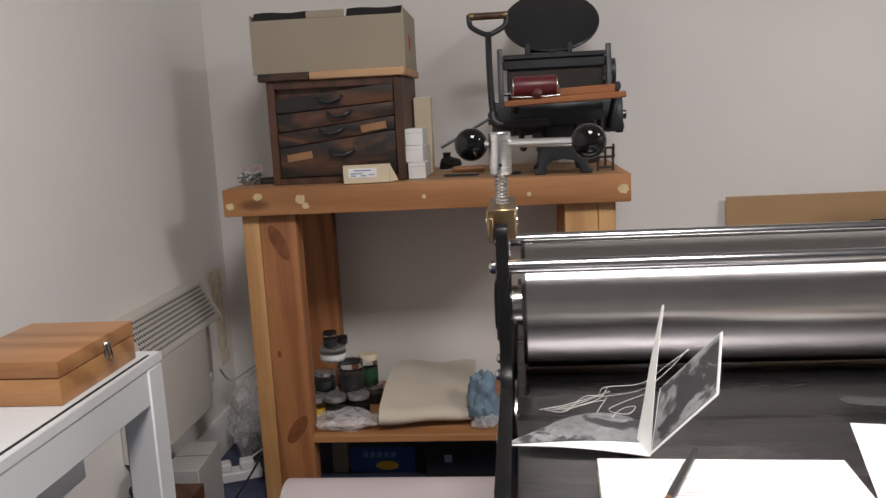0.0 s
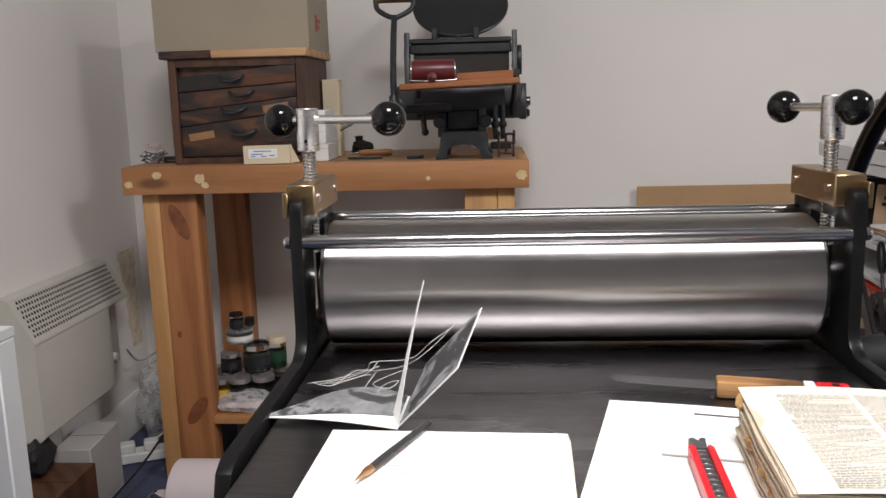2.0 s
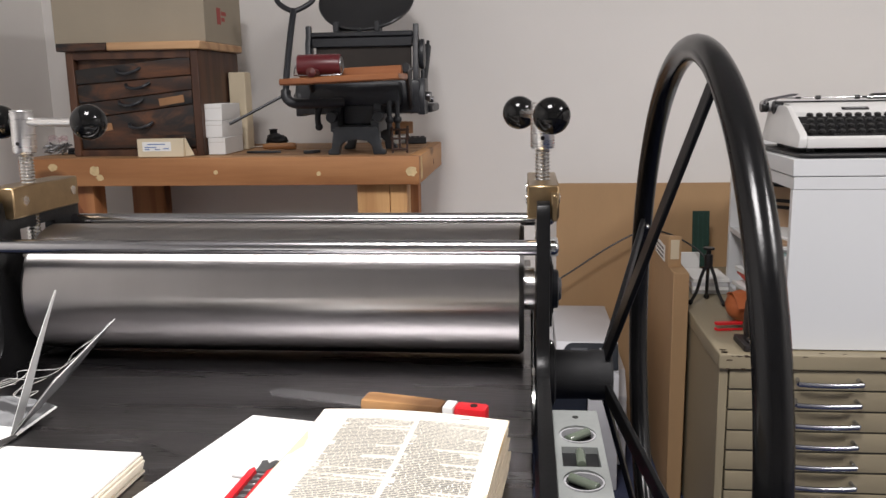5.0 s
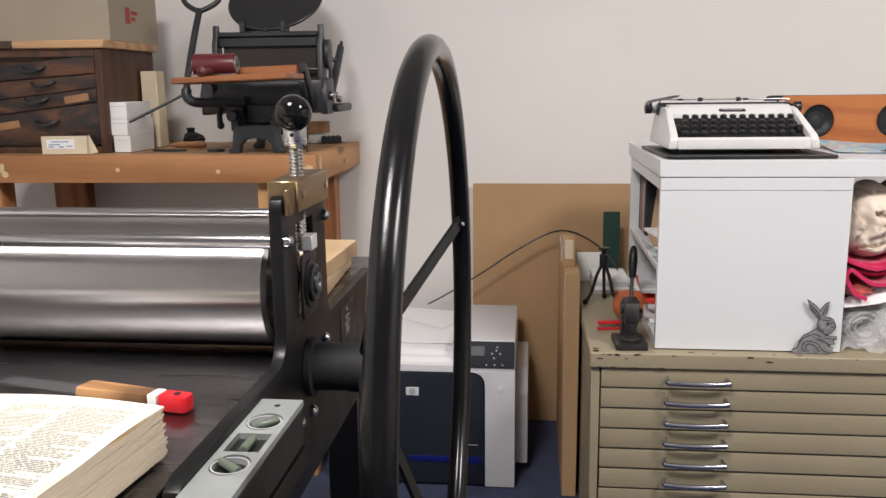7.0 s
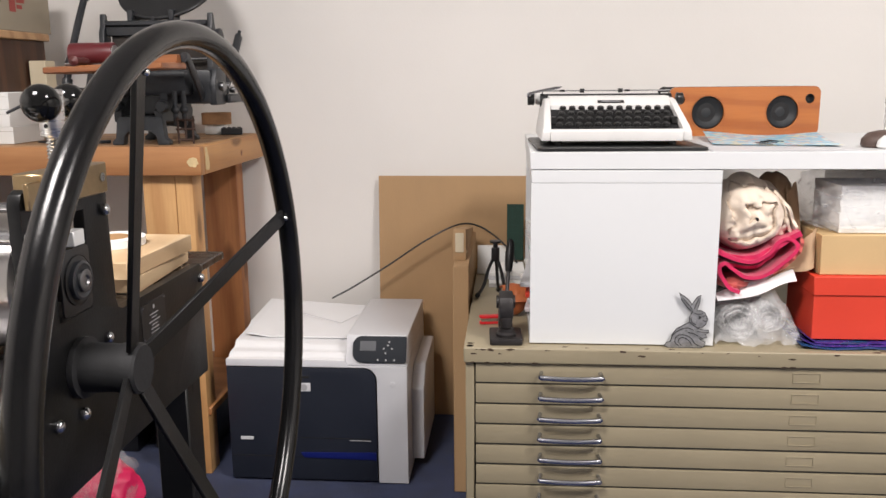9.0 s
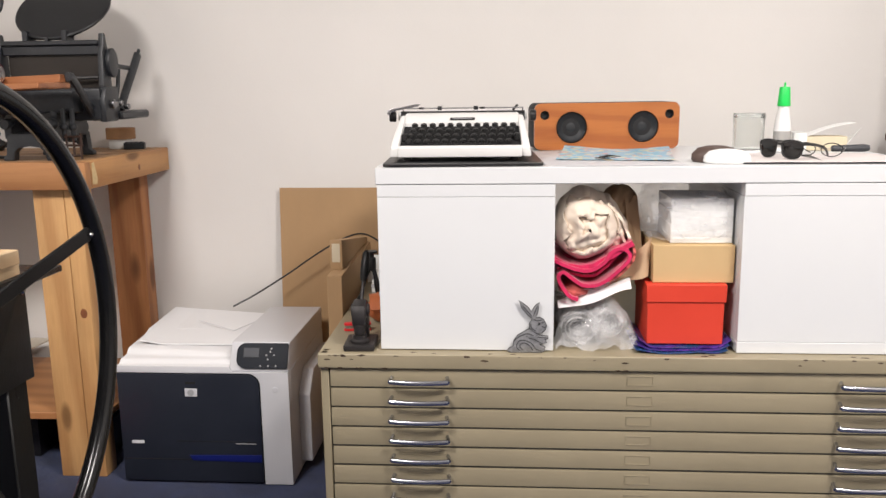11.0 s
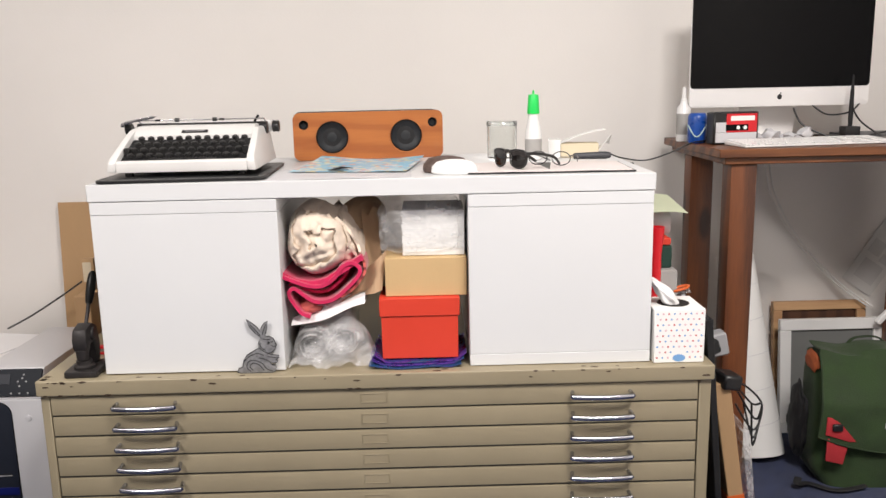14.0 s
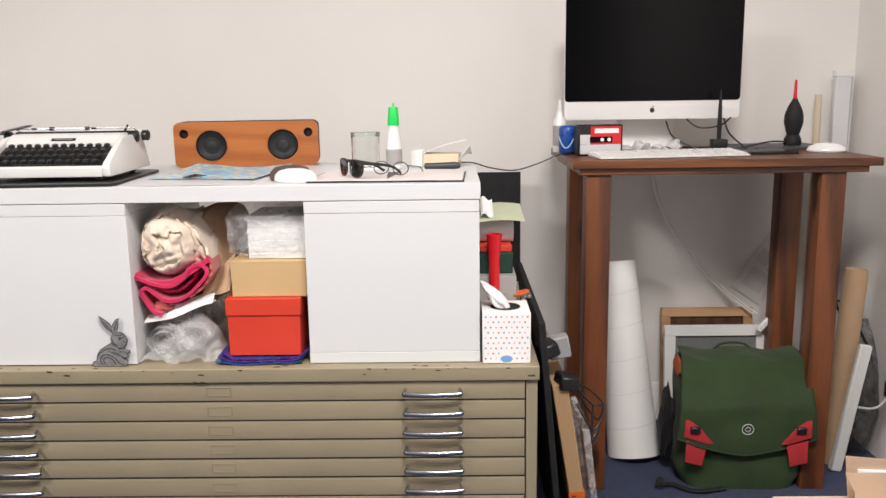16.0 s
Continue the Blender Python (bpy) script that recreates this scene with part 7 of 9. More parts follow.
def loudspeaker():
    t = thing("loudspeaker", "bamboo-fronted wireless loudspeaker with two black cones on a board", "loudspeaker", at=(1.572, 2.230, ZT + 0.0005), rz=7.3)
    w, h = 0.20, 0.126
    bm = B()
    prism(bm, rounded(-w, w, 0.0, h, 0.018), 0.10, Matrix.Translation((0, 0.113, 0)) @ XZ, 0.002)
    part("cabinet", bm, M["black_matte"], t)
    bm = B()
    hole = lambda cx, cz, r, n=28: [(cx + r * math.cos(2 * math.pi * k / n), cz + r * math.sin(2 * math.pi * k / n)) for k in range(n)]
    spots = ((-0.098, 0.060, 0.043), (0.100, 0.060, 0.043), (-0.172, 0.094, 0.0125), (0.172, 0.094, 0.0125))
    prism(bm, rounded(-w, w, 0.0, h, 0.018), 0.012, Matrix.Translation((0, 0.0125, 0)) @ XZ, 0.0, holes=[hole(*s) for s in spots])
    part("front_panel", bm, M["spk_wood"], t, "orange bamboo front panel")
    for cx, cz, r in spots:
        m = Matrix.Translation((cx, 0.0125, cz)) @ pose(0, 0, 0, 90, 0, 0)
        bm = B()
        lathe(bm, [(r * 0.995, -0.004), (r * 0.995, 0.008), (r * 0.93, 0.0105), (r * 0.88, 0.008), (r * 0.80, 0.0045), (r * 0.45, -0.003)], (0, 0, 0), 32)
        bm.transform(m)
        cone = part("driver", bm, M["cone"], t, "black speaker cone")
        bm = B()
        ball(bm, m @ Vector((0, 0, -0.002)), r * 0.36, 20, sy=0.18)
        part("dust_cap", bm, M["cone"], cone)
        if r > 0.03:
            bm = B()
            lathe(bm, [(r * 1.0, 0.0124), (r * 1.07, 0.0124), (r * 1.07, 0.0134), (r * 1.0, 0.0134)], (0, 0, 0), 36)
            bm.transform(m)
            part("trim_ring", bm, M["spk_wood"], cone)


loudspeaker()


def loose_sheets():
    bm = B()
    sheet(bm, lambda u, v: Vector((-0.155 + 0.31 * u, -0.11 + 0.22 * v, 0.0008 + 0.0012 * math.sin(3 * u + v))), 6, 6, 0.0012)
    single("clear_folder", bm, M["prn_grey"], "grey translucent document folder on a white board", "folder", at=pose(1.535, 1.862, ZT, 0, 0, 2))
    t = thing("patterned_paper", "glossy blue map-patterned paper lying on a folder", "paper", at=(1.560, 1.960, ZT + 0.0025), rz=-8)
    bm = B()
    sheet(bm, lambda u, v: Vector((-0.135 + 0.27 * u, -0.10 + 0.28 * v, 0.001 + 0.009 * v * v + 0.005 * math.sin(5 * u + 2) * v * v + 0.004 * (1 - v) * abs(u - 0.5))), 12, 12, 0.0005)
    part("sheet", bm, M["map_print"], t)
    t = thing("key_ring", "small bunch of dark keys on patterned paper", "keys", at=(1.528, 1.872, ZT + 0.0065), rz=10)
    random.seed(8)
    for k in range(5):
        bm = B()
        m = pose(0.006 * k - 0.012, 0.003 * math.sin(k), 0.0015 * k, 0, 4, random.uniform(-40, 40))
        box(bm, -0.004, 0.022, -0.002, 0.002, 0, 0.0014, 0.0003, m)
        cyl(bm, m @ Vector((-0.008, 0, 0)), m @ Vector((-0.008, 0, 0.0014)), 0.007, seg=14)
        part("key", bm, M["black_plastic"], t)
    t = thing("glasses_case", "white-lidded glasses case with a dark brown shell on a white board", "case", at=(1.787, 1.806, ZT + 0.0004), rz=-8)
    bm = B()
    lathe(bm, [(0.0, 0.0), (0.048, 0.0), (0.052, 0.004), (0.050, 0.016), (0.040, 0.026), (0.020, 0.031), (0.0, 0.032)], (0, 0, 0), 36)
    bm.transform(Matrix.Diagonal((1.0, 0.55, 1, 1)))
    part("lid", bm, M["white_gloss"], t)
    bm = B()
    lathe(bm, [(0.0, 0.0), (0.052, 0.0), (0.056, 0.005), (0.055, 0.018), (0.042, 0.031), (0.020, 0.036), (0.0, 0.037)], (0, 0, 0), 36)
    bm.transform(Matrix.Translation((-0.022, 0.034, 0)) @ Matrix.Diagonal((0.95, 0.60, 1, 1)))
    part("shell", bm, M["case_brown"], t, "dark brown rounded shell")
    t = thing("notebook", "dark-bound notebook with pale pages lying on a white board", "notebook", at=(2.001, 1.880, ZT + 0.0004), rz=-2)
    bm = B()
    box(bm, -0.182, 0.182, -0.108, 0.108, 0, 0.003, 0.001)
    part("cover", bm, M["black_plastic"], t)
    bm = B()
    sheet(bm, lambda u, v: Vector((-0.178 + 0.356 * u, -0.104 + 0.208 * v, 0.0032 + 0.0022 * abs(math.sin(2 * math.pi * u)) + 0.001 * math.sin(9 * u) * v)), 20, 4, 0.0018)
    part("page_block", bm, M["pink_white"], t, "pale pinkish pages")


M["pink_white"] = mat("pinkish_paper", (0.74, 0.68, 0.66), 0.7, var=0.03)
loose_sheets()


def sunglasses():
    t = thing("sunglasses", "dark sunglasses with folded-out arms on a notebook", "sunglasses", at=(1.908, 1.838, ZT + 0.007), rz=-56)
    for s in (-1, 1):
        bm = B()
        sheet(bm, lambda u, v, s=s: Vector((s * (0.009 + 0.045 * u), 0.007 * (u * u) + 0.003 * math.sin(math.pi * v), 0.004 + 0.036 * v - 0.006 * (2 * u - 1) ** 2 * (2 * v - 1))), 10, 8, 0.0015)
        part("lens", bm, M["lens"], t)
        bm = B()
        e = [(s * 0.008, 0.0, 0.024), (s * 0.013, 0.0, 0.008), (s * 0.031, 0.002, 0.002), (s * 0.050, 0.006, 0.008), (s * 0.056, 0.007, 0.034), (s * 0.034, 0.003, 0.041), (s * 0.010, 0.0, 0.038)]
        tube(bm, spline(e, 6, True), 0.0022, 8, True)
        part("rim", bm, M["key_black"], t)
        bm = B()
        tube(bm, spline([(s * 0.056, 0.008, 0.034), (s * 0.058, 0.04, 0.032), (s * 0.050, 0.09, 0.022), (s * 0.040, 0.118, 0.004)], 6), 0.0023, 8, flat=1.5)
        part("arm", bm, M["key_black"], t)
    bm = B()
    tube(bm, spline([(-0.012, 0, 0.036), (0, -0.002, 0.040), (0.012, 0, 0.036)], 5), 0.0025, 8)
    part("bridge", bm, M["key_black"], t)


sunglasses()
t = thing("spectacles", "thin dark spectacles lying on a notebook", "glasses", at=(2.005, 1.868, ZT + 0.007), rz=-30)
for x in (-0.028, 0.028):
    bm = B()
    tube(bm, [(x + 0.022 * math.cos(a), 0.003 * math.sin(a), 0.017 + 0.015 * math.sin(a)) for a in [2 * math.pi * k / 20 for k in range(20)]], 0.0012, 6, True)
    part("rim", bm, M["key_black"], t)
    bm = B()
    tube(bm, spline([(1.8 * x, 0.0, 0.024), (1.75 * x, 0.05, 0.018), (1.2 * x, 0.09, 0.003)], 6), 0.0013, 6)
    part("arm", bm, M["key_black"], t)

t = thing("glass_tumbler", "empty ribbed clear glass tumbler on a white board", "glass", at=Matrix.Translation((1.919, 2.120, ZT + 0.0005)) @ Matrix.Diagonal((1, 1, 1.06, 1)))
bm = B()
lathe(bm, [(0, 0.004), (0.034, 0.004), (0.0375, 0.006), (0.0385, 0.078), (0.040, 0.082), (0.0385, 0.0845), (0.040, 0.087), (0.0385, 0.0905), (0.0395, 0.0925), (0.0375, 0.093), (0.0355, 0.09), (0.0355, 0.010), (0, 0.008)], (0, 0, 0), 36)
part("tumbler", bm, M["clear"], t).visible_shadow = False

t = thing("glue_bottle", "white glue bottle with a bright green cap on a board", "bottle", at=Matrix.Translation((1.997, 2.100, ZT + 0.0005)) @ Matrix.Diagonal((1, 1, 1.06, 1)))
bm = B()
lathe(bm, [(0, 0), (0.0195, 0), (0.0215, 0.002), (0.0215, 0.055), (0.0200, 0.070), (0.0135, 0.100), (0.0125, 0.112), (0, 0.113)], (0, 0, 0), 28)
b = part("bottle_body", bm, M["white_gloss"], t)
bm = B()
lathe(bm, [(0.0216, 0.012), (0.0216, 0.050)], (0, 0, 0), 28)
part("label", bm, M["pale_grey"], b)
bm = B()
lathe(bm, [(0, 0.109), (0.0155, 0.109), (0.0158, 0.113), (0.0128, 0.152), (0.0118, 0.154), (0.0030, 0.1545), (0.0022, 0.164), (0, 0.1645)], (0, 0, 0), 24)
part("cap", bm, M["green"], t, "bright green screw cap")

t = thing("card_box", "small open white card box on a board", "box", at=(2.128, 2.160, ZT + 0.0005), rz=-8)
bm = B()
box(bm, -0.052, 0.045, -0.03, 0.03, 0, 0.036, 0.001)
part("box_body", bm, M["cream_card"], t)
bm = B()
sheet(bm, lambda u, v: Vector((-0.053 + 0.115 * u, -0.031 + 0.062 * v, 0.0365 + 0.034 * u + 0.006 * math.sin(3 * u))), 8, 2, 0.0012)
part("open_lid", bm, M["paper"], t)
bm = B()
box(bm, -0.0840, -0.0525, -0.036, 0.036, 0, 0.046, 0.001)
part("end_flap", bm, M["paper"], t)
bm = B()
sheet(bm, lambda u, v: Vector((0.046 + 0.030 * u, -0.031 + 0.062 * v, 0.020 + 0.040 * u - 0.030 * u * u * v)), 6, 4, 0.001)
part("side_flap", bm, M["paper"], t)
t = thing("bone_folder", "dark grey handled craft knife on a notebook", "craft knife", at=(2.115, 1.995, ZT + 0.007), rz=6)
bm = B()
lathe(bm, [(0, -0.045), (0.0075, -0.043), (0.0085, 0.0), (0.0095, 0.035), (0.007, 0.047), (0, 0.048)], (0.01, 0, 0.0095), 16, pose(0, 0, 0, 0, 90, 0))
part("handle", bm, M["grey_dark"] if "grey_dark" in M else M.setdefault("grey_dark", mat("dark_grey_rubber", (0.05, 0.053, 0.06), 0.5, var=0.1)), t)
bm = B()
prism(bm, [(-0.065, 0.0), (-0.036, -0.004), (-0.036, 0.004)], 0.0008, pose(0, 0, 0.009))
part("blade", bm, M["blade"], t)


# rabbit figure, its outline and lines shaped to fit the camera's view
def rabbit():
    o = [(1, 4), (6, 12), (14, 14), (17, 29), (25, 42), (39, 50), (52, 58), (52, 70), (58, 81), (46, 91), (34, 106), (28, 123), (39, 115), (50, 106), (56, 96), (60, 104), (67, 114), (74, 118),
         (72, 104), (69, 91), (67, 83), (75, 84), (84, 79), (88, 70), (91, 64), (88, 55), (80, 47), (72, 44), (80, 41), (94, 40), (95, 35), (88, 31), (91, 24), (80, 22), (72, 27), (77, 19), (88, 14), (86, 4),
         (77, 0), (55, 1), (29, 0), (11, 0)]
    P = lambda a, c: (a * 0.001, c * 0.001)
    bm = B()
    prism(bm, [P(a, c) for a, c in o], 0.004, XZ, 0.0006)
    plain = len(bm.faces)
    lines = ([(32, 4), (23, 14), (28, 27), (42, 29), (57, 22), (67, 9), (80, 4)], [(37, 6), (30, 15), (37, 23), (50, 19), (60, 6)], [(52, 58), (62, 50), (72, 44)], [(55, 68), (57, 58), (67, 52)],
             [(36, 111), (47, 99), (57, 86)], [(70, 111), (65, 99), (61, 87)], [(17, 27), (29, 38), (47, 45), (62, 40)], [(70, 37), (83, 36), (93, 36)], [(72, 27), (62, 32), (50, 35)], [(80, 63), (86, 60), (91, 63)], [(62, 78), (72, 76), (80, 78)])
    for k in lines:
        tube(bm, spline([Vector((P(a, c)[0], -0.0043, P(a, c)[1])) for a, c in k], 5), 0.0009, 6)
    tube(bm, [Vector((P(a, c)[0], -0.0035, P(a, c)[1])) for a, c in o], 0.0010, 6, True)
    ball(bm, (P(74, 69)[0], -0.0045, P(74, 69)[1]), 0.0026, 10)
    bm.faces.ensure_lookup_table()
    for f in bm.faces[plain:]:
        f.material_index = 1
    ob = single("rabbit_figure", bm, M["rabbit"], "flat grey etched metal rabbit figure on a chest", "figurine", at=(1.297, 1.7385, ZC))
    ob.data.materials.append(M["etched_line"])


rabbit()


# ---- middle opening ----
def spiral(bm, r0, r1, turns, length, seed, sq=1.0, wob=0.08, n=72, thick=0.0022, skew=0.0):
    def f(u, v):
        a = 2 * math.pi * turns * u
        r = r0 + (r1 - r0) * u
        r *= 1 + wob * noise.noise(Vector((math.cos(a) * 1.5, math.sin(a) * 1.5, seed + u * 2))) + wob * 0.5 * noise.noise(Vector((a * 1.2, v * 3, seed)))
        return Vector((r * math.cos(a), length * v + 0.012 * noise.noise(Vector((a * 0.8, seed, u * 6))) + skew * r * math.cos(a), sq * r * math.sin(a)))
    sheet(bm, f, n, 5, thick)


def soft_fold(bm, pts, length, seed, thick=0.0025, wob=0.006, skew=(0, 0)):
    """Cloth drawn back from a folded front edge; pts is that edge in (x, z)."""
    line = spline([(x, 0, z) for x, z in pts], 7)
    def f(u, v):
        k = u * (len(line) - 1)
        i = min(int(k), len(line) - 2)
        p = line[i].lerp(line[i + 1], k - i)
        n = noise.noise(Vector((p.x * 22, p.z * 22, seed + v * 1.5)))
        return Vector((p.x + wob * n + skew[0] * v, length * v + 0.010 * noise.noise(Vector((u * 7, seed, 0.3))), p.z + wob * noise.noise(Vector((p.z * 20, v * 2, seed + 4 + u * 3))) + skew[1] * v))
    sheet(bm, f, 90, 8, thick)


t = thing("canvas_roll", "loosely rolled length of raw canvas in a shelf opening", "fabric roll", at=(1.482, 1.768, 0.802), rz=0)
def cloth_lump(bm, c, rx, ry, rz, seed, amp=0.24, sub=5):
    """Bunched soft cloth: rounded folds with sharp valleys between them."""
    tb = B()
    bmesh.ops.create_icosphere(tb, subdivisions=sub, radius=1.0)
    for v in tb.verts:
        q = v.co * 1.1 + Vector((seed, seed * 0.7, 0))
        twist = Vector((q.x + 0.5 * q.z, q.y * 0.45, q.z - 0.5 * q.x))
        n = abs(noise.noise(twist * 1.3)) + 0.35 * abs(noise.noise(twist * 2.9 + Vector((3, 0, seed))))
        k = 0.88 + amp * n
        v.co = Vector((v.co.x * rx * k, v.co.y * ry * (0.9 + 0.5 * amp * n), v.co.z * rz * k))
    return join(bm, tb, Matrix.Translation(c))


def rolled_cloth(bm, rx, rz, depth, turns, seed):
    """The gathered end of a loose roll: cloth edges winding inwards one behind the other."""
    def f(u, v):
        a = 2 * math.pi * u
        p = 0.04 + 0.96 * v
        q = Vector((math.cos(a) * p, math.sin(a) * p, seed))
        n = noise.noise(q * 1.7)
        w = turns * p * (1 + 0.30 * n) + u + 0.70 * noise.noise(q * 2.0 + Vector((4, 0, 0))) + 0.25 * noise.noise(q * 5.0)
        s = w - math.floor(w)
        lip = max(0.0, 1 - s / 0.16) ** 2
        y = 0.017 * s + 0.004 * lip - 0.020 * (1 - p) + depth * max(0.0, p - 0.62) ** 2 * 5 + 0.008 * noise.noise(q * 4.5)
        k = 1 + 0.09 * noise.noise(Vector((math.cos(a) * 1.6, math.sin(a) * 1.6, seed + 3)))
        return Vector((rx * p * k * math.cos(a) + 0.006 * n, y, rz * p * k * math.sin(a) + 0.006 * noise.noise(q * 2.1)))
    sheet(bm, f, 150, 46, 0.0015)


bm = B()
rolled_cloth(bm, 0.080, 0.082, 0.11, 1.9, 5.4)
part("rolled_front", bm, M["canvas"], t)
for name, c, r, seed, amp in (("inner_roll", (-0.004, 0.160, 0.0), (0.070, 0.110, 0.074), 5.3, 0.10), ("right_fold", (0.056, 0.112, -0.016), (0.046, 0.105, 0.056), 8.1, 0.20), ("top_fold", (0.034, 0.115, 0.032), (0.040, 0.085, 0.040), 11.7, 0.22)):
    bm = B()
    cloth_lump(bm, c, *r, seed, amp)
    part(name, bm, M["canvas"], t)
for edge in ([(0.028, 0.066), (0.050, 0.036), (0.068, 0.004), (0.088, -0.034)], [(0.046, 0.058), (0.072, 0.026), (0.092, -0.010), (0.100, -0.036)]):
    bm = B()
    soft_fold(bm, edge, 0.20, 2.0 + edge[0][0], 0.006, 0.004)
    for v in bm.verts:
        v.co.y += 0.020
    part("draped_edge", bm, M["canvas"], t)

# brown cloth, with the shade behind the roll taken into its colour
t = thing("canvas_bundle", "brown cloth bundle in its shaded tone behind a canvas roll", "fabric roll", at=(1.552, 1.90, 0.828), rz=-20)
bm = B()
cloth_lump(bm, (0, 0.05, 0), 0.048, 0.11, 0.056, 4.4, 0.2)
part("roll", bm, M["kraft"], t)

t = thing("folded_felt", "thick magenta and coral felt folded in a shelf opening", "felt", at=(1.406, 1.768, 0.728))
# fold edges in millimetres, shaped to fit the camera's view
for mm, edge, dy, th in (("felt_pink", [(-4, 12), (32, -6), (76, -9), (120, 15), (173, 47)], 0.004, 0.012),
                         ("felt_pink", [(53, -93), (29, -83), (9, -55), (6, -32), (20, -22), (42, -37), (67, -52), (101, -50), (139, -22), (164, 12), (152, 27), (130, 19), (115, -6), (82, -27), (42, -22), (-4, -1)], 0.0, 0.008),
                         ("felt_pink", [(9, -17), (42, -31), (82, -36), (117, -17), (140, 12)], 0.022, 0.006),
                         ("felt_coral", [(122, -45), (155, -22), (175, 12), (173, 37)], 0.004, 0.006)):
    bm = B()
    soft_fold(bm, [(a * 0.001, c * 0.001) for a, c in edge], 0.26, 3.0 + 9 * dy, th, 0.003)
    for v in bm.verts:
        v.co.y += dy
    part("felt_layer", bm, M[mm], t)

bm = B()
cloth_lump(bm, (0.078, 0.135, -0.026), 0.074, 0.085, 0.046, 3.3, 0.2)
part("inner_fold", bm, M["felt_pink"], t)
bm = B()
cloth_lump(bm, (0.052, 0.085, -0.076), 0.042, 0.080, 0.020, 6.1, 0.2)
part("under_fold", bm, M["felt_coral"], t)

t = thing("kraft_sheet", "creased brown kraft paper pushed into a shelf opening", "paper", at=(1.500, 1.785, 0.650))
bm = B()
sheet(bm, lambda u, v: Vector((0.01 + 0.125 * u, 0.004 + 0.02 * u + 0.20 * v, 0.006 + 0.040 * u + 0.010 * math.sin(5 * v + 3 * u))), 12, 8, 0.001)
sheet(bm, lambda u, v: Vector((0.048 + 0.072 * u + 0.010 * v, 0.010 + 0.012 * math.sin(6 * u) + 0.03 * v, 0.018 + 0.022 * u + 0.085 * v * (0.45 + 0.55 * u))), 12, 8, 0.001)
part("sheet", bm, M["kraft"], t)
bm = B()
sheet(bm, lambda u, v: Vector((0.085 + 0.034 * u - 0.012 * v, 0.055 + 0.03 * u + 0.03 * v, 0.06 + 0.145 * v + 0.010 * math.sin(7 * u + 2 * v))), 8, 14, 0.001)
part("upright_fold", bm, M["kraft"], t)
bm = B()
sheet(bm, lambda u, v: Vector((0.004 + 0.165 * u, 0.012 + 0.03 * v + 0.006 * math.sin(9 * u), -0.014 + 0.040 * u - 0.006 * math.sin(5 * u) + (0.010 + 0.038 * u * (1.25 - u)) * v)), 24, 8, 0.0006)
sheet(bm, lambda u, v: Vector((0.03 + 0.140 * u, 0.03 + 0.24 * v, 0.012 + 0.044 * u - 0.03 * u * u + 0.006 * math.sin(8 * u + 3 * v))), 24, 8, 0.0006)
single("tissue_paper", bm, M["tissue"], "crumpled white tissue paper in a shelf opening", "tissue paper", at=(1.412, 1.76, 0.632))

t = thing("bubble_wrap_roll", "roll of clear packing plastic in a shelf opening", "plastic roll", at=(1.500, 1.768, 0.5785), rz=4)
for dx, dz, ra, rb_, turns, seed in ((-0.040, -0.006, 0.012, 0.044, 3.2, 3.0), (0.030, 0.002, 0.010, 0.034, 3.0, 6.0)):
    bm = B()
    spiral(bm, ra, rb_, turns, 0.32, seed, 0.98, 0.05, 110, 0.0008)
    for v in bm.verts:
        v.co += Vector((dx, 0.004, dz))
    part("roll", bm, M["bag_dense"], t)
bm = B()
sheet(bm, lambda u, v: Vector((-0.092 + 0.205 * u, -0.014 + 0.05 * v + 0.008 * math.sin(9 * u), -0.052 + 0.108 * (1 - abs(2 * u - 1) ** 3) * v + 0.007 * math.sin(13 * u + 6 * v) + 0.004 * math.sin(31 * u))), 40, 12, 0.0005)
part("loose_wrap", bm, M["bag"], t)
t = thing("purple_wrap", "folded shiny purple and blue wrapping under a box", "wrapping", at=(1.70, 1.815, ZC + 0.0005))
for k in range(3):
    bm = B()
    sheet(bm, lambda u, v, k=k: Vector((-0.112 + 0.205 * u + 0.006 * k, -0.085 + 0.16 * v + 0.010 * k + 0.014 * abs(u - 0.4), 0.0035 + 0.0030 * k + 0.0025 * noise.noise(Vector((u * 5, v * 3, k))) + 0.022 * max(0, abs(2 * u - 1) - 0.75) * (1 + k) + 0.0008 * math.sin(12 * u + k))), 18, 4, 0.0012)
    part("fold", bm, M["foil_purple"], t)

t = thing("red_box", "bright red card box with a fitted lid in a shelf opening", "box", at=(1.702, 1.850, ZC + 0.0135))
bm = B()
box(bm, -0.085, 0.086, -0.082, 0.09, 0, 0.108, 0.0015)
part("box_body", bm, M["red_card"], t)
bm = B()
box(bm, -0.0885, 0.0900, -0.086, 0.094, 0.0985, 0.1405, 0.0018)
part("lid", bm, M["red_card"], t)
t = thing("tan_box", "tan card box stacked on a red box", "box", at=(1.717, 1.872, 0.6768), rz=0.0)
bm = B()
box(bm, -0.089, 0.092, -0.092, 0.10, 0, 0.087, 0.0015)
tb = part("box_body", bm, M["card_tan"], t)
bm = B()
box(bm, 0.0922, 0.0930, -0.085, 0.095, 0.002, 0.084, 0.0002)
part("side_fold", bm, M["card_tan"], tb)
t = thing("paper_pack", "white paper pack in a clear plastic bag on a tan box", "paper pack", at=(1.728, 1.870, 0.7642))
for k in range(7):
    bm = B()
    box(bm, -0.060 + 0.001 * math.sin(9 * k), 0.078, -0.07, 0.09, 0.001 + 0.0145 * k, 0.0154 + 0.0145 * k, 0.0006)
    part("ream", bm, M["paper"], t)
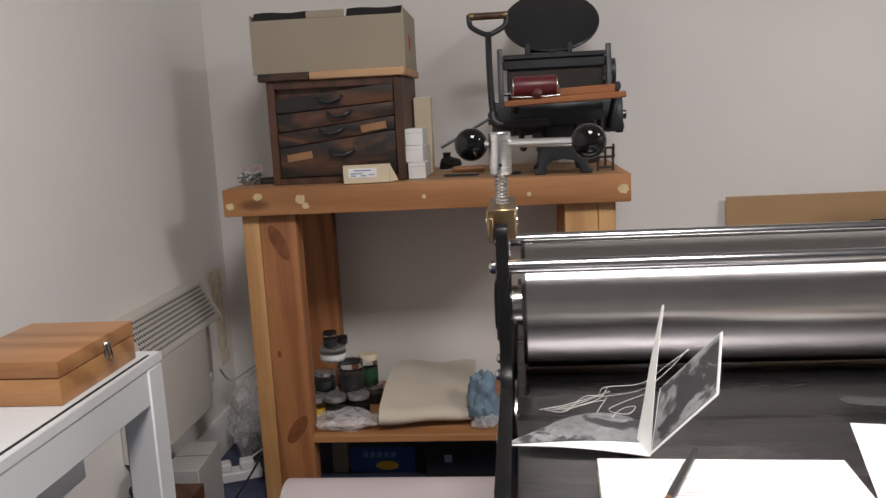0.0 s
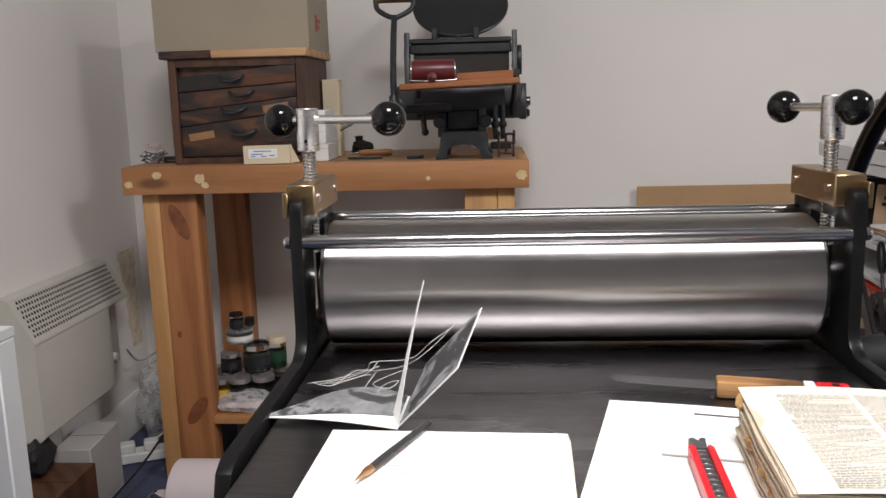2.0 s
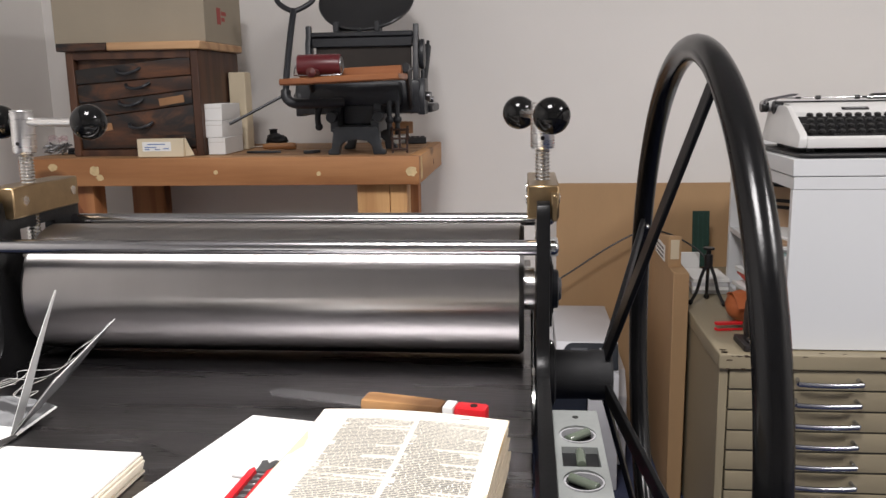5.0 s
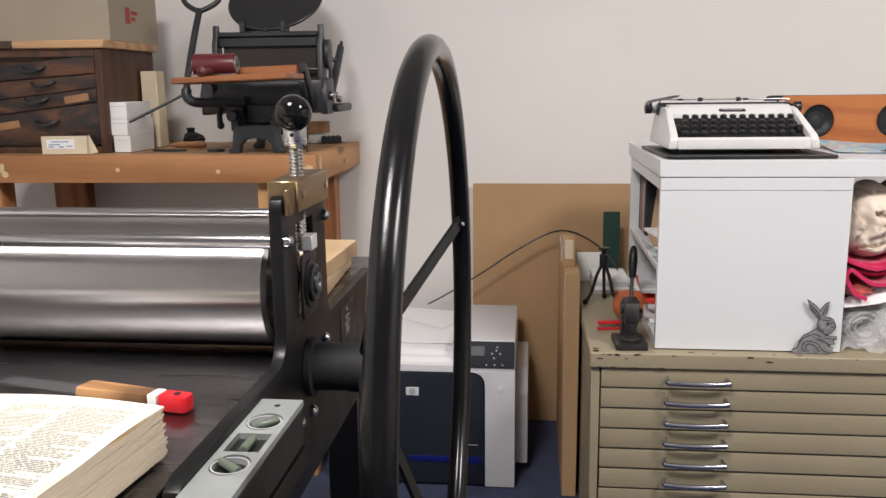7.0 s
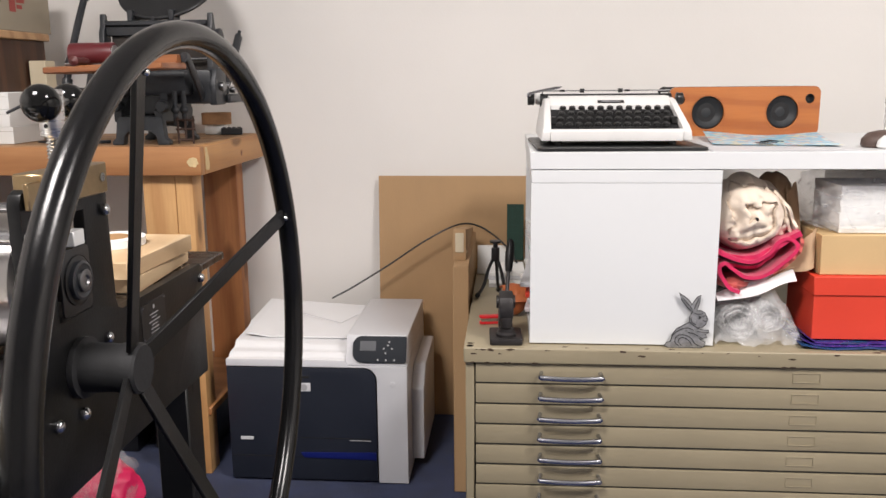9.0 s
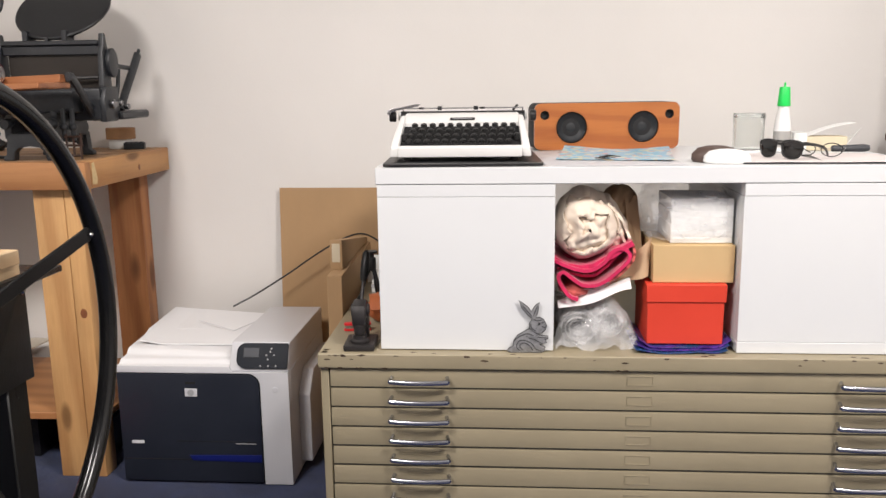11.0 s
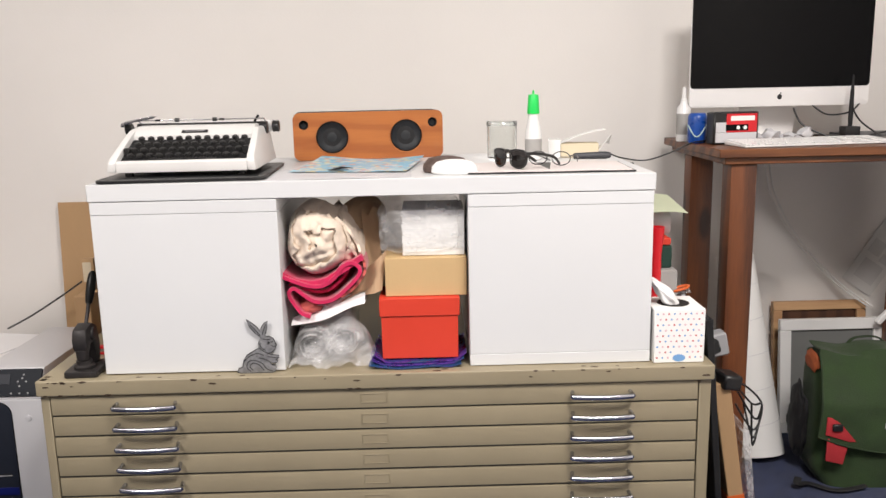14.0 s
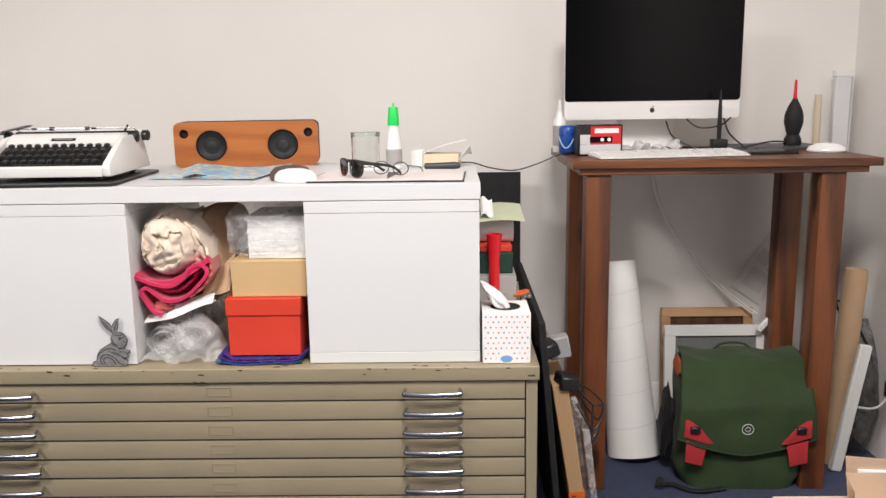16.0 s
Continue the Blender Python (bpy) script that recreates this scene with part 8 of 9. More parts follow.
def loose_bag(bm, c, rx, ry, rz, seed):
    """A thin clear bag: a rounded block with sharp creases."""
    tb = B()
    bmesh.ops.create_icosphere(tb, subdivisions=5, radius=1.0)
    for v in tb.verts:
        q = v.co.copy()
        e = [math.copysign(abs(k) ** 0.45, k) for k in q]
        n = abs(noise.noise(q * 2.2 + Vector((seed, 0, 0)))) + 0.5 * abs(noise.noise(q * 5.0 + Vector((0, seed, 0))))
        k = 0.93 + 0.13 * n
        v.co = Vector((e[0] * rx * k, e[1] * ry * k, e[2] * rz * k))
    return join(bm, tb, Matrix.Translation(c))


bm = B()
loose_bag(bm, (-0.019, -0.002, 0.066), 0.098, 0.090, 0.064, 33.0)
part("bag", bm, M["bag"], t)


# ---- inside the west cube, seen through its open side ----
random.seed(14)
x = 1.744
for k, (w, h, col) in enumerate(((0.012, 0.155, (0.05, 0.07, 0.07)), (0.009, 0.150, (0.10, 0.22, 0.20)), (0.014, 0.142, (0.45, 0.10, 0.06)), (0.010, 0.150, (0.20, 0.15, 0.11)), (0.012, 0.135, (0.60, 0.55, 0.45)), (0.016, 0.152, (0.10, 0.10, 0.12)), (0.011, 0.148, (0.02, 0.02, 0.022)))):
    t = thing("paperback", "upright slim book on a white shelf", "book", "books in the open cube", at=(1.03, 2.27 - 0.02 * k, 0.7103))
    bm = B()
    box(bm, 0, 0.16, -w / 2, w / 2, 0, h, 0.001)
    part("cover", bm, mat("book_cloth", col, 0.6, var=0.1), t)
    bm = B()
    box(bm, 0.004, 0.158, -w / 2 + 0.0015, w / 2 - 0.0015, h, h + 0.0006, 0)
    part("page_edge", bm, M["cream_paper"], t)
t = thing("kraft_notebook", "brown kraft pocket notebook with dark printing leaning on a shelf", "notebook", at=(1.060, 1.985, 0.7105), rz=48)
m = pose(0, 0, 0, 0, 12, 0)
bm = B()
box(bm, 0, 0.005, -0.05, 0.05, 0, 0.145, 0.0008, m)
nb = part("cover", bm, M["kraft"], t)
for z, a in ((0.112, 0.030), (0.096, 0.034)):
    bm = B()
    box(bm, -0.0006, 0.0003, -a, a, z - 0.005, z + 0.004, 0, m)
    part("title_bar", bm, M["black_matte"], nb)
t = thing("paper_heap", "loose papers and packets heaped on a white shelf", "papers", at=(1.10, 1.90, 0.7105))
for k in range(6):
    bm = B()
    box(bm, -0.085, 0.07, -0.09, 0.09, 0.0005 + 0.008 * k, 0.0075 + 0.008 * k, 0.001, pose(0.006 * math.sin(3 * k), 0.01 * math.cos(5 * k), 0, 0, 0, 9 * math.sin(4 * k)))
    part("packet", bm, (M["paper"], M["pale_teal"], M["prn_grey"], M["paper"], M["kraft"], M["paper"])[k], t)
t = thing("packet_heap", "white and pink packets heaped in a low shelf", "packets", at=(1.10, 2.02, 0.5497))
for k in range(7):
    bm = B()
    box(bm, -0.09, 0.06, -0.17, 0.16, 0.0005 + 0.012 * k, 0.0115 + 0.012 * k, 0.0015, pose(0.01 * math.sin(3 * k), 0.01 * math.cos(5 * k), 0, 0, 0, 6 * math.sin(4 * k)))
    part("packet", bm, (M["paper"], M["pink_paper"], M["paper"], M["prn_grey"], M["red_card"], M["paper"], M["prn_grey"])[k], t)


# ---- west end of the chest top ----
def iron_punch():
    t = thing("hand_punch", "old brown-black cast iron bench punch with a tall lever", "hand press", at=(0.955, 1.768, ZC + 0.0003), rz=2)
    I = M["iron_brown"]
    bm = B()
    prism(bm, rounded(-0.036, 0.036, -0.040, 0.055, 0.006), 0.014, None, 0.003)
    part("base", bm, I, t)
    bm = B()
    lathe(bm, [(0, 0.014), (0.022, 0.014), (0.023, 0.020), (0.017, 0.024), (0.017, 0.032), (0, 0.033)], (0, -0.008, 0), 24)
    part("anvil", bm, I, t)
    bm = B()
    prism(bm, [(0.050, 0.012), (0.056, 0.055), (0.046, 0.098), (0.014, 0.112), (-0.022, 0.104), (-0.030, 0.080), (-0.026, 0.056), (-0.008, 0.050), (0.0, 0.066), (0.016, 0.066), (0.024, 0.04), (0.022, 0.012)], 0.032, Matrix.Translation((-0.016, 0, 0)) @ YZ, 0.007)
    part("frame", bm, I, t)
    bm = B()
    cyl(bm, (0, -0.014, 0.034), (0, -0.014, 0.058), 0.012, 0.015, seg=20, bev=0.001)
    part("punch_head", bm, I, t)
    bm = B()
    cyl(bm, (-0.021, 0.012, 0.086), (0.021, 0.012, 0.086), 0.015, seg=20, bev=0.002)
    part("pivot", bm, I, t)
    bm = B()
    tube(bm, spline([(0.002, 0.010, 0.098), (0.004, 0.024, 0.125), (0.006, 0.034, 0.150)], 6), 0.0042, 10)
    part("lever", bm, I, t)
    bm = B()
    lathe(bm, [(0, 0.0), (0.0070, 0.002), (0.0095, 0.018), (0.0105, 0.045), (0.0085, 0.068), (0.004, 0.076), (0, 0.077)], (0, 0, 0), 18, Matrix.Translation((0.006, 0.034, 0.148)) @ pose(0, 0, 0, -22, 5, 0))
    part("grip", bm, M["black_satin"], t, "black rounded lever grip")


iron_punch()


def mini_tripod():
    t = thing("mini_tripod", "small black flexible camera tripod on a chest", "tripod", at=(0.925, 2.150, ZC + 0.0003))
    for a in (80, 200, 320):
        bm = B()
        d = Vector((math.cos(radians(a)), math.sin(radians(a)), 0))
        pts = spline([d * 0.006 + Vector((0, 0, 0.105)), d * 0.020 + Vector((0, 0, 0.075)), d * 0.032 + Vector((0, 0, 0.035)), d * 0.050 + Vector((0, 0, 0.006))], 6)
        tube(bm, pts, 0.0045, 8)
        leg = part("leg", bm, M["black_plastic"], t)
        bm = B()
        ball(bm, d * 0.050 + Vector((0, 0, 0.0075)), 0.0075, 12)
        part("foot", bm, M["black_matte"], leg)
    bm = B()
    cyl(bm, (0, 0, 0.098), (0, 0, 0.135), 0.011, seg=16, bev=0.002)
    cyl(bm, (0, 0, 0.135), (0, 0, 0.148), 0.006, seg=12)
    cyl(bm, (0, 0, 0.148), (0, 0, 0.154), 0.015, seg=18, bev=0.001)
    part("head", bm, M["black_plastic"], t)


mini_tripod()
t = thing("leather_pouch", "orange-brown leather pouch with a flap on a chest", "pouch", at=(0.972, 1.985, ZC + 0.0003), rz=12)
bm = B()
crumple(bm, (0, 0, 0), 0.034, 0.045, 0.040, 2.2, 0.12, 3)
part("pouch", bm, M["leather"], t)
bm = B()
sheet(bm, lambda u, v: Vector((-0.030 + 0.060 * u, -0.052 + 0.07 * v, 0.066 + 0.014 * math.sin(math.pi * v) - 0.022 * (1 - v) ** 2)), 8, 8, 0.002)
part("flap", bm, M["leather"], t)
t = thing("pocket_knife", "red-handled folding pocket knife on a chest", "pocket knife", at=(0.925, 1.900, ZC + 0.0005), rz=8)
for z in (0.0, 0.014):
    bm = B()
    prism(bm, rounded(-0.034, 0.034, -0.009, 0.009, 0.008), 0.006, pose(0, 0, z), 0.0015)
    part("scale", bm, M["red"], t)
bm = B()
for k in range(4):
    box(bm, -0.030, 0.032, -0.007, 0.007, 0.0062 + 0.002 * k, 0.0077 + 0.002 * k, 0)
part("blades", bm, M["steel"], t)
for k, (dz, c) in enumerate(((0.0, "pale_grey"), (0.011, "paper"), (0.022, "prn_grey"), (0.033, "paper"))):
    bm = B()
    box(bm, -0.05, 0.05, -0.07, 0.07, 0, 0.0105, 0.001)
    single("pamphlet", bm, M[c], "thin pamphlet in a small pile on a chest", "booklet", "pile of pamphlets", at=pose(0.955, 2.32, ZC + 0.0003 + dz + 0.0003 * k, 0, 0, 4 * math.sin(3 * k)))
bm = B()
box(bm, -0.045, 0.045, -0.006, 0.006, 0.0, 0.086, 0.001)
single("card_pack", bm, M["paper"], "upright pack of white cards on a chest", "cards", at=pose(0.912, 2.42, ZC + 0.0003, -6, 0, 0))
t = thing("cutting_mat", "dark green gridded cutting mat standing on a chest", "cutting mat", at=(0.990, 2.520, ZC + 0.0005))
bm = B()
box(bm, -0.036, 0.016, 0, 0.003, 0.02, 0.195, 0.001, pose(0, 0, 0, -6, 0, 0))
cm = part("mat", bm, M["green_mat"], t)
bm = B()
for k in range(7):
    box(bm, -0.034, 0.014, -0.0006, 0.0, 0.03 + 0.025 * k, 0.0304 + 0.025 * k, 0, pose(0, 0, 0, -6, 0, 0))
    if k < 4:
        box(bm, -0.032 + 0.014 * k, -0.0316 + 0.014 * k, -0.0006, 0.0, 0.023, 0.192, 0, pose(0, 0, 0, -6, 0, 0))
tagged(part("grid_line", bm, M.setdefault("mat_grid", mat("mat_grid_print", (0.02, 0.10, 0.07), 0.6, var=0.1)), cm), kind="stuff")

# flat carton standing between the printer and the chest
t = thing("flat_carton", "tall flat brown carton with a white label beside a chest", "box", at=(0.0, 0.0, 0.0))
bm = B()
box(bm, 0.818, 0.858, 2.050, 2.545, 0.001, 0.628, 0.002)
part("lower_carton", bm, M["card"], t)
bm = B()
prism(bm, [(2.120, 0.6285), (2.540, 0.6285), (2.540, 0.645), (2.120, 0.712)], 0.034, Matrix.Translation((0.814, 0, 0)) @ YZ, 0.002)
uc = part("upper_carton", bm, M["card"], t)
bm = B()
box(bm, 0.8132, 0.8141, 2.170, 2.330, 0.632, 0.676, 0)
lb = part("label", bm, M["paper"], uc, "white label with dark bars")
for k in range(3):
    bm = B()
    box(bm, 0.8126, 0.8133, 2.19, 2.31, 0.638 + 0.012 * k, 0.643 + 0.012 * k, 0)
    part("print_bar", bm, M["ink"], lb)
bm = B()
box(bm, 0.820, 0.842, 2.1186, 2.1195, 0.650, 0.702, 0)
part("end_label", bm, M["cream_card"], uc)
cable("thin_cable", [(0.40, 2.510, 0.4165), (0.47, 2.53, 0.452), (0.58, 2.54, 0.520), (0.70, 2.545, 0.600), (0.80, 2.545, 0.650), (0.87, 2.49, 0.655), (0.943, 2.392, 0.623), (0.985, 2.36, 0.570)], 0.0028, M["black_plastic"], "thin black cable draped over a carton to a printer")


# ---- east end of the chest top ----
def tissue_box():
    t = thing("tissue_box", "cube tissue box with red and blue dots on a chest", "tissue box", at=(2.2745, 1.790, ZC + 0.0003))
    bm = B()
    box(bm, -0.056, 0.056, -0.058, 0.058, 0, 0.122, 0.0015)
    b = part("box_body", bm, M["paper"], t)
    random.seed(6)
    for col, off in (("red_dot", 0), ("blue_dot", 1), ("pink_dot", 2)):
        bm = B()
        for i in range(9):
            for j in range(9):
                if (i + 2 * j) % 3 != off:
                    continue
                u, z = -0.049 + 0.0122 * i + (0.006 if j % 2 else 0), 0.012 + 0.0125 * j
                if u > 0.052 or (abs(u) < 0.016 and z < 0.025):
                    continue
                cyl(bm, (u, -0.0579, z), (u, -0.0584, z), 0.0022, seg=8)
                cyl(bm, (0.0559, u, z), (0.0564, u, z), 0.0022, seg=8)
        tagged(part("dot_print", bm, M[col], b), kind="stuff")
    bm = B()
    ball(bm, (0, -0.0582, 0.011), 0.012, 16, sx=1.2, sy=0.02, sz=0.7)
    part("logo_patch", bm, M["blue_dot"], b, "small pale blue patch")
    # dark disc on the closed top, painted as the shaded opening
    bm = B()
    cyl(bm, (0, 0, 0.1215), (0, 0, 0.1226), 0.036, seg=28)
    part("opening", bm, M["gap"], b)
    bm = B()
    tb = B()
    bmesh.ops.create_icosphere(tb, subdivisions=4, radius=1.0)
    for v in tb.verts:
        k = 1 + 0.35 * noise.noise(v.co * 2.3 + Vector((7, 0, 0)))
        w = 0.55 + 0.35 * v.co.z
        v.co = Vector((v.co.x * 0.019 * k * (1.3 - w), v.co.y * 0.022 * k, v.co.z * 0.050))
    join(bm, tb, Matrix.Translation((-0.026, -0.006, 0.150)) @ pose(0, 0, 0, 0, -42, 0))
    part("tissue", bm, M["tissue"], t, "white tissue pulled out")


M["red_dot"] = mat("red_dot", (0.55, 0.12, 0.12), 0.6, var=0.05)
M["blue_dot"] = mat("pale_blue_dot", (0.16, 0.34, 0.62), 0.6, var=0.05)
M["pink_dot"] = mat("pale_pink_dot", (0.68, 0.45, 0.50), 0.6, var=0.05)
tissue_box()

bm = B()
box(bm, 2.222, 2.372, 2.575, 2.590, ZC + 0.0003, 0.886, 0.001)
single("display_board", bm, M["black_matte"], "matte black board standing behind a shelf cube", "board")
t = thing("card_tray", "pile of green card, paper rolls and tools beside a shelf cube", "papers", at=(2.262, 1.955, ZC + 0.0003))
bm = B()
box(bm, -0.046, 0.045, -0.085, 0.09, 0, 0.178, 0.002)
part("carton", bm, M["pale_grey"], t)
bm = B()
box(bm, -0.044, 0.038, -0.06, 0.085, 0.1785, 0.232, 0.003)
part("green_case", bm, M["green_mat"], t)
bm = B()
box(bm, -0.044, 0.036, -0.058, 0.08, 0.2325, 0.250, 0.003)
part("red_packet", bm, M["red_card"], t)
bm = B()
cyl(bm, (-0.046, 0.0, 0.2805), (0.042, 0.0, 0.2805), 0.030, seg=28)
part("white_roll", bm, M["paper"], t)
bm = B()
sheet(bm, lambda u, v: Vector((-0.046 + 0.112 * u, -0.08 + 0.17 * v, 0.3125 + 0.006 * math.sin(2.4 * u) - 0.004 * u * u + 0.02 * v)), 10, 4, 0.0012)
part("green_card", bm, M.setdefault("pale_green", mat("pale_green_card", (0.52, 0.56, 0.40), 0.7, var=0.04)), t)
bm = B()
sheet(bm, lambda u, v: Vector((-0.04 + 0.03 * u, -0.06 + 0.10 * v, 0.325 + 0.03 * v + 0.006 * math.sin(6 * u))), 6, 4, 0.0006)
part("tissue_scrap", bm, M["tissue"], t)
t = thing("red_tube", "upright red plastic tube beside a shelf cube", "tube", at=(2.252, 1.8635, ZC + 0.0003))
bm = B()
lathe(bm, [(0.009, 0.0), (0.014, 0.0), (0.0135, 0.22), (0.0175, 0.262), (0.019, 0.284), (0.016, 0.284), (0.010, 0.22), (0.009, 0.0)], (0, 0, 0), 24)
part("tube", bm, M["red"], t)
t = thing("scissors", "orange-handled scissors beside a shelf cube", "scissors", at=(2.318, 1.880, 0.655), rz=10)
bm = B()
tube(bm, [(0.020 * math.cos(a), 0.011 * math.sin(a), 0.005 * math.cos(a)) for a in [2 * math.pi * k / 18 for k in range(18)]], 0.0035, 8, True)
part("handle", bm, M["orange"] if "orange" in M else M.setdefault("orange", mat("orange_plastic", (0.65, 0.12, 0.02), 0.4, var=0.05)), t)
bm = B()
box(bm, -0.075, -0.018, -0.004, 0.004, -0.002, 0.0005, 0.0004)
part("blade", bm, M["blade"], t)
bm = B()
crumple(bm, (2.315, 1.892, ZC + 0.118), 0.030, 0.018, 0.006, 6.1, 0.6)
crumple(bm, (2.318, 1.880, ZC + 0.0005), 0.020, 0.016, 0.060, 6.4, 0.2)
single("clear_bag", bm, M["bag_dense"], "crumpled clear bag beside a tissue box", "bag")


# ---- leaning stack against the east side of the chest ----
def leaning(name, x0, x1, y0, y1, h, lean, material, label, cat, base=0.001):
    bm = B()
    box(bm, 0, x1 - x0, y0, y1, 0, h, 0.002, Matrix.Translation((x0, 0, base)) @ pose(0, 0, 0, 0, lean, 0))
    return single(name, bm, material, label, cat)


leaning("black_portfolio", 2.408, 2.424, 1.80, 2.52, 0.60, -5.0, M["black_matte"], "black portfolio case leaning on a chest", "portfolio")
leaning("long_carton", 2.462, 2.500, 1.84, 2.30, 0.43, -9, M["card"], "long brown carton leaning beside a chest", "box")
t = thing("fragile_tape", "orange warning tape with black letters on a carton", "tape", at=Matrix.Translation((2.462, 0, 0.001)) @ pose(0, 0, 0, 0, -9, 0))
bm = B()
box(bm, -0.0015, 0.0395, 1.8385, 2.3015, 0.098, 0.140, 0.0002)
ft = part("tape_band", bm, M["orange"], t)
bm = B()
words(bm, "F", 0.034, Matrix.Translation((0.011, 1.8382, 0.118)) @ pose(0, 0, 0, 90, 0, 0))
words(bm, "2", 0.030, Matrix.Translation((0.030, 1.8382, 0.118)) @ pose(0, 0, 0, 90, 90, 0))
part("letters", bm, M["black_matte"], ft)
leaning("bubble_sleeve", 2.512, 2.530, 1.86, 2.10, 0.30, -7, M["bag_dense"], "clear bubble sleeve leaning on a carton", "packaging")
t = thing("power_adapter", "black power adapters with bundled leads by a chest", "charger", at=(2.432, 1.86, 0.432))
for p, r in (((0.0, 0.0, 0.0), 10), ((-0.045, 0.03, 0.075), -20)):
    bm = B()
    box(bm, -0.024, 0.024, -0.03, 0.03, -0.018, 0.018, 0.005, Matrix.Translation(p) @ pose(0, 0, 0, 0, r, 12))
    part("adapter", bm, M["black_plastic"], t)
for a in range(3):
    bm = B()
    tube(bm, spline([(0.01, 0, 0), (0.06 + 0.01 * a, 0.02, -0.03 - 0.04 * a), (0.10, 0.03, -0.08), (0.07, 0.0, -0.13 - 0.02 * a), (0.03 + 0.02 * a, 0.02, -0.07)], 8), 0.0026, 7)
    part("lead", bm, M["black_plastic"], t)
bm = B()
box(bm, -0.028, 0.028, -0.02, 0.02, -0.012, 0.045, 0.004, pose(-0.01, 0.06, 0.055, 0, -12, 0))
part("grey_reel", bm, M["grey_plastic"], t)


# ---- things on the tall desk ----
ZD = 0.9605
M["bag_green"] = mat("green_canvas", (0.019, 0.042, 0.010), 0.85, var=0.28, scale=12, bump=0.6, bscale=300, sheen=0.08)
M["bag_red"] = mat("red_canvas", (0.40, 0.022, 0.028), 0.8, var=0.1, scale=10, bump=0.4, bscale=420)
M["foam"] = mat("white_foam", (0.66, 0.66, 0.64), 0.7, var=0.03)
M["can_blue"] = mat("blue_can", (0.010, 0.065, 0.32), 0.3, var=0.2, scale=50)
M["mesh_grey"] = film("grey_mesh_bag", (0.10, 0.10, 0.10), 0.45, 0.6)


def keyboard():
    t = thing("keyboard", "slim white and aluminium keyboard with number pad on a desk", "keyboard", at=(2.758, 2.222, ZD), rz=8)
    bm = B()
    prism(bm, [(-0.057, 0.001), (-0.057, 0.005), (0.057, 0.012), (0.057, 0.001)], 0.43, Matrix.Translation((-0.215, 0, 0)) @ YZ, 0.0012)
    part("body", bm, M["imac_alu"], t)
    bm = B()
    box(bm, -0.0075, 0.0075, -0.0073, 0.0073, 0, 0.003, 0.0008)
    km = mesh_from("key", bm, M["white_gloss"])
    for r in range(6):
        for c in range(22):
            if c in (15, 19) and r < 5:
                continue
            if 15 <= c <= 17 and r in (1, 2):
                continue
            y = -0.046 + r * 0.0186
            part("key", km, M["white_gloss"], t, at=pose(-0.2035 + c * 0.0193, y, 0.0058 + (y + 0.057) * 0.0614, 3.5, 0, 0))


keyboard()
t = thing("mouse", "white computer mouse on a desk", "mouse", at=(3.232, 2.300, ZD), rz=-20)
bm = B()
lathe(bm, [(0.0, 0.0), (0.050, 0.0), (0.054, 0.005), (0.048, 0.015), (0.030, 0.024), (0.0, 0.027)], (0, 0, 0.0006), 32)
bm.transform(Matrix.Diagonal((1.0, 0.58, 1, 1)))
part("shell", bm, M["white_gloss"], t)
t = thing("trackpad", "flat black graphics pad on a desk", "graphics tablet", at=(3.055, 2.300, ZD), rz=6)
bm = B()
prism(bm, rounded(-0.075, 0.075, -0.06, 0.06, 0.008), 0.008, pose(0, 0, 0.0004), 0.001)
part("pad", bm, M["black_plastic"], t)
t = thing("pen_holder", "black pen stand with an upright stylus on a desk", "pen holder", at=(2.948, 2.385, ZD))
bm = B()
prism(bm, [(-0.021, 0.0005), (0.021, 0.0005), (0.0215, 0.036), (-0.0215, 0.036)], 0.042, Matrix.Translation((0, 0.021, 0)) @ XZ, 0.003)
part("stand", bm, M["black_plastic"], t)
bm = B()
lathe(bm, [(0, 0.034), (0.0058, 0.036), (0.0068, 0.070), (0.0055, 0.13), (0.0022, 0.180), (0, 0.184)], (0, 0, 0), 16)
part("stylus", bm, M["black_matte"], t)


def radio_box():
    t = thing("cassette_radio", "small red and silver retro cassette radio on a desk", "radio", at=(2.572, 2.290, ZD + 0.0003), rz=8)
    bm = B()
    box(bm, -0.066, 0.066, -0.022, 0.022, 0, 0.088, 0.003)
    part("case", bm, M["black_plastic"], t)
    bm = B()
    box(bm, -0.060, 0.060, -0.0245, -0.0215, 0.005, 0.032, 0.001)
    box(bm, -0.060, -0.030, -0.0245, -0.0215, 0.0325, 0.060, 0.001)
    part("silver_panel", bm, M["prn_grey"], t)
    bm = B()
    box(bm, -0.0295, 0.060, -0.0247, -0.0215, 0.0325, 0.083, 0.001)
    f = part("red_panel", bm, M["red"], t)
    bm = B()
    box(bm, -0.018, 0.052, -0.0255, -0.0246, 0.064, 0.077, 0.0003)
    part("paper_label", bm, M["paper"], f)
    bm = B()
    box(bm, -0.032, 0.034, -0.0258, -0.0246, 0.037, 0.054, 0.004)
    win = part("window", bm, M["screen"], f)
    for x in (0.004, 0.024):
        bm = B()
        cyl(bm, (x, -0.0257, 0.0455), (x, -0.0266, 0.0455), 0.0052, seg=14)
        part("reel", bm, M["paper"], win)


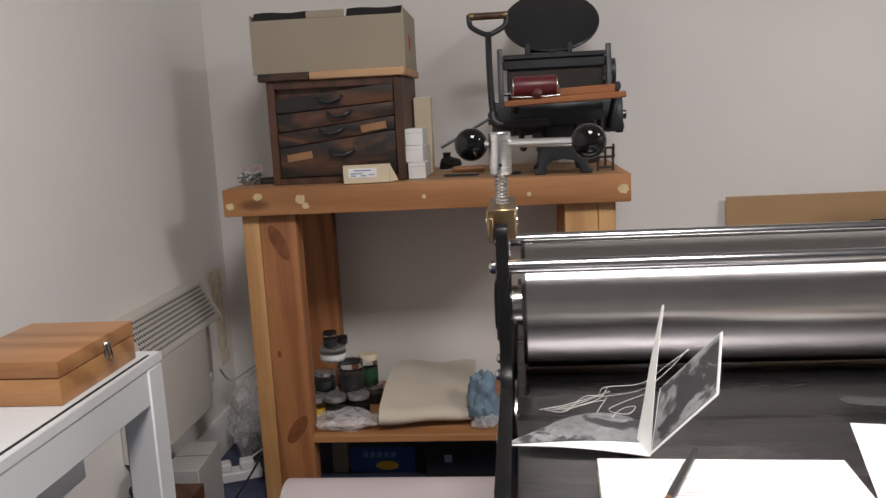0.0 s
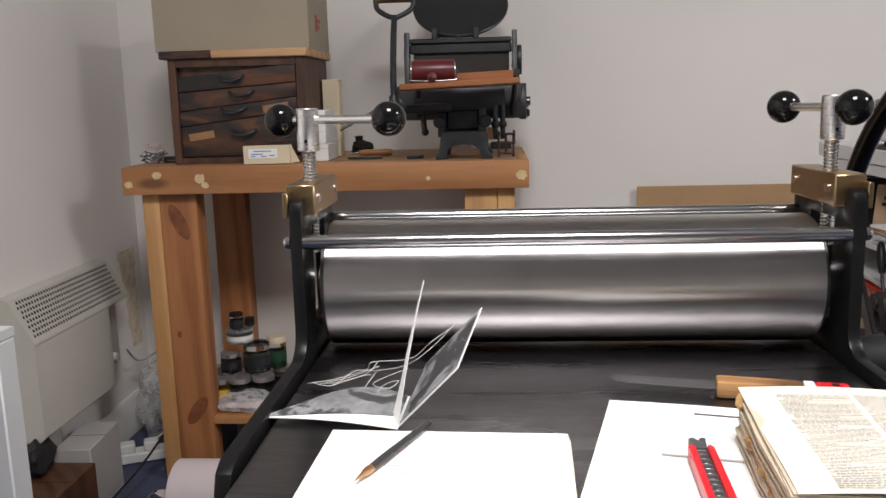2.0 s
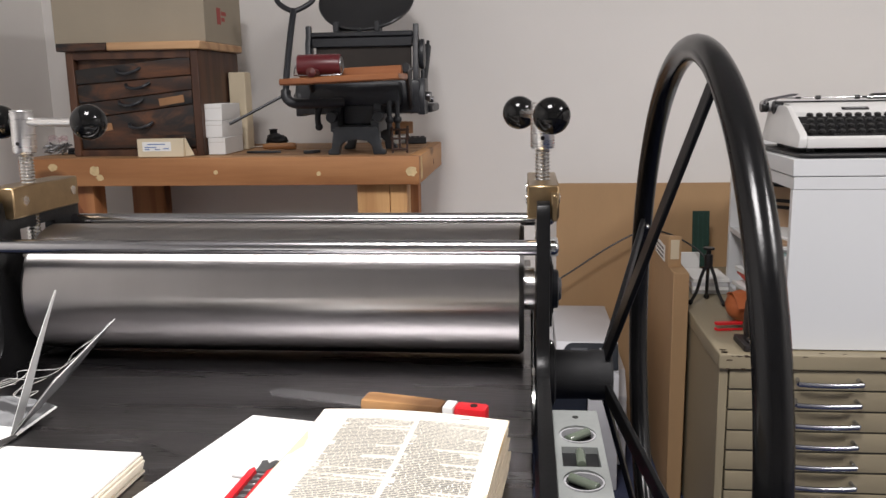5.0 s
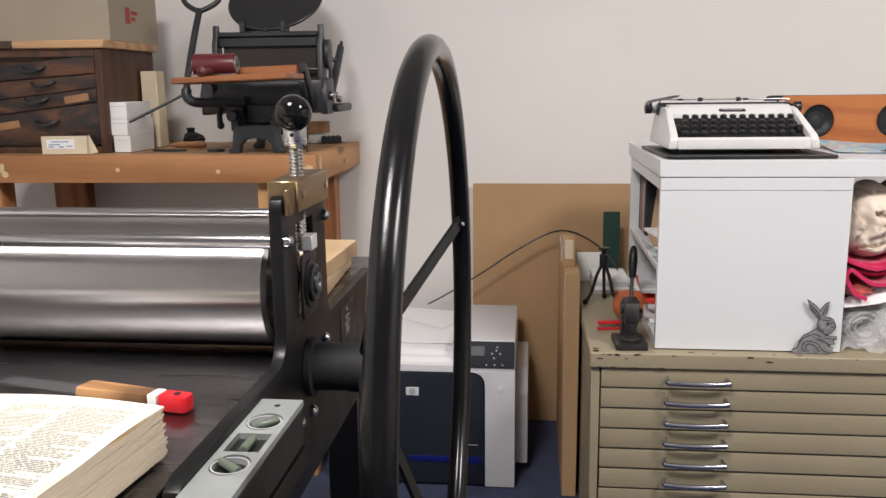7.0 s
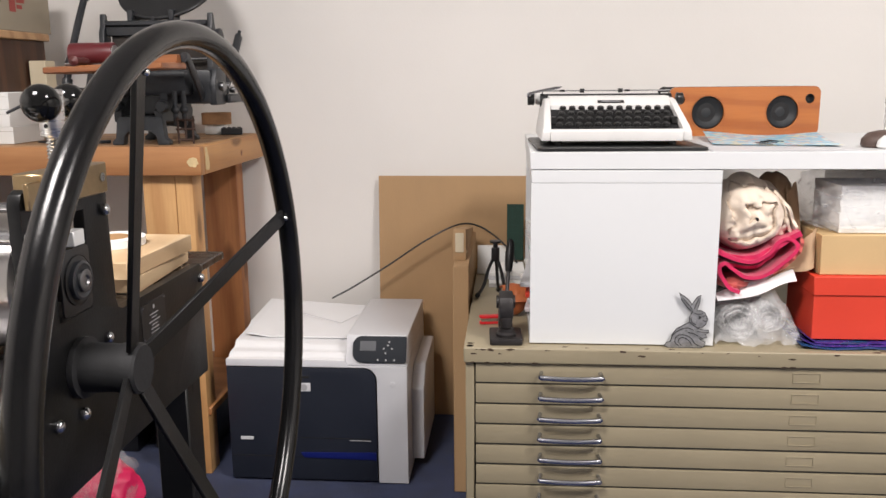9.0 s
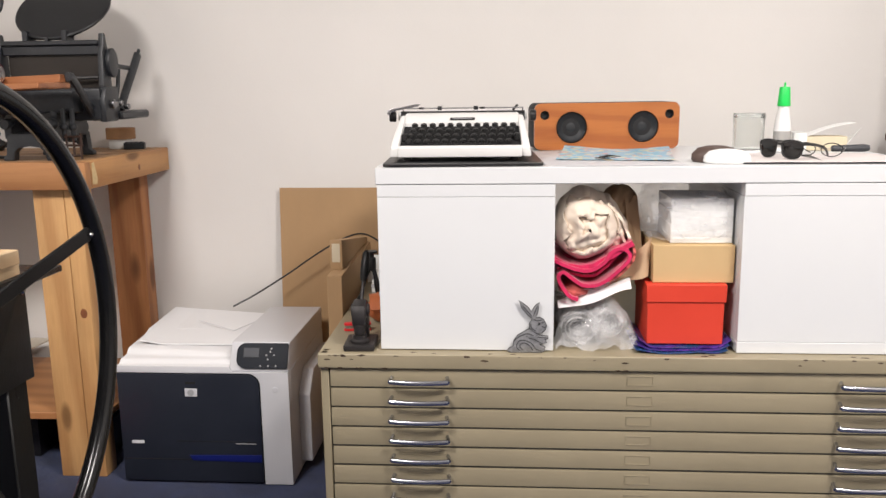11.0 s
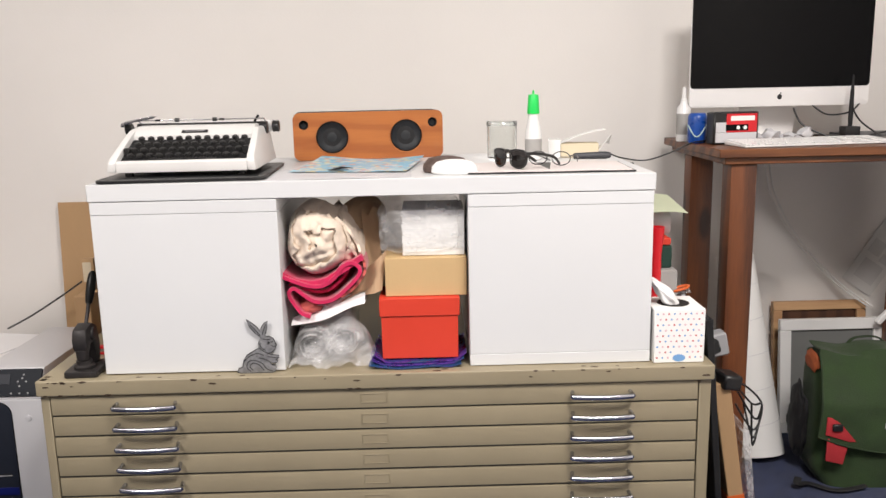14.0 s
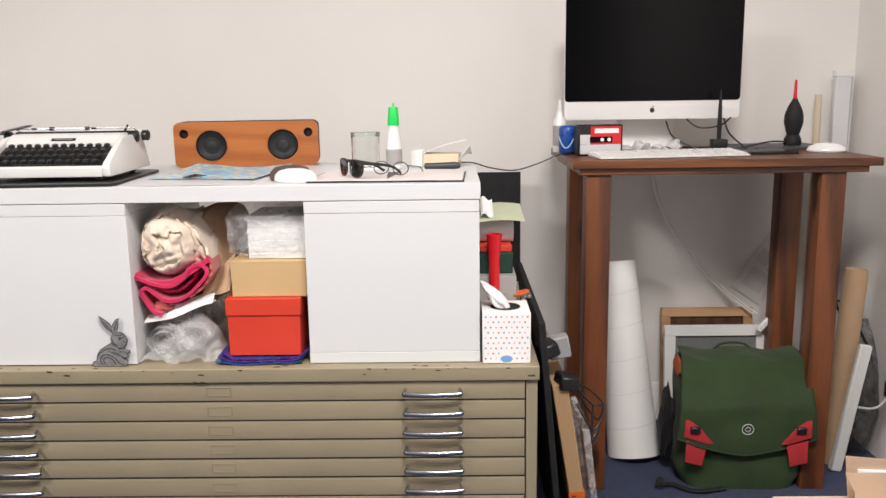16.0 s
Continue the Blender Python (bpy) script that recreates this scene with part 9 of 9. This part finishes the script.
radio_box()
t = thing("drink_can", "blue printed drink can on a desk", "can", at=(2.492, 2.345, ZD + 0.0003))
bm = B()
lathe(bm, [(0, 0), (0.022, 0), (0.026, 0.006), (0.0265, 0.072), (0.022, 0.082), (0.019, 0.084), (0, 0.083)], (0, 0, 0), 28)
part("can", bm, M["can_blue"], t)
bm = B()
tube(bm, [(0.0267 * math.cos(a), 0.0267 * math.sin(a), 0.035 + 0.016 * math.sin(2.5 * a)) for a in [2 * math.pi * k / 40 for k in range(40)]], 0.002, 6, True)
part("swirl", bm, M["pale_teal"], t)
t = thing("spray_bottle", "slim white spray bottle on a desk", "bottle", at=(2.478, 2.43, ZD + 0.0003))
bm = B()
lathe(bm, [(0, 0), (0.019, 0), (0.020, 0.004), (0.020, 0.095), (0.010, 0.108), (0.010, 0.120), (0.007, 0.122), (0.005, 0.155), (0, 0.156)], (0, 0, 0), 24)
b = part("bottle_body", bm, M["white_gloss"], t)
bm = B()
lathe(bm, [(0.0203, 0.02), (0.0203, 0.08)], (0, 0, 0), 24)
part("label", bm, M["pale_grey"], b)
t = thing("air_blower", "black rubber air blower with a red nozzle on a desk", "air blower", at=(3.205, 2.480, ZD + 0.0085))
bm = B()
lathe(bm, [(0, 0), (0.024, 0.0), (0.027, 0.006), (0.024, 0.022), (0.018, 0.032), (0.022, 0.045), (0.0285, 0.070), (0.027, 0.095), (0.018, 0.120), (0.009, 0.136), (0.007, 0.142), (0, 0.142)], (0, 0, 0), 32)
part("bulb", bm, M["black_matte"], t)
bm = B()
lathe(bm, [(0, 0.141), (0.006, 0.141), (0.005, 0.165), (0.0035, 0.198), (0, 0.198)], (0, 0, 0), 16)
part("nozzle", bm, M["red"], t)
t = thing("flat_case", "thin dark grey laptop sleeve lying on a desk", "sleeve", at=(3.135, 2.49, ZD + 0.0002), rz=2)
bm = B()
prism(bm, rounded(-0.155, 0.155, -0.10, 0.10, 0.02), 0.008, None, 0.002)
part("sleeve", bm, M["grey_dark"], t)
bm = B()
for k in range(4):
    crumple(bm, (2.66 + 0.05 * k, 2.36 + 0.02 * math.sin(3 * k), ZD + 0.0003), 0.026, 0.022, 0.012 + 0.006 * (k % 2), 4.0 * k, 0.5, 2)
single("cable_tangle", bm, M["prn_grey"], "small tangle of grey leads and plugs on a desk", "cables")
for k, pts in enumerate(([(2.80, 2.43, 1.05), (2.82, 2.40, 1.0), (2.90, 2.36, 0.965), (3.0, 2.40, 0.966), (3.12, 2.42, 0.985), (3.22, 2.52, 0.972)],
                         [(2.86, 2.45, 1.06), (2.90, 2.43, 1.03), (2.96, 2.42, 1.035), (3.0, 2.44, 1.06)],
                         [(2.98, 2.45, 1.055), (2.985, 2.40, 1.01), (3.02, 2.35, 0.972), (3.05, 2.34, 0.97)],
                         [(2.62, 2.40, 0.985), (2.70, 2.38, 0.966), (2.80, 2.37, 0.975), (2.95, 2.43, 0.966)])):
    cable("computer_lead", pts, 0.0026, M["black_plastic"], "thin black lead behind a computer")
cable("desk_lead", [(2.14, 2.22, 0.9486), (2.205, 2.235, 0.9490), (2.26, 2.26, 0.931), (2.33, 2.28, 0.921), (2.40, 2.295, 0.938), (2.47, 2.31, 0.9645), (2.53, 2.33, 0.9680)], 0.0019, M["black_plastic"], "black lead between board and desk")
cable("wall_lead", [(3.26, 2.60, 0.93), (3.262, 2.61, 0.72), (3.24, 2.60, 0.58), (3.29, 2.60, 0.42), (3.23, 2.62, 0.30), (3.26, 2.62, 0.02)], 0.003, M["black_plastic"], "black lead hanging down the wall")
for d in (0.0, 0.014):
    cable("white_flex", [(2.80 + d, 2.63, 0.93), (2.83 + d, 2.64, 0.78), (2.92 + d, 2.64, 0.62), (3.05 + d, 2.63, 0.48), (3.16 + d, 2.60, 0.395)], 0.0030, M["skirting"], "pale grey flex looping down the wall")


# ---- below and beside the desk ----
t = thing("wide_paper_roll", "tall white paper roll with faint ruled lines leaning on a wall", "paper roll", at=Matrix.Translation((2.718, 2.36, 0.004)) @ pose(0, 0, 0, -15, -3.5, 0))
bm = B()
spiral_top, spiral_bot = 0.056, 0.082
lathe(bm, [(0.03, 0.0), (spiral_bot, 0.0), (spiral_top, 0.615), (0.02, 0.615), (0.02, 0.60)], (0, 0, 0), 40)
r = part("roll", bm, M["paper"], t)
for k in range(5):
    z = 0.10 + 0.105 * k
    rr = spiral_bot + (spiral_top - spiral_bot) * z / 0.615 + 0.0006
    bm = B()
    tube(bm, [(rr * math.cos(a), rr * math.sin(a), z + 0.012 * math.sin(a + 1)) for a in [2 * math.pi * i / 32 for i in range(32)]], 0.0006, 4, True)
    part("ruled_line", bm, M["prn_grey"], r)


def picture_frame(name, x0, x1, y, h, w, material, inner, label, lean):
    t = thing(name, label, "picture frame", at=Matrix.Translation((0, y, 0.001)) @ pose(0, 0, 0, lean, 0, 0))
    for a, b, c, d in ((x0, x1, h - w, h), (x0, x1, 0, w), (x0, x0 + w, w, h - w), (x1 - w, x1, w, h - w)):
        bm = B()
        box(bm, a, b, 0, 0.022, c, d, 0.002)
        part("frame_bar", bm, material, t)
    bm = B()
    box(bm, x0 + w, x1 - w, 0.010, 0.014, w, h - w, 0)
    part("panel", bm, inner, t)


picture_frame("screen_print_frame", 2.858, 3.166, 2.575, 0.413, 0.030, M["board_pale"], M["oldbrown"], "pale wooden screen frame leaning on the wall", -7)
picture_frame("silk_screen", 2.850, 3.190, 2.505, 0.374, 0.036, M["white_gloss"], M.setdefault("screen_mesh", mat("grey_screen_mesh", (0.16, 0.165, 0.16), 0.7, var=0.08, scale=6, bump=0.3, bscale=300)), "aluminium silk screen frame leaning under a desk", -6)
bm = B()
box(bm, -0.030, 0.030, -0.009, 0.009, -0.009, 0.009, 0.003)
single("white_adapter", bm, M["white_gloss"], "small white adapter on a frame corner", "charger", at=pose(3.165, 2.512, 0.386, 0, -48, 0))


def backpack():
    t = thing("messenger_backpack", "dark green canvas backpack with red corner panels on the carpet", "backpack", at=Matrix.Translation((2.985, 2.215, 0.001)) @ pose(0, 0, 0, 0, 0, -2) @ Matrix.Diagonal((1.0, 1.0, 0.95, 1.0)))
    G = M["bag_green"]
    def shell(u, v):
        a = 2 * math.pi * u
        wz = 0.188 - 0.012 * v - 0.03 * max(0, 0.12 - v) / 0.12
        d = 0.088 - 0.035 * v
        c, s = math.cos(a), math.sin(a)
        x = wz * abs(c) ** 0.45 * (1 if c > 0 else -1)
        y = d * abs(s) ** 0.45 * (1 if s > 0 else -1)
        n = 0.010 * noise.noise(Vector((x * 9, y * 9, v * 4)))
        return Vector((x + n, y * (1 + 0.25 * math.sin(math.pi * v)) + n + 0.02 * v, 0.388 * v + 0.006 * noise.noise(Vector((x * 14, y * 9, 3)))))
    bm = B()
    tb = B()
    N, K = 56, 18
    g = [[tb.verts.new(shell(i / N, j / K)) for i in range(N)] for j in range(K + 1)]
    for j in range(K):
        for i in range(N):
            tb.faces.new((g[j][i], g[j][(i + 1) % N], g[j + 1][(i + 1) % N], g[j + 1][i]))
    tb.faces.new(g[0][::-1])
    tb.faces.new(g[K])
    join(bm, tb)
    part("body", bm, G, t)
    # flap: over the top and down the front to a shallow point
    def flap(u, v):
        x = (u - 0.5) * (0.335 + 0.055 * v)
        drop = 0.226 + 0.050 * (1 - abs(2 * u - 1) ** 1.5)
        s = v * (drop + 0.09)
        n = 0.006 * noise.noise(Vector((u * 5, v * 5, 2.2)))
        if s < 0.09:
            return Vector((x, 0.055 - s * 1.1, 0.400 - 0.05 * (s - 0.05) ** 2 + n + 0.006 * math.cos(4 * math.pi * u)))
        q = s - 0.09
        return Vector((x, -0.046 - 0.060 * min(1, q / 0.13) - 0.004 * math.sin(6 * u) + n, 0.396 - q))
    bm = B()
    sheet(bm, flap, 26, 30, 0.004)
    f = part("flap", bm, G, t)
    edge = [flap(k / 24, 1.0) + Vector((0, -0.003, 0)) for k in range(25)]
    bm = B()
    tube(bm, [flap(0.0, 0.25 + 0.75 * k / 10) + Vector((0, -0.003, 0)) for k in range(11)] + edge + [flap(1.0, 1.0 - 0.75 * k / 10) + Vector((0, -0.003, 0)) for k in range(11)], 0.0032, 6)
    part("binding", bm, M["bag_green_dark"], f)
    for s in (-1, 1):
        fr = flap(0.5 + s * 0.36, 0.90)
        bm = B()
        pts = [(s * 0.176, 0.244), (s * 0.164, 0.242), (s * 0.136, 0.222), (s * 0.094, 0.168), (s * 0.112, 0.168), (s * 0.178, 0.190)]
        prism(bm, pts if s < 0 else pts[::-1], 0.003, Matrix.Translation((0, -0.1135, -0.01)) @ XZ, 0.0006)
        part("red_corner", bm, M["bag_red"], f, "red canvas corner")
        bm = B()
        pts = [(s * 0.170, 0.168), (s * 0.112, 0.150), (s * 0.124, 0.086), (s * 0.172, 0.098)]
        prism(bm, pts if s < 0 else pts[::-1], 0.004, Matrix.Translation((0, -0.108, 0)) @ XZ, 0.0006)
        part("red_strap", bm, M["bag_red"], t, "red canvas strap")
        bm = B()
        box(bm, s * 0.148 - 0.014, s * 0.148 + 0.014, -0.124, -0.113, 0.192, 0.214, 0.003)
        part("buckle", bm, M["black_plastic"], f)
    bm = B()
    c = flap(0.50, 0.77)
    tube(bm, [c + Vector((0.016 * math.cos(a), -0.0075, 0.016 * math.sin(a))) for a in [2 * math.pi * k / 28 for k in range(28)]], 0.0012, 6, True)
    tube(bm, [c + Vector((0.007 * math.cos(a), -0.0075, 0.007 * math.sin(a))) for a in [2 * math.pi * k / 16 for k in range(16)]], 0.0010, 6, True)
    part("emblem", bm, M["prn_grey"], f, "round grey stitched emblem")
    bm = B()
    tube(bm, spline([(-0.06, 0.05, 0.400), (-0.035, 0.055, 0.416), (0.02, 0.055, 0.418), (0.05, 0.05, 0.400)], 6), 0.006, 8, flat=0.5)
    part("carry_handle", bm, M["bag_green_dark"], t)
    bm = B()
    crumple(bm, (-0.176, 0.0, 0.335), 0.009, 0.04, 0.030, 1.3, 0.4)
    part("orange_lining", bm, M["orange_cloth"], t)
    bm = B()
    crumple(bm, (-0.196, 0.03, 0.05), 0.020, 0.05, 0.115, 3.9, 0.25, 4)
    part("shoulder_strap", bm, M["black_matte"], t)
    bm = B()
    tube(bm, spline([(-0.05, -0.10, 0.012), (-0.14, -0.12, 0.010), (-0.20, -0.08, 0.012), (-0.24, -0.10, 0.020), (-0.23, -0.08, 0.03)], 8), 0.010, 8, flat=0.3)
    part("loose_strap", bm, M["black_matte"], t)


M["bag_green_dark"] = mat("dark_green_webbing", (0.016, 0.032, 0.010), 0.85, var=0.1, bump=0.4, bscale=500)
M["orange_cloth"] = mat("orange_lining", (0.36, 0.085, 0.025), 0.8, var=0.15, bump=0.3)
backpack()

t = thing("kraft_tube", "brown kraft paper roll standing by a desk leg", "paper roll", at=Matrix.Translation((3.315, 2.30, 0.002)) @ pose(0, 0, 0, 0, 3, 0))
bm = B()
lathe(bm, [(0.015, 0.0), (0.030, 0.0), (0.034, 0.60), (0.030, 0.612), (0.022, 0.60), (0.018, 0.0)], (0, 0, 0), 28)
part("roll", bm, M["kraft"], t)
bm = B()
box(bm, -0.018, 0.018, -0.01, 0.01, 0, 0.40, 0.004, Matrix.Translation((3.300, 2.24, 0.002)) @ pose(0, 0, 0, 0, 9, 0))
single("foam_strip", bm, M["foam"], "white foam strip leaning beside a desk", "foam strip")
t = thing("mesh_bag", "dark grey mesh laundry bag standing against the wall", "bag", at=(3.395, 2.36, 0.001))
bm = B()
crumple(bm, (0, 0, 0), 0.065, 0.09, 0.22, 11.0, 0.18, 4)
part("mesh", bm, M["mesh_grey"], t)
bm = B()
tube(bm, [(0.055 * math.cos(a) - 0.01, 0.06 * math.sin(a), 0.40 - 0.10 * math.cos(a)) for a in [2 * math.pi * k / 24 for k in range(24)]], 0.004, 6, True)
part("hoop", bm, M["black_plastic"], t)
t = thing("wall_plug", "black mains plug in a white wall socket", "plug", at=(RX - 0.001, 2.20, 0.27))
bm = B()
box(bm, -0.010, 0, -0.045, 0.10, -0.045, 0.045, 0.003)
part("socket", bm, M["white_gloss"], t)
bm = B()
box(bm, -0.052, -0.0105, -0.026, 0.026, -0.028, 0.028, 0.006)
part("plug", bm, M["black_plastic"], t)
bm = B()
tube(bm, spline([(-0.05, 0, -0.02), (-0.07, 0.02, -0.06), (-0.10, 0.06, -0.075), (-0.16, 0.10, -0.07)], 8), 0.0035, 7)
part("flex", bm, M["prn_grey"], t)
t = thing("poster", "grey printed poster in a clear sleeve pinned under a desk", "poster", at=Matrix.Translation((3.215, BY - 0.006, 0.545)) @ pose(0, 0, 0, 0, 34, 0))
bm = B()
box(bm, -0.06, 0.06, 0, 0.001, -0.12, 0.12, 0)
p = part("sleeve", bm, M.setdefault("poster_grey", mat("pale_grey_print", (0.66, 0.65, 0.63), 0.4, var=0.05)), t)
for a, b, c, d in ((-0.035, 0.04, -0.09, -0.02), (-0.045, 0.0, 0.0, 0.05), (0.01, 0.045, -0.01, 0.02)):
    bm = B()
    box(bm, a, b, -0.0008, -0.0001, c, d, 0)
    part("grey_image", bm, M.setdefault("poster_tone", mat("poster_grey_tone", (0.54, 0.53, 0.52), 0.5, var=0.06)), p)
# edge of leaned frames, modelled as one plain unlit panel
t = thing("slim_corner_panel", "tall slim white-framed panel standing in the corner", "panel", at=(3.402, 2.615, 0.0))
bm = B()
box(bm, -0.020, 0.030, -0.012, 0.012, 0.001, 1.188, 0.003)
part("panel", bm, M["white_lam"], t)
bm = B()
box(bm, -0.0225, 0.0325, -0.0145, 0.0145, 1.176, 1.194, 0.002)
part("cap", bm, M["white_gloss"], t)
bm = B()
box(bm, 0.0305, 0.034, -0.014, 0.014, 0.001, 1.175, 0.001)
part("edge_strip", bm, M["prn_grey"], t)
bm = B()
cyl(bm, (3.335, 2.60, 0.001), (3.338, 2.625, 1.12), 0.012, 0.011, seg=16)
single("cream_tube", bm, M["cream_card"], "slim cream cardboard tube leaning in the corner", "tube")

# low carton in front with an open envelope on it
t = thing("low_carton", "low cream carton standing on the carpet", "box", at=(0, 0, 0))
bm = B()
box(bm, 2.905, 3.38, 1.40, 1.72, 0.001, 0.190, 0.003)
part("carton", bm, M["cream_card"], t)
M["folder_card"] = mat("pale_manila_card", (0.58, 0.42, 0.31), 0.75, var=0.05)
t = thing("manila_envelope", "open manila card folder with white papers on a carton", "folder", at=(3.135, 1.60, 0.1905), rz=-6)
bm = B()
sheet(bm, lambda u, v: Vector((-0.09 + 0.24 * u + 0.02 * (1 - v), 0.09 - 0.02 * v, 0.001 + 0.118 * v - 0.012 * u * v)), 6, 4, 0.0012)
part("back_flap", bm, M["folder_card"], t)
bm = B()
sheet(bm, lambda u, v: Vector((-0.05 + 0.22 * u - 0.045 * v, 0.06 - 0.01 * v, 0.001 + 0.085 * v + 0.004 * math.sin(3 * u))), 6, 4, 0.0012)
part("front_flap", bm, M["folder_card"], t)
bm = B()
box(bm, -0.06, 0.15, 0.066, 0.078, 0.001, 0.086, 0.001)
part("papers", bm, M["paper"], t)
